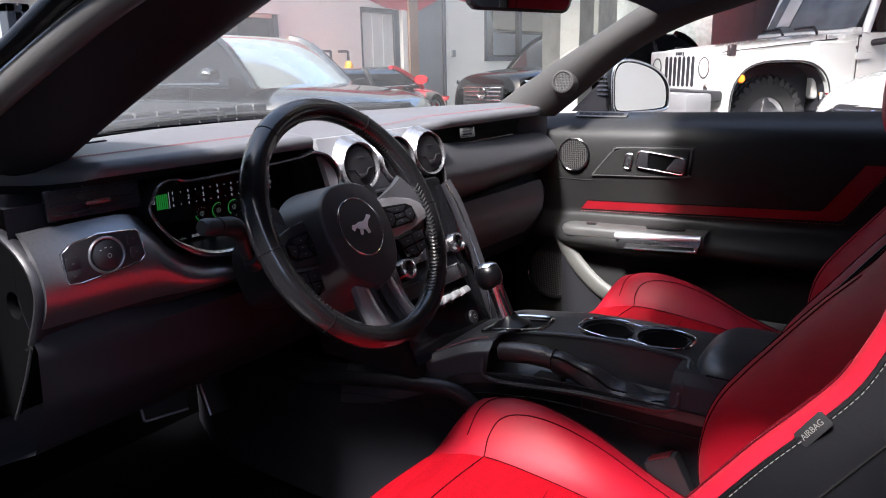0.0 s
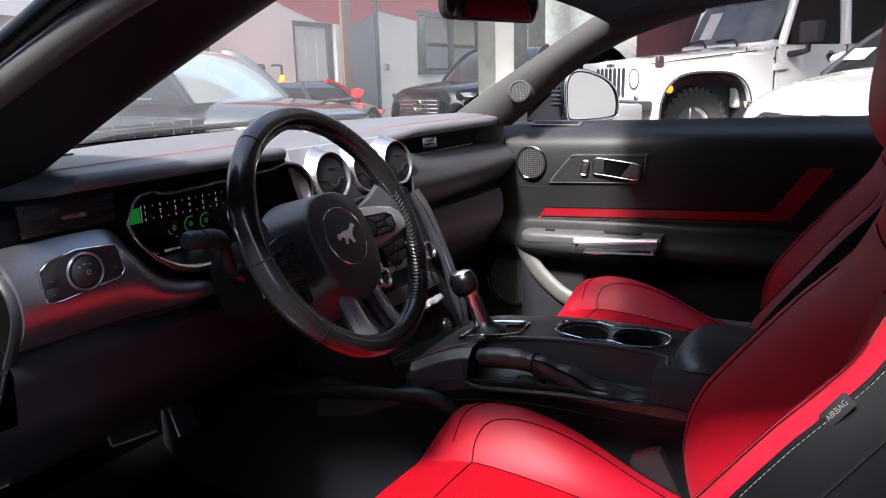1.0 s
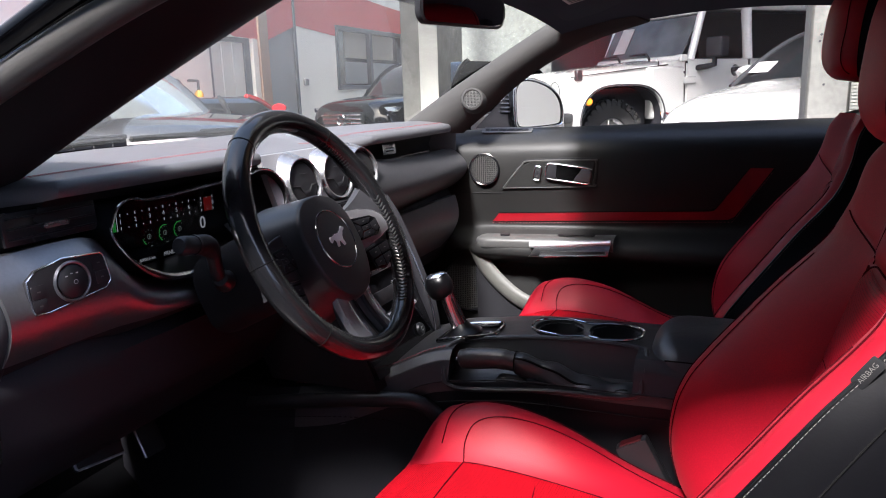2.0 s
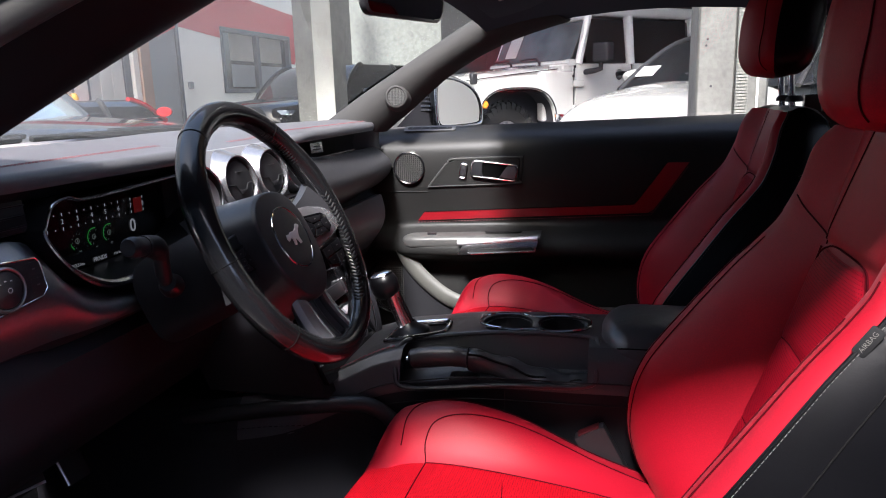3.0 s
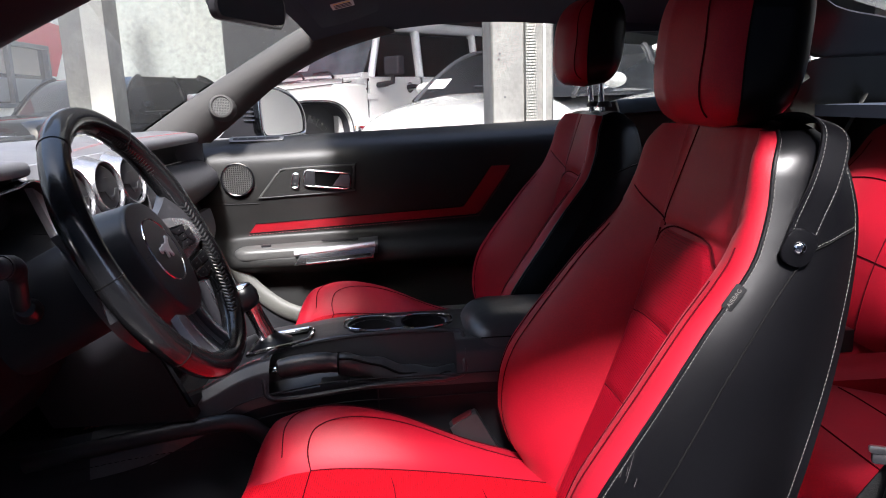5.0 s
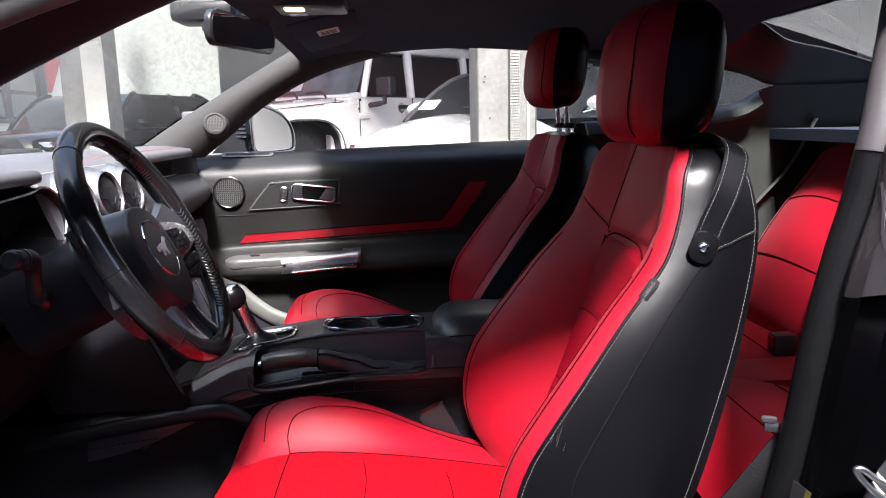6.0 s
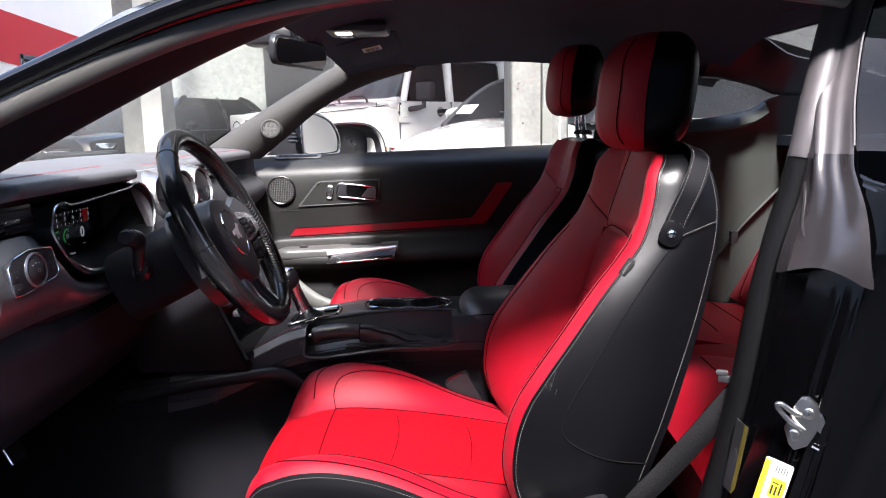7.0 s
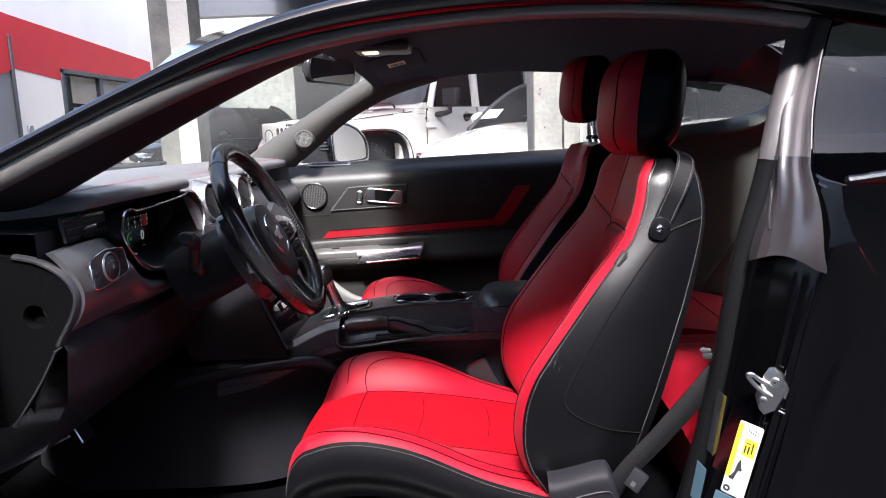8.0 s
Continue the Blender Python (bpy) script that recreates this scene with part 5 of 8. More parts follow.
def pad(u, v):
    """Airbag cover: a gently domed face that narrows downwards, a round edge and a deep side wall."""
    a = math.tau * u
    c, sn = math.cos(a), math.sin(a)
    n = 2.5
    r = (abs(c) ** n + abs(sn) ** n) ** (-1 / n)
    if v < 0.6:
        k, z = 0.93 * v / 0.6, -0.004 * (v / 0.6) ** 2
    elif v < 0.82:
        q = (v - 0.6) / 0.22 * math.pi / 2
        k, z = 0.93 + 0.07 * math.sin(q), -0.004 - 0.009 * (1 - math.cos(q))
    else:
        q = (v - 0.82) / 0.18
        k, z = 1.0 + 0.20 * q, -0.013 - 0.066 * q
    tall = 0.070 if sn > 0 else 0.088
    wide = 0.070 * (1 - 0.16 * max(-sn, 0) ** 2)
    return wheel_pose @ Vector((wide * r * c * k, -0.012 + tall * r * sn * k, 0.006 + z))


def plate(outline, depth, z0, z1, x0=0.03, x1=0.15, bevel=0.002):
    """A plate in the wheel's plane that climbs from the hub (z0 at x0) out to the rim (z1 at x1)."""
    bm = prism(outline, depth, bevel)
    for p in bm.verts:
        p.co.z += z0 + (z1 - z0) * (abs(p.co.x) - x0) / (x1 - x0)
        p.co = wheel_pose @ p.co
    return bm


bm = sheet(pad, 64, 40, wrap=True)
bmesh.ops.remove_doubles(bm, verts=bm.verts, dist=1e-5)
hub_pad = part("airbag_cover", bm, HUB_SKIN, wheel, "black airbag cover")
part("emblem_ring", moved(tube([(0.043 * math.cos(a), 0.043 * math.sin(a), 0.0) for a in np.linspace(0, math.tau, 64)[:-1]], 0.0015, 8, closed=True), wheel_pose @ pose(0, -0.012, 0.0045)), CHROME, hub_pad, "chrome ring round the emblem")
part("emblem_disc", moved(lathe([(0.0, 0.0), (0.030, -0.0007), (0.0425, -0.0014)], 40), wheel_pose @ pose(0, -0.012, 0.0066)), HUB_SKIN, hub_pad, "black disc inside the ring")
emblem_pose = wheel_pose @ pose(0, -0.012, 0.0068)
bm = prism([(-0.023, 0.000), (-0.020, 0.005), (-0.013, 0.0045), (-0.006, 0.007), (0.004, 0.006), (0.012, 0.010), (0.017, 0.0145), (0.024, 0.012), (0.021, 0.0085), (0.016, 0.0075), (0.010, 0.001), (0.008, -0.004), (0.011, -0.012), (0.007, -0.013), (0.003, -0.005), (-0.003, -0.004), (-0.006, -0.012), (-0.010, -0.011), (-0.008, -0.003), (-0.014, 0.001), (-0.020, -0.004)], 0.0022, 0.0005)
part("emblem", moved(bm, emblem_pose), SATIN_BRIGHT, hub_pad, "small satin chrome emblem")
for dy in (-0.002, 0.002):
    part("cover_mark", moved(box(-0.005, 0.005, -0.0005, 0.0005, 0, 0.0006), wheel_pose @ pose(-0.056, -0.012 + dy, 0.0030)), LABEL_INK, hub_pad)


def spoke(sgn):
    """Leather arm from the rim, metal frame on it, two groups of flush keys."""
    sink = 0.0 if sgn > 0 else -0.022
    flip = lambda pts: [(sgn * a, b - 0.012) for a, b in (pts if sgn > 0 else pts[::-1])]

    def arm(u, v):
        x = 0.060 + 0.104 * u
        hi = 0.034 + 0.036 * u * u
        lo = -0.020 - 0.016 * smoothstep((u - 0.62) / 0.38)
        y = lo + (hi - lo) * v - 0.012
        return wheel_pose @ Vector((sgn * x, y, -0.030 + 0.028 * u + sink * (1 - 0.5 * u) + 0.010 * math.sin(math.pi * v) * smoothstep((u - 0.4) / 0.6)))
    s = part("spoke", thick(arm, 18, 14, tuple(wheel_pose.to_3x3() @ Vector((0, 0, -0.016)))), HUB_SKIN, wheel, "black leather spoke")
    # left frame is metal too; its dark reflection is put in as satin black
    part("spoke_frame", plate(flip([(0.045, -0.030), (0.082, -0.029), (0.126, -0.025), (0.152, -0.017), (0.157, -0.005), (0.151, 0.011), (0.136, 0.022), (0.100, 0.031), (0.045, 0.040)]), 0.008, sink - 0.018, sink - 0.001, 0.05, 0.15, 0.003), SPOKE_METAL if sgn > 0 else SATIN, s, "satin metal spoke frame" if sgn > 0 else "spoke frame in satin black for its metal's dark reflection")
    part("button_panel", plate(flip([(0.066, -0.016), (0.118, -0.017), (0.129, -0.009), (0.129, 0.008), (0.118, 0.015), (0.066, 0.021)]), 0.0022, sink - 0.009, sink + 0.0076, 0.05, 0.15, 0.0006), GLOSSY, s, "gloss black key panel")

    def keys(shapes, z0, z1):
        for key in shapes:
            part("button", plate(flip(list(key)), 0.0016, sink + z0, sink + z1, 0.05, 0.15, 0.0005), FOOT, s)
            cx, cy_ = sum(q[0] for q in key) / len(key), sum(q[1] for q in key) / len(key)
            part("button_mark", plate(flip([(cx - 0.0024, cy_ - 0.0007), (cx + 0.0024, cy_ - 0.0004), (cx + 0.0018, cy_ + 0.0010), (cx - 0.0018, cy_ + 0.0007)]), 0.0003, sink + z0 + 0.0017, sink + z1 + 0.0017, 0.05, 0.15, 0), MESH, s)
    keys((((0.088, -0.004), (0.107, -0.004), (0.107, 0.003), (0.088, 0.003)),
          ((0.069, -0.012), (0.078, -0.012), (0.085, -0.004), (0.085, 0.005), (0.069, 0.014)),
          ((0.081, -0.014), (0.114, -0.014), (0.107, -0.006), (0.088, -0.006)),
          ((0.110, -0.005), (0.118, -0.013), (0.126, -0.007), (0.126, 0.006), (0.110, 0.004)),
          ((0.074, 0.016), (0.088, 0.005), (0.108, 0.005), (0.116, 0.012))), -0.0072, 0.0094)
    part("lower_button_pad", plate(flip([(0.078, -0.033), (0.134, -0.029), (0.138, -0.036), (0.130, -0.060), (0.104, -0.070), (0.082, -0.064)]), 0.012, sink - 0.022, sink - 0.006, 0.05, 0.15, 0.002), GLOSSY, s, "black lower key pad")
    keys((((0.082, -0.036), (0.106, -0.034), (0.106, -0.047), (0.084, -0.049)), ((0.109, -0.034), (0.133, -0.032), (0.130, -0.046), (0.109, -0.047)),
          ((0.085, -0.052), (0.106, -0.050), (0.105, -0.065), (0.086, -0.061)), ((0.109, -0.050), (0.129, -0.049), (0.126, -0.058), (0.109, -0.064))), -0.0102, 0.0060)


spoke(1)
spoke(-1)


def lower_spoke(u, v):
    """Black middle of the lower spoke: a trough from the hub to the rim."""
    w = 0.034 + 0.014 * u
    k = 2 * v - 1
    return wheel_pose @ Vector((w * k, -0.078 - 0.088 * u - 0.004 * k * k, -0.022 + 0.018 * u + 0.010 * k * k - 0.012 * math.sin(math.pi * u)))


low = part("lower_spoke", thick(lower_spoke, 16, 18, tuple(wheel_pose.to_3x3() @ Vector((0, 0, -0.014)))), SATIN, wheel, "satin black lower spoke")
for sgn in (-1, 1):
    def bar(u, v):
        """One metal leg, from beside the hub down to the rim; the pair frames a slot."""
        x = 0.028 + 0.004 * u + (v - 0.5) * (0.030 + 0.006 * u)
        y = -0.086 - 0.076 * u
        return wheel_pose @ Vector((sgn * x, y, -0.012 + 0.014 * u - 0.004 * math.sin(math.pi * u) + 0.004 * math.sin(math.pi * v)))
    leg = part("spoke_plate", thick(bar, 14, 8, tuple(wheel_pose.to_3x3() @ Vector((0, 0, -0.010)))), SPOKE_METAL, low, "bright metal leg of the lower spoke")
    part("spoke_trim", tube([Vector(bar(u, 0.08)) + wheel_pose.to_3x3() @ Vector((0, 0, 0.001)) for u in np.linspace(0.02, 0.98, 14)], 0.0040, 8), SATIN, leg, "satin black edge")

# steering column, stalks
column = thing("steering_column", "black steering column shroud with two stalks", "steering column", at=(-0.12, -0.358, 0.74))
def shroud(u, v):
    a = math.tau * u
    c, sn = math.cos(a), math.sin(a)
    r = (abs(c) ** 3 + abs(sn) ** 3) ** (-1 / 3)
    grow = 0.80 + 0.20 * smoothstep(v * 3)
    return wheel_pose @ Vector((0.074 * r * c * grow, -0.026 + (0.082 if sn > 0 else 0.042) * r * sn * grow, -0.050 - 0.15 * v))


part("shroud", sheet(shroud, 48, 14, wrap=True), FOOT, column, "black column shroud")
part("paddle", moved(prism(rounded(0.030, 0.085, 0.010), 0.006, 0.002), wheel_pose @ pose(-0.105, 0.012, -0.048)), SATIN, column, "black shift paddle")
part("paddle", moved(prism(rounded(0.030, 0.085, 0.010), 0.006, 0.002), wheel_pose @ pose(0.105, 0.012, -0.048)), SATIN, column)
stalk_line = curve_through([(-0.130, -0.446, 0.756), (-0.126, -0.458, 0.772), (-0.121, -0.466, 0.788), (-0.117, -0.474, 0.803), (-0.114, -0.488, 0.814), (-0.110, -0.508, 0.819), (-0.107, -0.528, 0.822), (-0.105, -0.545, 0.825)], 28)
stalk = part("stalk", tube(stalk_line, [0.0098] * 10 + [0.0102, 0.0110, 0.0120, 0.0130, 0.0138, 0.0140, 0.0138, 0.0134, 0.0130, 0.0126, 0.0122, 0.0120, 0.0120, 0.0124, 0.0126, 0.0126, 0.0120, 0.0095], 14), PLASTIC, column, "black indicator stalk")
part("stalk_ring", tube([stalk_line[20], stalk_line[21]], 0.0131, 14), SATIN, stalk)
for k in (15, 17, 19):
    part("stalk_mark", moved(box(-0.0022, 0.0022, -0.0011, 0.0011, 0.0, 0.0006), facing(Vector(stalk_line[k]) + Vector((0.0098, -0.004, 0.0088)), (0.72, -0.3, 0.62))), MESH, stalk)
part("stalk_collar", moved(lathe([(0.0, 0.018), (0.010, 0.017), (0.0145, 0.010), (0.016, 0.0)], 20), facing((-0.128, -0.440, 0.752), (0.25, -0.85, 0.45))), SATIN, column)

# pedals
pedals = thing("pedal", "aluminium-edged brake pedal in the dark footwell", "pedal", at=(-0.5, -0.38, 0.40))
pp = facing((-0.50, -0.384, 0.402), (0.8, -0.25, 0.5))
part("pad", moved(prism(rounded(0.085, 0.050, 0.006), 0.012, 0.003), pp), RUBBER, pedals, "black rubber pad")
part("pad_frame", moved(tube([(-0.041, 0.023, 0.012), (-0.041, -0.020, 0.012), (-0.037, -0.0235, 0.012), (0.041, -0.0235, 0.012)], 0.0026, 6), pp), PULL, pedals, "metal frame of the pad")
part("arm", tube([(-0.51, -0.38, 0.42), (-0.58, -0.38, 0.55), (-0.62, -0.38, 0.62)], 0.009, 8), SATIN, pedals)
gas = thing("pedal", "aluminium-edged accelerator pedal in the dark footwell", "pedal", at=(-0.5, -0.27, 0.38))
pg = facing((-0.50, -0.272, 0.385), (0.85, -0.1, 0.45))
part("pad", moved(prism(rounded(0.048, 0.095, 0.006), 0.010, 0.003), pg), RUBBER, gas, "black rubber pad")
part("pad_frame", moved(tube([(-0.023, -0.046, 0.010), (-0.023, 0.042, 0.010), (-0.019, 0.046, 0.010), (0.023, 0.046, 0.010)], 0.0024, 6), pg), PULL, gas)
# ---- centre console ----
console = thing("centre_console", "black leather-sided centre console with chrome cup holder ring", "console", at=(0.2, 0.0, 0.2))
con_z = rises([(-0.25, 0.475), (-0.12, 0.495), (-0.04, 0.520), (0.03, 0.548), (0.10, 0.560), (0.19, 0.571), (0.38, 0.574), (0.46, 0.574), (0.62, 0.56), (0.95, 0.50)])
con_w = rises([(-0.25, 0.205), (-0.12, 0.185), (-0.04, 0.150), (0.03, 0.125), (0.10, 0.115), (0.40, 0.115), (0.95, 0.105)])


def console_skin(u, v):
    x = -0.62 + 1.44 * u
    z, w = con_z(x), con_w(x)
    pts = [(-w - 0.020, 0.20), (-w - 0.016, z - 0.13), (-w - 0.006, z - 0.055), (-w + 0.006, z - 0.018), (-w + 0.022, z - 0.003), (-0.05, z), (0, z), (0.05, z), (w - 0.022, z - 0.003), (w - 0.006, z - 0.018), (w + 0.006, z - 0.055), (w + 0.016, z - 0.13), (w + 0.020, 0.20)]
    i = min(int(v * 12), 11)
    k = v * 12 - i
    return (x, pts[i][0] * (1 - k) + pts[i + 1][0] * k, pts[i][1] * (1 - k) + pts[i + 1][1] * k)


bm, bm_front = bmesh.new(), bmesh.new()
nu, nv = 251, 96
grid = [[None] * (nv + 1) for _ in range(nu + 1)]


def console_open(x, y, z):
    """Inside the cup wells, the lever tray or the selector gate."""
    wells = (x - 0.240) ** 2 + (y - 0.004) ** 2 < 0.040 ** 2 or (x - 0.333) ** 2 + (y - 0.010) ** 2 < 0.040 ** 2
    tray = 0.068 < x < 0.385 and -0.128 < y < -0.052 and z > con_z(x) - 0.062
    gate = 0.030 < x < 0.122 and -0.036 < y < 0.022
    return z > 0.44 and (wells or tray or gate)


for i in range(nu + 1):
    for j in range(nv + 1):
        grid[i][j] = bm.verts.new(console_skin(i / nu, j / nv))
for i in range(nu):
    for j in range(nv):
        q = (grid[i][j], grid[i + 1][j], grid[i + 1][j + 1], grid[i][j + 1])
        c = (q[0].co + q[1].co + q[2].co + q[3].co) / 4
        if c.x < -0.20:
            bm_front.faces.new([bm_front.verts.new(p.co) for p in q])
        elif not console_open(*c) and c.z > con_z(c.x) - 0.075:
            bm.faces.new(q)
con = part("console_body", bm, CONSOLE, console, "black leather-grained console body")
bmesh.ops.remove_doubles(bm_front, verts=bm_front.verts, dist=1e-5)
part("console_front", bm_front, FOOT, console, "matt black front end of the console")
for sgn in (-1, 1):
    part("console_side", sheet(lambda u, v: (lambda x: (x, sgn * (con_w(x) + 0.0088 + 0.012 * v), con_z(x) - 0.070 + (0.20 - con_z(x) + 0.070) * v))(-0.62 + 1.44 * u), 52, 8), FOOT, console, "matt black console side")
for back in (0.006, 0.011):
    part("red_stitching", stitches([(x, -con_w(x) + 0.028 + back, con_z(x) - 0.0005) for x in np.linspace(-0.22, 0.05, 40)], 0.006, 0.003, 0.0009), RED_THREAD, con, "red contrast stitching")
for dz in (0.052, 0.088):
    part("side_seam", tube([(x, -con_w(x) - 0.0075 - (dz - 0.052) * 0.13, con_z(x) - dz) for x in np.linspace(0.0, 0.60, 30)], 0.0012, 5), RUBBER, con)
part("side_joint", tube([(0.250, -0.126, 0.505), (0.250, -0.131, 0.44), (0.250, -0.134, 0.33)], 0.0012, 5), RUBBER, con)

# tray with the hand brake
def tray(u, v):
    x = 0.055 + 0.345 * u
    z = con_z(x)
    pts = [(-0.048, z + 0.001), (-0.052, z - 0.02), (-0.060, z - 0.055), (-0.085, z - 0.072), (-0.106, z - 0.075), (-0.116, z - 0.068), (-0.1165, z - 0.058)]
    i = min(int(v * 6), 5)
    k = v * 6 - i
    return (x, pts[i][0] * (1 - k) + pts[i + 1][0] * k, pts[i][1] * (1 - k) + pts[i + 1][1] * k)


part("brake_tray", sheet(tray, 24, 18), CONSOLE, console, "satin black tray beside the lever")
for u in (0.0, 1.0):
    bm = bmesh.new()
    bm.faces.new([bm.verts.new(tray(u, k / 12)) for k in range(13)] + [bm.verts.new((tray(u, 0)[0], -0.110, tray(u, 0)[2] - 0.015))])
    part("tray_end", bm, CONSOLE, console)
rim_pts = curve_through([(0.075, -0.050, con_z(0.07) + 0.001), (0.22, -0.046, con_z(0.22) + 0.001), (0.375, -0.048, con_z(0.37) + 0.001), (0.400, -0.075, con_z(0.4) - 0.004), (0.398, -0.108, con_z(0.4) - 0.030), (0.382, -0.1205, con_z(0.38) - 0.058), (0.24, -0.1265, con_z(0.24) - 0.063), (0.085, -0.1265, con_z(0.08) - 0.063), (0.060, -0.118, con_z(0.06) - 0.035), (0.058, -0.080, con_z(0.06) - 0.004), (0.075, -0.050, con_z(0.07) + 0.001)], 90)[:-1]
part("tray_rim", tube(rim_pts, 0.0045, 8, closed=True), CONSOLE, console, "rounded tray edge")

hand_brake = thing("hand_brake", "black leather hand brake lever with gaiter, lowered in its tray", "hand brake", at=(0.2, -0.088, 0.50))
grip = curve_through([(0.080, -0.092, 0.534), (0.11, -0.092, 0.540), (0.15, -0.091, 0.543), (0.185, -0.090, 0.540)], 20)
part("grip", tube(grip, [0.011] + [0.0155] * 3 + [0.0165] * 12 + [0.0155] * 4, 12, flat=1.1), CONSOLE, hand_brake, "black leather grip")
part("release_button", tube([(0.066, -0.092, 0.532), (0.081, -0.092, 0.5345)], 0.0065, 12), CHROME, hand_brake, "chrome release button")
part("grip_seam", tube([(0.184, -0.090 + 0.0172 * math.sin(a), 0.540 + 0.0185 * math.cos(a)) for a in np.linspace(0, math.tau, 20)[:-1]], 0.0011, 4, closed=True), BLACK_THREAD, hand_brake)


def gaiter(u, v):
    x = 0.182 + 0.20 * u
    a = math.tau * v
    r = 0.018 + 0.014 * u + 0.0025 * math.sin(u * 21) + 0.002 * math.sin(a * 3 + u * 9)
    zc = 0.538 - 0.036 * smoothstep(u * 1.3)
    return (x, -0.088 + r * math.cos(a) * (0.9 + 0.1 * u), zc + r * math.sin(a) * (1.0 - 0.35 * u))


part("gaiter", sheet(gaiter, 30, 20), CONSOLE, hand_brake, "creased black leather gaiter")
part("gaiter_seam", tube([(0.185 + 0.19 * k, -0.103 - 0.004 * k, 0.552 - 0.036 * smoothstep(k * 1.3) + 0.004 * math.sin(k * 21) * k) for k in np.linspace(0, 1, 40)], 0.0022, 6), BLACK_THREAD, hand_brake)
part("lever_foot", box(0.15, 0.20, -0.108, -0.075, 0.485, 0.512, 0.006), PLASTIC, hand_brake, "black lever foot")

# cup holders
cups = part("cup_holder", bmesh.new(), CONSOLE, console, "double cup holder")
for cx, cyy in ((0.238, 0.004), (0.335, 0.010)):
    part("cup_well", moved(lathe([(0.044, 0.003), (0.043, -0.01), (0.040, -0.06), (0.0, -0.062)], 32), Matrix.Translation((cx, cyy, 0.575))), SATIN, cups, "dark cup well")
ring_pts = []
for a in np.linspace(0, math.tau, 97)[:-1]:
    c, s = math.cos(a), math.sin(a)
    pinch = 0.011 * math.exp(-((c) / 0.16) ** 2)
    ring_pts.append((0.2865 + 0.098 * (abs(c) ** 0.78) * (1 if c > 0 else -1), 0.007 + (0.046 - pinch) * (abs(s) ** 0.62) * (1 if s > 0 else -1), 0.5775 + 0.002 * abs(c)))
part("cup_ring", tube(ring_pts, 0.0024, 8, closed=True), CHROME, cups, "chrome ring round both cup wells")
part("cup_bridge", moved(box(-0.008, 0.008, -0.034, 0.034, -0.006, 0.002, 0.003), Matrix.Translation((0.2865, 0.007, 0.570))), SATIN, cups, "dark bridge between the wells")

# gear selector
selector = thing("gear_selector", "chrome and black leather automatic gear selector", "gear lever", at=(0.06, -0.02, 0.55))
gate = [(0.022 + 0.0, -0.045), (0.030, 0.020), (0.045, 0.032), (0.110, 0.032), (0.128, 0.018), (0.130, -0.030), (0.115, -0.046), (0.035, -0.056)]
gate_loop = curve_through(gate + gate[:2], 73)[:64]
part("gate_frame", tube([(a, b, con_z(a) + 0.003) for a, b in gate_loop], 0.0042, 8, closed=True), CHROME, selector, "chrome frame of the selector gate")
bm = bmesh.new()
bm.faces.new([bm.verts.new((a, b, con_z(a) - 0.006)) for a, b in gate_loop])
part("gate_plate", bm, SATIN, selector, "dark gate plate")
part("boot", moved(lathe([(0.036, -0.004), (0.038, 0.003), (0.030, 0.009), (0.024, 0.013), (0.018, 0.018), (0.0148, 0.024)], 24), Matrix.Translation((0.060, -0.018, 0.553)) @ pose(0, 0, 0, 0, -14)), BLACK, selector, "black leather boot")
shaft = [(0.052, -0.020, 0.570), (0.040, -0.023, 0.600), (0.030, -0.025, 0.632)]
part("shaft", tube(curve_through(shaft, 10), [0.0145, 0.0142, 0.0138, 0.0133, 0.013, 0.013, 0.0135, 0.014, 0.0145, 0.015], 16), SATIN_CHROME, selector, "chrome selector shaft")
for dy in (-1, 1):
    part("shaft_inlay", tube([(0.052 + 0.012, -0.020 + dy * 0.007, 0.574), (0.030 + 0.012, -0.025 + dy * 0.007, 0.626)], 0.0028, 6), GLOSSY, selector)
kp = Matrix.Translation((0.018, -0.027, 0.645)) @ pose(0, 0, 0, 0, -18)
part("knob", moved(lathe([(0.0, 0.026), (0.012, 0.0245), (0.020, 0.018), (0.0235, 0.006), (0.0225, -0.008), (0.017, -0.019), (0.013, -0.022)], 28), kp @ pose(0, 0, 0) @ Matrix.Diagonal((1.15, 0.95, 1, 1))), BLACK, selector, "black leather selector knob")
part("knob_cap", moved(lathe([(0.0, 0.0275), (0.010, 0.0265), (0.0165, 0.0225), (0.0175, 0.0205)], 28), kp @ pose(0, 0, -0.001) @ Matrix.Diagonal((1.3, 1.0, 1.06, 1))), CHROME, selector, "chrome cap of the knob")

# armrest lid
def lid(u, v):
    x = 0.398 + 0.41 * u ** 1.6
    a = math.pi * v
    k = 1 - min((x - 0.398) / 0.075, 1)
    f = max(1 - k ** 3, 0.0) ** (1 / 3)
    r = (abs(math.cos(a)) ** 3.5 + abs(math.sin(a)) ** 3.5) ** (-1 / 3.5)
    return (x, -0.108 * f * math.cos(a) * r, 0.512 + 0.095 * f * math.sin(a) * r + 0.02 * (1 - f))


arm = part("armrest_lid", sheet(lid, 44, 28), CONSOLE, console, "padded black armrest lid")
part("lid_seam", tube([lid(u, 0.20) for u in np.linspace(0.2, 1, 30)], 0.0012, 5), BLACK_THREAD, arm)
part("console_box", box(0.415, 0.80, -0.110, 0.110, 0.30, 0.530, 0.02), CONSOLE, console, "black console box under the lid")

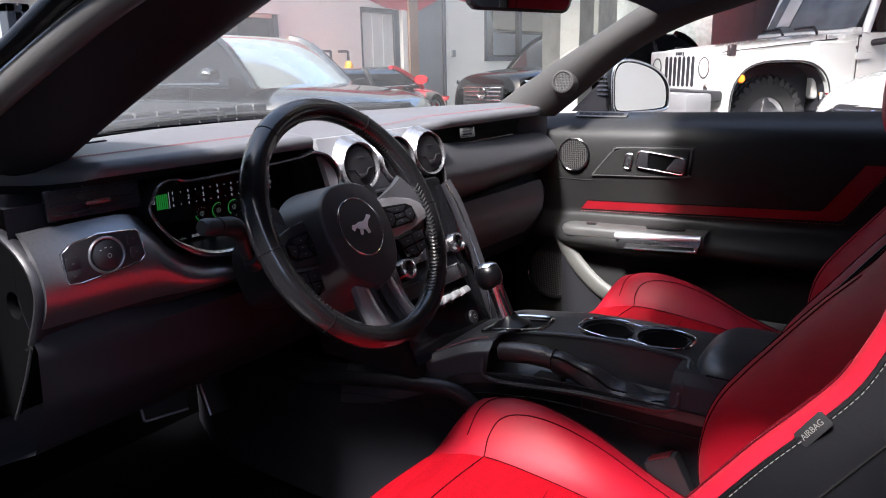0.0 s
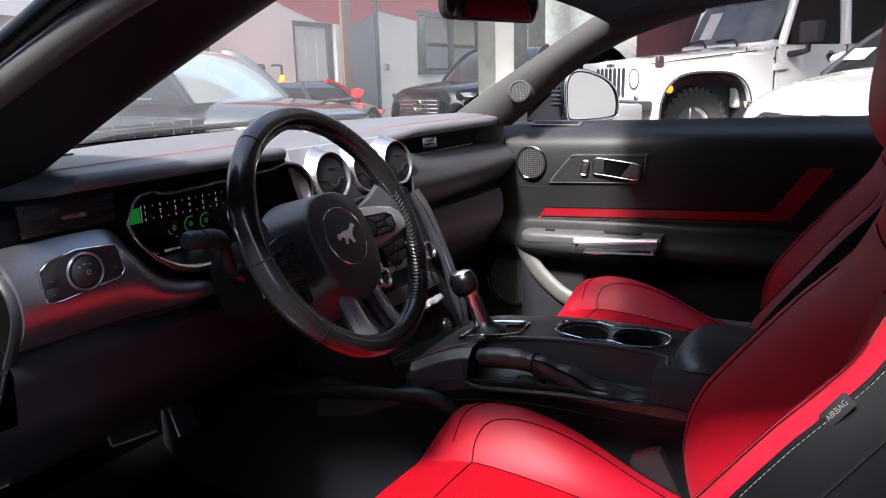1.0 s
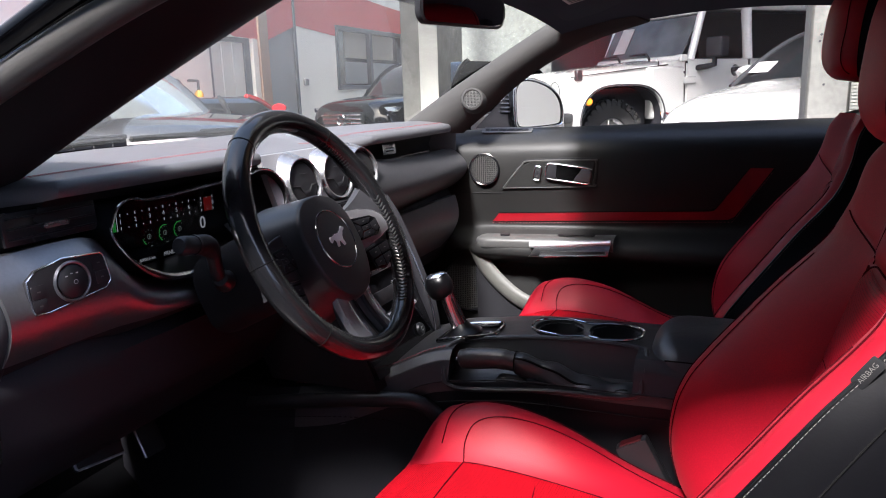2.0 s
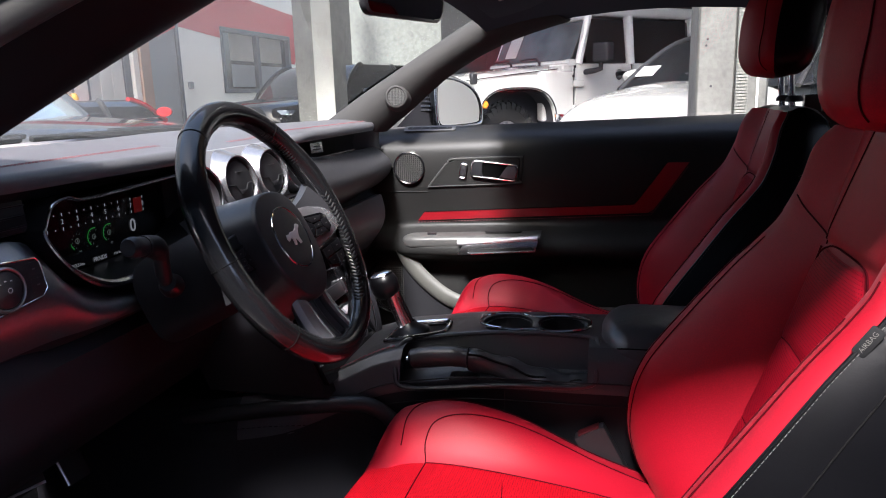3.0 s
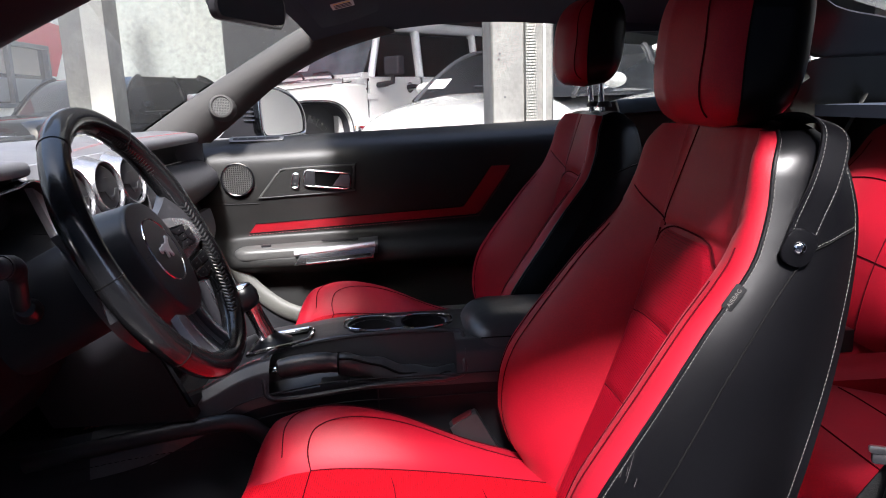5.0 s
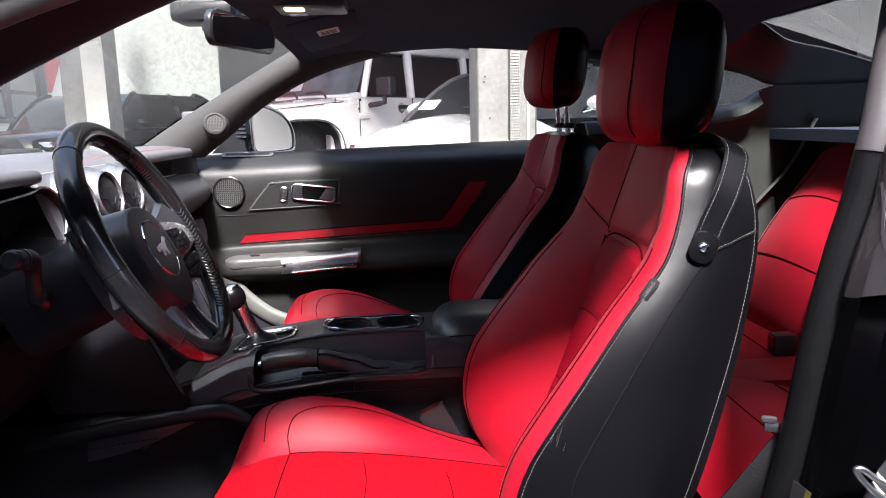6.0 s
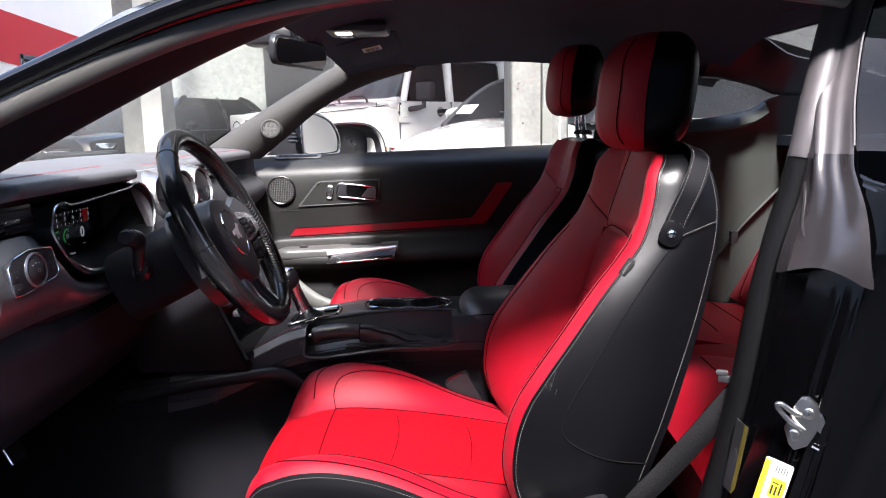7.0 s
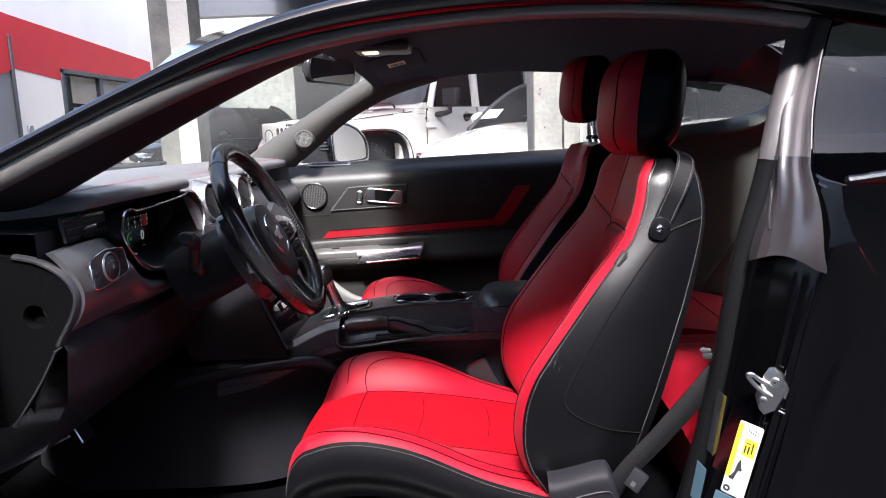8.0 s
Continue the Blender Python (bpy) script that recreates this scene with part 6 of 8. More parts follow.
# knee pads at the footwell side
part("knee_pad", tube(curve_through([(-0.30, -0.20, 0.44), (-0.17, -0.193, 0.462), (-0.05, -0.175, 0.474), (0.02, -0.155, 0.470), (0.058, -0.142, 0.440), (0.085, -0.138, 0.395), (0.10, -0.138, 0.33)], 40), 0.014, 10), PLASTIC, console, "black leather knee pad edge")
part("knee_stitching", stitches(curve_through([(-0.24, -0.213, 0.428), (-0.12, -0.201, 0.442), (-0.02, -0.18, 0.440), (0.04, -0.160, 0.41), (0.062, -0.154, 0.37)], 50), radius=0.0006), BLACK_THREAD, console)

# buckle
buckle = thing("seat_belt_buckle", "black seat belt buckle with red release button", "buckle", at=(0.40, -0.15, 0.44))
bp = Matrix.Translation((0.405, -0.152, 0.425)) @ pose(0, 0, 0, 0, -28, 0)
part("case", moved(box(-0.026, 0.026, -0.012, 0.012, -0.06, 0.036, 0.005), bp), PLASTIC, buckle)
# the shade on this red button is put into its darker colour
part("release", moved(box(-0.018, 0.018, -0.009, 0.009, 0.034, 0.038, 0.001), bp), material("shaded_red_plastic", (0.06, 0.002, 0.004), 0.5, grain=200, bump=0.02), buckle, "red release button")
# ---- passenger door ----
door = thing("passenger_door", "closed passenger door with black leather trim and red leather stripe", "car door", at=(0.3, 0.75, 0.2))
arm_out = rises([(-0.30, 0.0), (-0.19, 0.006), (-0.165, 0.028), (-0.11, 0.042), (0.0, 0.046), (0.20, 0.046), (0.26, 0.034), (0.50, 0.026), (0.95, 0.020)])


door_cols = {}


def door_skin(u, v):
    x = -0.33 + 1.25 * u
    if u not in door_cols:
        arm = arm_out(x)
        rise = belt(x) - 0.897
        door_cols[u] = curve_through([(0.735, 0.18), (0.715, 0.30), (0.715, 0.42), (0.716, 0.500), (0.706 - arm * 0.7, 0.530 + 0.3 * rise), (0.694 - arm, 0.550 + 0.5 * rise), (0.696 - arm, 0.575 + 0.7 * rise), (0.712 - arm * 0.7, 0.597 + 0.9 * rise), (0.722, 0.618 + rise), (0.718, 0.650 + rise), (0.708, 0.685 + rise), (0.695, 0.74 + rise), (0.693, 0.80 + rise), (0.702, 0.840 + rise), (0.730, 0.868 + rise), (0.775, 0.884 + rise), (0.815, 0.889 + rise), (0.826, 0.885 + rise)], 72)
    c = door_cols[u]
    i = min(int(v * 71), 70)
    k = v * 71 - i
    return (x, c[i][0] * (1 - k) + c[i + 1][0] * k, c[i][1] * (1 - k) + c[i + 1][1] * k)


door_panel = part("door_panel", sheet(door_skin, 80, 71), DOOR_SKIN, door, "black leather-grained door panel")


def panel_y(x, z):
    """The trim's surface at x and z."""
    u = round((x + 0.33) / 1.25, 3)
    door_skin(u, 0)
    c = door_cols[u]
    i = int(np.argmin(abs(c[:66, 1] - z)))
    j = i + 1 if c[i, 1] < z else max(i - 1, 0)
    h = c[j, 1] - c[i, 1]
    return float(c[i, 0] + (c[j, 0] - c[i, 0]) * ((z - c[i, 1]) / h if abs(h) > 1e-6 else 0))


def on_door(x, z, lift=0.0):
    return Vector((x, panel_y(x, z) - lift, z))


# red stripe that climbs at its rear end
low_edge = [(-0.128, 0.631), (0.512, 0.660), (0.600, 0.795)]
high_edge = [(-0.106, 0.657), (0.468, 0.682), (0.546, 0.795)]


def stripe(u, v):
    i, k = (0, u / 0.78) if u < 0.78 else (1, (u - 0.78) / 0.22)
    lo, hi = [tuple(a + (b - a) * k for a, b in zip(e[i], e[i + 1])) for e in (low_edge, high_edge)]
    return on_door(lo[0] + (hi[0] - lo[0]) * v, lo[1] + (hi[1] - lo[1]) * v, 0.0025)


st = part("red_stripe", sheet(stripe, 78, 6), RED_DULL, door_panel, "red leather stripe across the door")
for v, m in ((0.0, -1), (1.0, 1)):
    part("stripe_seam", tube([Vector(stripe(u, v)) + Vector((0, 0.0, 0.001 * m)) for u in np.linspace(0, 1, 40)], 0.0014, 5), BLACK_THREAD, st)
part("stripe_stitching", stitches([Vector(stripe(u, 0.0)) + Vector((0, -0.0012, -0.005)) for u in np.linspace(0, 1, 60)], 0.005, 0.004, 0.0007), RED_THREAD, st)

# sill vent
m = facing((-0.095, 0.764, 0.8855), (0, -0.60, 0.8), (0, 1, 0))
sv = part("sill_vent", moved(prism(rounded(0.150, 0.022, 0.009), 0.004, 0.001), m), ARM, door_panel, "satin sill vent")
part("vent_slot", moved(prism(rounded(0.128, 0.009, 0.004), 0.0048), m), RUBBER, sv)
for k in range(5):
    part("vent_rib", moved(box(-0.001, 0.001, -0.0045, 0.0045, 0.0045, 0.0058), m @ pose(-0.05 + 0.025 * k, 0, 0)), SATIN, sv)


def grille(parent, x, z, r, name, normal, mat_ring):
    y = panel_y(x, z) - 0.0005
    mm = facing((x, y, z), normal)
    g_ = part(name, moved(lathe([(r * 0.88, 0.001), (r * 0.92, 0.0045), (r, 0.0035), (r * 1.03, -0.006)], 40), mm), mat_ring, parent, "round speaker surround")
    part("speaker_rim", moved(tube([(r * math.cos(a), r * math.sin(a), 0.003) for a in np.linspace(0, math.tau, 49)[:-1]], 0.0026, 6, closed=True), mm), GLOSSY, g_, "gloss black rim")
    part("grille_cloth", moved(lathe([(0.0, 0.0015), (r * 0.6, 0.0012), (r * 0.92, 0.001)], 32), mm), RUBBER, g_)
    bm = bmesh.new()
    n = int(r * 2 / 0.0056)
    for i in range(-n // 2, n // 2 + 1):
        a = i * 0.0056
        if abs(a) < r * 0.88:
            h = math.sqrt((r * 0.90) ** 2 - a * a)
            box(a - 0.0006, a + 0.0006, -h, h, 0.001, 0.0034, bm=bm)
            box(-h, h, a - 0.0006, a + 0.0006, 0.001, 0.0030, bm=bm)
    part("grille_mesh", moved(bm, mm), MESH, g_, "fine speaker mesh", smooth=False)


grille(door_panel, -0.140, 0.784, 0.043, "door_speaker", (0.0, -1, 0.02), RUBBER)
grille(door_panel, -0.205, 0.440, 0.082, "door_woofer", (0.0, -1, 0.08), FOOT)

# inner handle in a raised bezel
bz = [(-0.086, 0.732), (-0.050, 0.775), (-0.030, 0.797), (-0.005, 0.808), (0.160, 0.812), (0.172, 0.806), (0.166, 0.752), (0.150, 0.742)]
bm = bmesh.new()
ring_a = [bm.verts.new(on_door(x, z, 0.0005)) for x, z in bz]
ring_b = [bm.verts.new(on_door(0.05 + (x - 0.05) * 0.955, 0.772 + (z - 0.772) * 0.93, 0.006)) for x, z in bz]
for i in range(len(bz)):
    bm.faces.new((ring_a[i], ring_a[(i + 1) % len(bz)], ring_b[(i + 1) % len(bz)], ring_b[i]))
bm.faces.new(ring_b)
hb = part("handle_bezel", bm, DOOR_SKIN, door_panel, "raised black handle bezel")
# paler tube that paints in the highlight along the bezel's edge
part("bezel_highlight", tube([on_door(x, z, 0.003) for x, z in curve_through(bz + bz[:1], 50)], 0.0026, 6), ARM, hb)
part("bezel_gap", tube([on_door(0.045 + (x - 0.045) * 1.035, 0.774 + (z - 0.774) * 1.10, 0.0006) for x, z in curve_through(bz + bz[:1], 50)], 0.0020, 6), RUBBER, hb, "dark gap round the bezel")
hp = facing((0.100, panel_y(0.1, 0.775) - 0.007, 0.776), (0, -1, 0), (0.12, 0, 1))
part("handle_frame", moved(tube([(a, b, 0.004) for a, b in rounded(0.124, 0.042, 0.012)], 0.0026, 8, closed=True, flat=1.0), hp), SATIN_CHROME, hb, "satin chrome handle frame")
part("handle_well", moved(prism(rounded(0.116, 0.038, 0.010), 0.002), hp), END_CAP, hb, "dark opening behind the handle")
part("handle_lever", moved(prism([(0.016, -0.015), (0.058, -0.016), (0.062, 0.004), (0.056, 0.018), (0.034, 0.016), (0.028, 0.0)], 0.010, 0.003), hp), SILVER, hb, "chrome door handle")
part("handle_plate", moved(prism([(-0.062, -0.019), (-0.030, -0.020), (-0.034, 0.020), (-0.057, 0.020)], 0.008, 0.003), hp), SATIN, hb)
lp = facing((0.015, panel_y(0.015, 0.776) - 0.007, 0.776), (0, -1, 0), (0.2, 0, 1))
lk = part("lock_switch", moved(prism(rounded(0.015, 0.034, 0.005), 0.004, 0.0012), lp), SATIN, hb, "door lock switch")
part("switch_rim", moved(tube([(a, b, 0.0035) for a, b in rounded(0.0185, 0.038, 0.006)], 0.0012, 6, closed=True), lp), SATIN_CHROME, lk, "thin chrome rim")
for dy in (0.0085, -0.0085):
    part("switch_mark", moved(box(-0.0022, 0.0022, -0.0022, 0.0010, 0.004, 0.0046), lp @ pose(0, dy, 0)), MESH, lk)
    part("switch_mark", moved(tube([(0.0016 * math.cos(a), 0.0012 + 0.0022 * math.sin(a), 0.0044) for a in np.linspace(0, math.pi, 8)], 0.0004, 4), lp @ pose(0, dy, 0)), MESH, lk)
part("switch_split", moved(box(-0.007, 0.007, -0.0005, 0.0005, 0.004, 0.0044), lp), RUBBER, lk)
part("seam_line", tube([on_door(x, 0.716, 0.0004) for x in np.linspace(-0.30, -0.09, 14)], 0.0012, 5), RUBBER, door_panel)

# armrest front, pull handle and switch
def arm_nose(u, v):
    """Padded front of the armrest: flat on top, rounded at its nose."""
    x = -0.172 + 0.40 * u
    nose = min(u / 0.12, 1.0)
    f = math.sqrt(max(1 - (1 - nose) ** 2, 0.0))
    a = math.pi * (v - 0.5)
    top = 0.600 + 0.012 * u
    mid, half = top - 0.022, 0.022 * f
    r = (abs(math.cos(a)) ** 3.4 + abs(math.sin(a)) ** 3.4) ** (-1 / 3.4)
    return (x, 0.712 - (0.064 + 0.004 * u) * f * math.cos(a) * r, mid + half * math.sin(a) * r)


part("armrest", sheet(arm_nose, 40, 20), ARM, door_panel, "padded grey-black armrest front")
part("pull_frame", moved(prism([(-0.118, -0.024), (0.098, -0.012), (0.106, 0.024), (-0.100, 0.004)], 0.010, 0.004), facing((0.118, 0.646, 0.574), (0, -1, 0.12))), SATIN_CHROME, door_panel, "satin chrome door pull")
pf = facing((0.118, 0.636, 0.574), (0, -1, 0.12))
part("pull_top", tube([(0.004, 0.645, 0.584), (0.222, 0.645, 0.600)], 0.0105, 10, flat=0.8), PULL, door_panel, "bright pull bar")
part("pull_slot", moved(prism([(-0.085, -0.014), (0.090, -0.003), (0.090, 0.004), (-0.080, -0.005)], 0.003), pf), RUBBER, door_panel)
part("pull_bar", tube([(0.035, 0.632, 0.557), (0.212, 0.632, 0.569)], 0.0055, 8, flat=0.8), CHROME, door_panel, "bright lower pull bar")
part("arm_recess", moved(prism(rounded(0.10, 0.016, 0.005), 0.002), facing((0.125, 0.672, 0.6115), (0, -0.12, 1), (0, 1, 0))), RUBBER, door_panel)
part("window_switch", moved(prism(rounded(0.026, 0.012, 0.003), 0.008, 0.002), facing((-0.075, 0.672, 0.598), (0, -0.12, 1), (0, 1, 0))), SATIN, door_panel, "small black window switch")

# pocket edge along the lower front
pocket = curve_through([(-0.17, 0.690, 0.560), (-0.14, 0.688, 0.505), (-0.09, 0.682, 0.455), (-0.03, 0.676, 0.415), (0.04, 0.672, 0.395), (0.12, 0.670, 0.388), (0.40, 0.672, 0.386), (0.70, 0.678, 0.390)], 50)
part("pocket_edge", tube(pocket, 0.012, 10, flat=2.0), POCKET, door_panel, "grey moulded pocket edge")
part("pocket_face", thick(lambda u, v: (lambda p: (p[0], p[1] + 0.012 * v, p[2] - (p[2] - 0.20) * v))(pocket[round(u * 49)]), 49, 6, (0, 0.015, 0)), PLASTIC, door_panel, "black door pocket")

# small speaker on the pillar
tw = facing((-0.150, 0.634, 0.978), (0.10, -0.97, 0.18))
tweeter = thing("pillar_speaker", "small round speaker in the grey pillar trim", "speaker", at=(-0.15, 0.64, 0.978))
part("housing", moved(lathe([(0.0225, 0.004), (0.0245, 0.008), (0.029, 0.006), (0.034, -0.006), (0.036, -0.025)], 32), tw), PILLAR, tweeter, "grey housing")
part("mesh_disc", moved(lathe([(0.0, 0.0032), (0.023, 0.0022)], 24), tw), RUBBER, tweeter)
bm = bmesh.new()
for i in range(-5, 6):
    a = i * 0.004
    h = math.sqrt(max(0.0225 ** 2 - a * a, 0))
    box(a - 0.0005, a + 0.0005, -h, h, 0.003, 0.0056, bm=bm)
    box(-h, h, a - 0.0005, a + 0.0005, 0.003, 0.0052, bm=bm)
part("mesh_grid", moved(bm, tw), MESH, tweeter, "metal speaker mesh", smooth=False)

# outside mirror on the passenger side
mirror = thing("door_mirror", "black outside mirror with pale reflection on passenger door", "mirror", at=(-0.06, 0.96, 0.90))
mp = facing((-0.048, 0.927, 0.957), (0.896, -0.44, 0.03))
mirror_shape = curve_through([(-0.096, -0.050), (-0.098, 0.000), (-0.096, 0.036), (-0.082, 0.058), (-0.055, 0.066), (-0.010, 0.061), (0.045, 0.044), (0.082, 0.018), (0.098, -0.014), (0.098, -0.046), (0.084, -0.062), (0.0, -0.066), (-0.080, -0.064), (-0.096, -0.050)], 66)[:-1]


def shell(u, v):
    a, b = mirror_shape[round(u * 65) % 65]
    k = 1.10 * math.cos(v * math.pi / 2) ** 0.6
    return mp @ Vector((float(a) * k, float(b) * k, 0.004 - 0.085 * math.sin(v * math.pi / 2)))


bm = sheet(shell, 65, 10, wrap=True)
bmesh.ops.remove_doubles(bm, verts=bm.verts, dist=1e-4)
part("shell", bm, PAINT, mirror, "glossy black mirror shell")
part("rim", tube([shell(k / 65, 0.0) for k in range(65)], 0.0045, 8, closed=True), SATIN_CHROME, mirror, "pale edge of the shell")
part("glass", moved(prism([(float(a), float(b)) for a, b in mirror_shape], 0.002), mp @ pose(0, 0, 0.001)), MIRROR, mirror, "mirror glass")
foot = part("foot", thick(lambda u, v: (-0.215 + 0.105 * u + 0.02 * v, 0.832 + 0.02 * u, 0.890 + (0.020 + 0.105 * u) * v), 10, 8, (0.01, 0.03, 0)), FOOT, mirror, "black mirror foot in the window's corner")
for k in range(5):
    part("louvre", box(-0.142, -0.112, 0.842, 0.848, 0.935 + 0.012 * k, 0.939 + 0.012 * k), SATIN_CHROME, foot, "bright louvre")

# inside mirror
rear_mirror = thing("rear_view_mirror", "black-framed rear-view mirror hanging from the windshield", "mirror", at=(0.03, 0.0, 1.14))
rp = facing((0.062, 0.0, 1.138), (0.95, -0.30, -0.05))
part("mirror_case", moved(prism(rounded(0.235, 0.060, 0.022), 0.012, 0.004), rp), SATIN, rear_mirror, "black mirror case")
part("mirror_back", moved(lathe([(0.0, -0.034), (0.06, -0.030), (0.10, -0.015), (0.113, 0.004)], 32), rp @ Matrix.Diagonal((1, 0.25, 1, 1))), SATIN, rear_mirror)
part("mirror_glass", moved(prism(rounded(0.222, 0.050, 0.018), 0.0006), rp @ pose(0, 0, 0.0122)), MIRROR, rear_mirror, "mirror glass")
part("mirror_stem", tube([(0.050, 0.0, 1.150), (0.035, 0.0, 1.175), (0.03, 0.0, 1.195)], 0.010, 8), SATIN, rear_mirror)
part("sensor_housing", box(-0.05, 0.06, -0.045, 0.045, 1.155, 1.19, 0.012), SATIN, rear_mirror, "black sensor housing")

# overhead lamp console and sun visor with label
lamp = thing("overhead_lamp", "overhead console with lit warm courtesy lamp", "lamp", at=(0.18, 0.0, 1.20))
part("lamp_housing", box(0.13, 0.26, -0.06, 0.06, 1.175, 1.20, 0.010), SATIN, lamp, "dark lamp housing")
part("lamp_lens", box(0.150, 0.185, -0.045, -0.012, 1.172, 1.177, 0.003), LAMP_GLOW, lamp, "warm lit lens")
part("lamp_lens", box(0.150, 0.185, 0.012, 0.045, 1.172, 1.177, 0.003), SATIN_CHROME, lamp)
visor = thing("sun_visor", "black cloth sun visor folded up with white label", "sun visor", at=(0.2, 0.33, 1.19))
vm = Matrix.Translation((0.195, 0.36, 1.183)) @ pose(0, 0, 0, -3, -12, 0)
part("visor_body", moved(box(-0.075, 0.075, -0.19, 0.19, -0.008, 0.008, 0.007), vm), HEADLINER, visor)
part("visor_label", moved(box(-0.024, 0.024, -0.075, -0.012, -0.0092, -0.0082), vm), LABEL_WHITE, visor, "pale printed label")
for k in range(4):
    part("label_bar", moved(box(-0.018, 0.018, -0.070 + 0.014 * k, -0.064 + 0.014 * k, -0.0098, -0.0092), vm), LABEL_YELLOW if k == 0 else LABEL_INK, visor)
# ---- driver's side rear pillar, seal, striker, belt ----
seal_x = rises([(0.20, 0.640), (0.36, 0.700), (0.49, 0.735), (0.62, 0.762), (0.74, 0.780), (0.826, 0.797), (0.883, 0.812), (0.94, 0.824), (0.992, 0.838), (1.044, 0.858), (1.098, 0.877), (1.134, 0.888)])
skin_x = lambda z: 0.845 + 0.105 * smoothstep((0.905 - z) / 0.24)


def jamb_at(v, z):
    """Door jamb beside the seal: v from the seal (0) out to the edge of the rear wing (1)."""
    e = seal_x(z)
    inn = 0.105 * (1 - smoothstep((1.12 - z) / 0.24))
    pts = [(e + 0.010, -0.688), (e - 0.004, -0.712), (e - 0.004, -0.738), (e + 0.008, -0.765), (e + 0.024, -0.792), (e + 0.046, -0.815), (max(e + 0.072, skin_x(z)), -0.838)]
    i = min(int(v * 6), 5)
    k = v * 6 - i
    a, b = pts[i], pts[i + 1]
    # pressed ridges that run down the jamb and lean towards the sill
    low = smoothstep((0.82 - z) / 0.22)
    fold = sum(h * math.exp(-((v - c - lean * (0.8 - z) - 0.02 * math.sin(9 * z)) / w) ** 2) for c, lean, w, h in ((0.70, -0.12, 0.014, 0.005), (0.79, -0.16, 0.018, 0.006), (0.86, -0.10, 0.016, -0.004), (0.92, -0.12, 0.016, 0.006))) * low
    return (a[0] * (1 - k) + b[0] * k - 0.7 * fold, a[1] * (1 - k) + b[1] * k + inn - 0.7 * fold, z)


part("door_jamb", sheet(lambda u, v: jamb_at(v * (1 - 0.38 * smoothstep((0.235 - 0.92 * u) / 0.03)), 1.125 - 0.92 * u), 120, 300), PAINT, car_body, "glossy black painted door jamb")
seal_line = [(seal_x(z), -0.690 + 0.055 * smoothstep((z - 0.93) / 0.2), z) for z in np.linspace(1.13, 0.22, 60)]
part("pillar_seal", tube(seal_line, 0.0205, 16), SEAL, car_body, "thick black rubber seal along the rear pillar")
part("pillar_trim", tube([(x + 0.014, y + 0.022, z) for x, y, z in seal_line], 0.014, 10), PLASTIC, car_body, "dark pillar trim")


def pillar_film(u, v):
    """Upper pillar cover: a ridged sheet that widens and folds out at its foot."""
    z = 1.135 - 0.312 * u
    foot = smoothstep((0.935 - z) / 0.11)
    k = (0.02 + 0.58 * v) * (1 - foot) + (0.0 + 0.86 * v) * foot
    p = Vector(jamb_at(k, z - foot * foot * (0.016 + 0.012 * v + 0.012 * math.sin(6 * v + 0.5))))
    ridge = 0.005 * math.sin(math.pi * v) + (0.0035 * math.sin(v * 13.0 + 0.6) + 0.0015 * math.sin(v * 31 + u * 5)) * (1 - 0.8 * foot) + 0.004 * math.sin(v * 7 + u * 9) * foot
    return p + Vector((-0.6, -0.8, 0)) * (0.003 + ridge + 0.010 * foot * foot)


part("pillar_cover", sheet(lambda u, v: pillar_film(0.66 * u, v), 40, 48), PALE_FILM, car_body, "creased pale film over the upper pillar")
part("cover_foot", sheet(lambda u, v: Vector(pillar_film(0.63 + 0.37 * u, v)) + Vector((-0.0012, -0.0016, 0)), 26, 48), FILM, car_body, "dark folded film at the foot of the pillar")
part("cover_roll", tube([(x - 0.001, y - 0.002, z) for x, y, z in seal_line if z > 0.925], 0.0206, 12), PALE_FILM, car_body, "pale film wrapped over the seal")
part("cover_edge", tube([Vector(pillar_film(u, 1.0)) for u in np.linspace(0, 0.60, 20)], 0.0016, 6), PALE_FILM, car_body, "bright strip along the quarter glass")
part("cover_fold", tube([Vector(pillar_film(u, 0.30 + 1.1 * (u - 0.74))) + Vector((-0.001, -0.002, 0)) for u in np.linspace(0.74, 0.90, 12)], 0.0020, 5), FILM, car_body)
part("belt_moulding", tube(curve_through([(0.858, -0.825, 0.910), (0.95, -0.822, 0.918), (1.2, -0.80, 0.925), (1.5, -0.77, 0.93)], 20), 0.006, 8), SATIN_CHROME, car_body, "bright belt moulding")
part("quarter_skin", sheet(lambda u, v: (lambda z: (skin_x(z) + (1.8 - skin_x(z)) * u, -0.838 - 0.030 * math.sin(math.pi * min(u * 6, 1) / 2) * math.sin(math.pi * min(v * 0.9 + 0.08, 1)) + 0.06 * u * u, z + 0.02 * u))(0.905 - 0.62 * v), 40, 20), PAINT, car_body, "glossy black rear quarter panel")

def quarter_pane(u, v):
    """Rear side glass: starts at the pillar cover and leans inwards with it."""
    z = 0.905 + 0.235 * v
    p = Vector(jamb_at(0.60, z))
    return (p.x + 0.62 * u, p.y - 0.003 + 0.05 * u * u, z - 0.10 * v * u ** 2)


part("quarter_glass", sheet(quarter_pane, 18, 12), TINTED, car_body, "dark rear quarter glass")
part("sill", box(-0.40, 0.66, -0.80, -0.70, 0.17, 0.29, 0.02), PAINT, car_body, "black door sill")

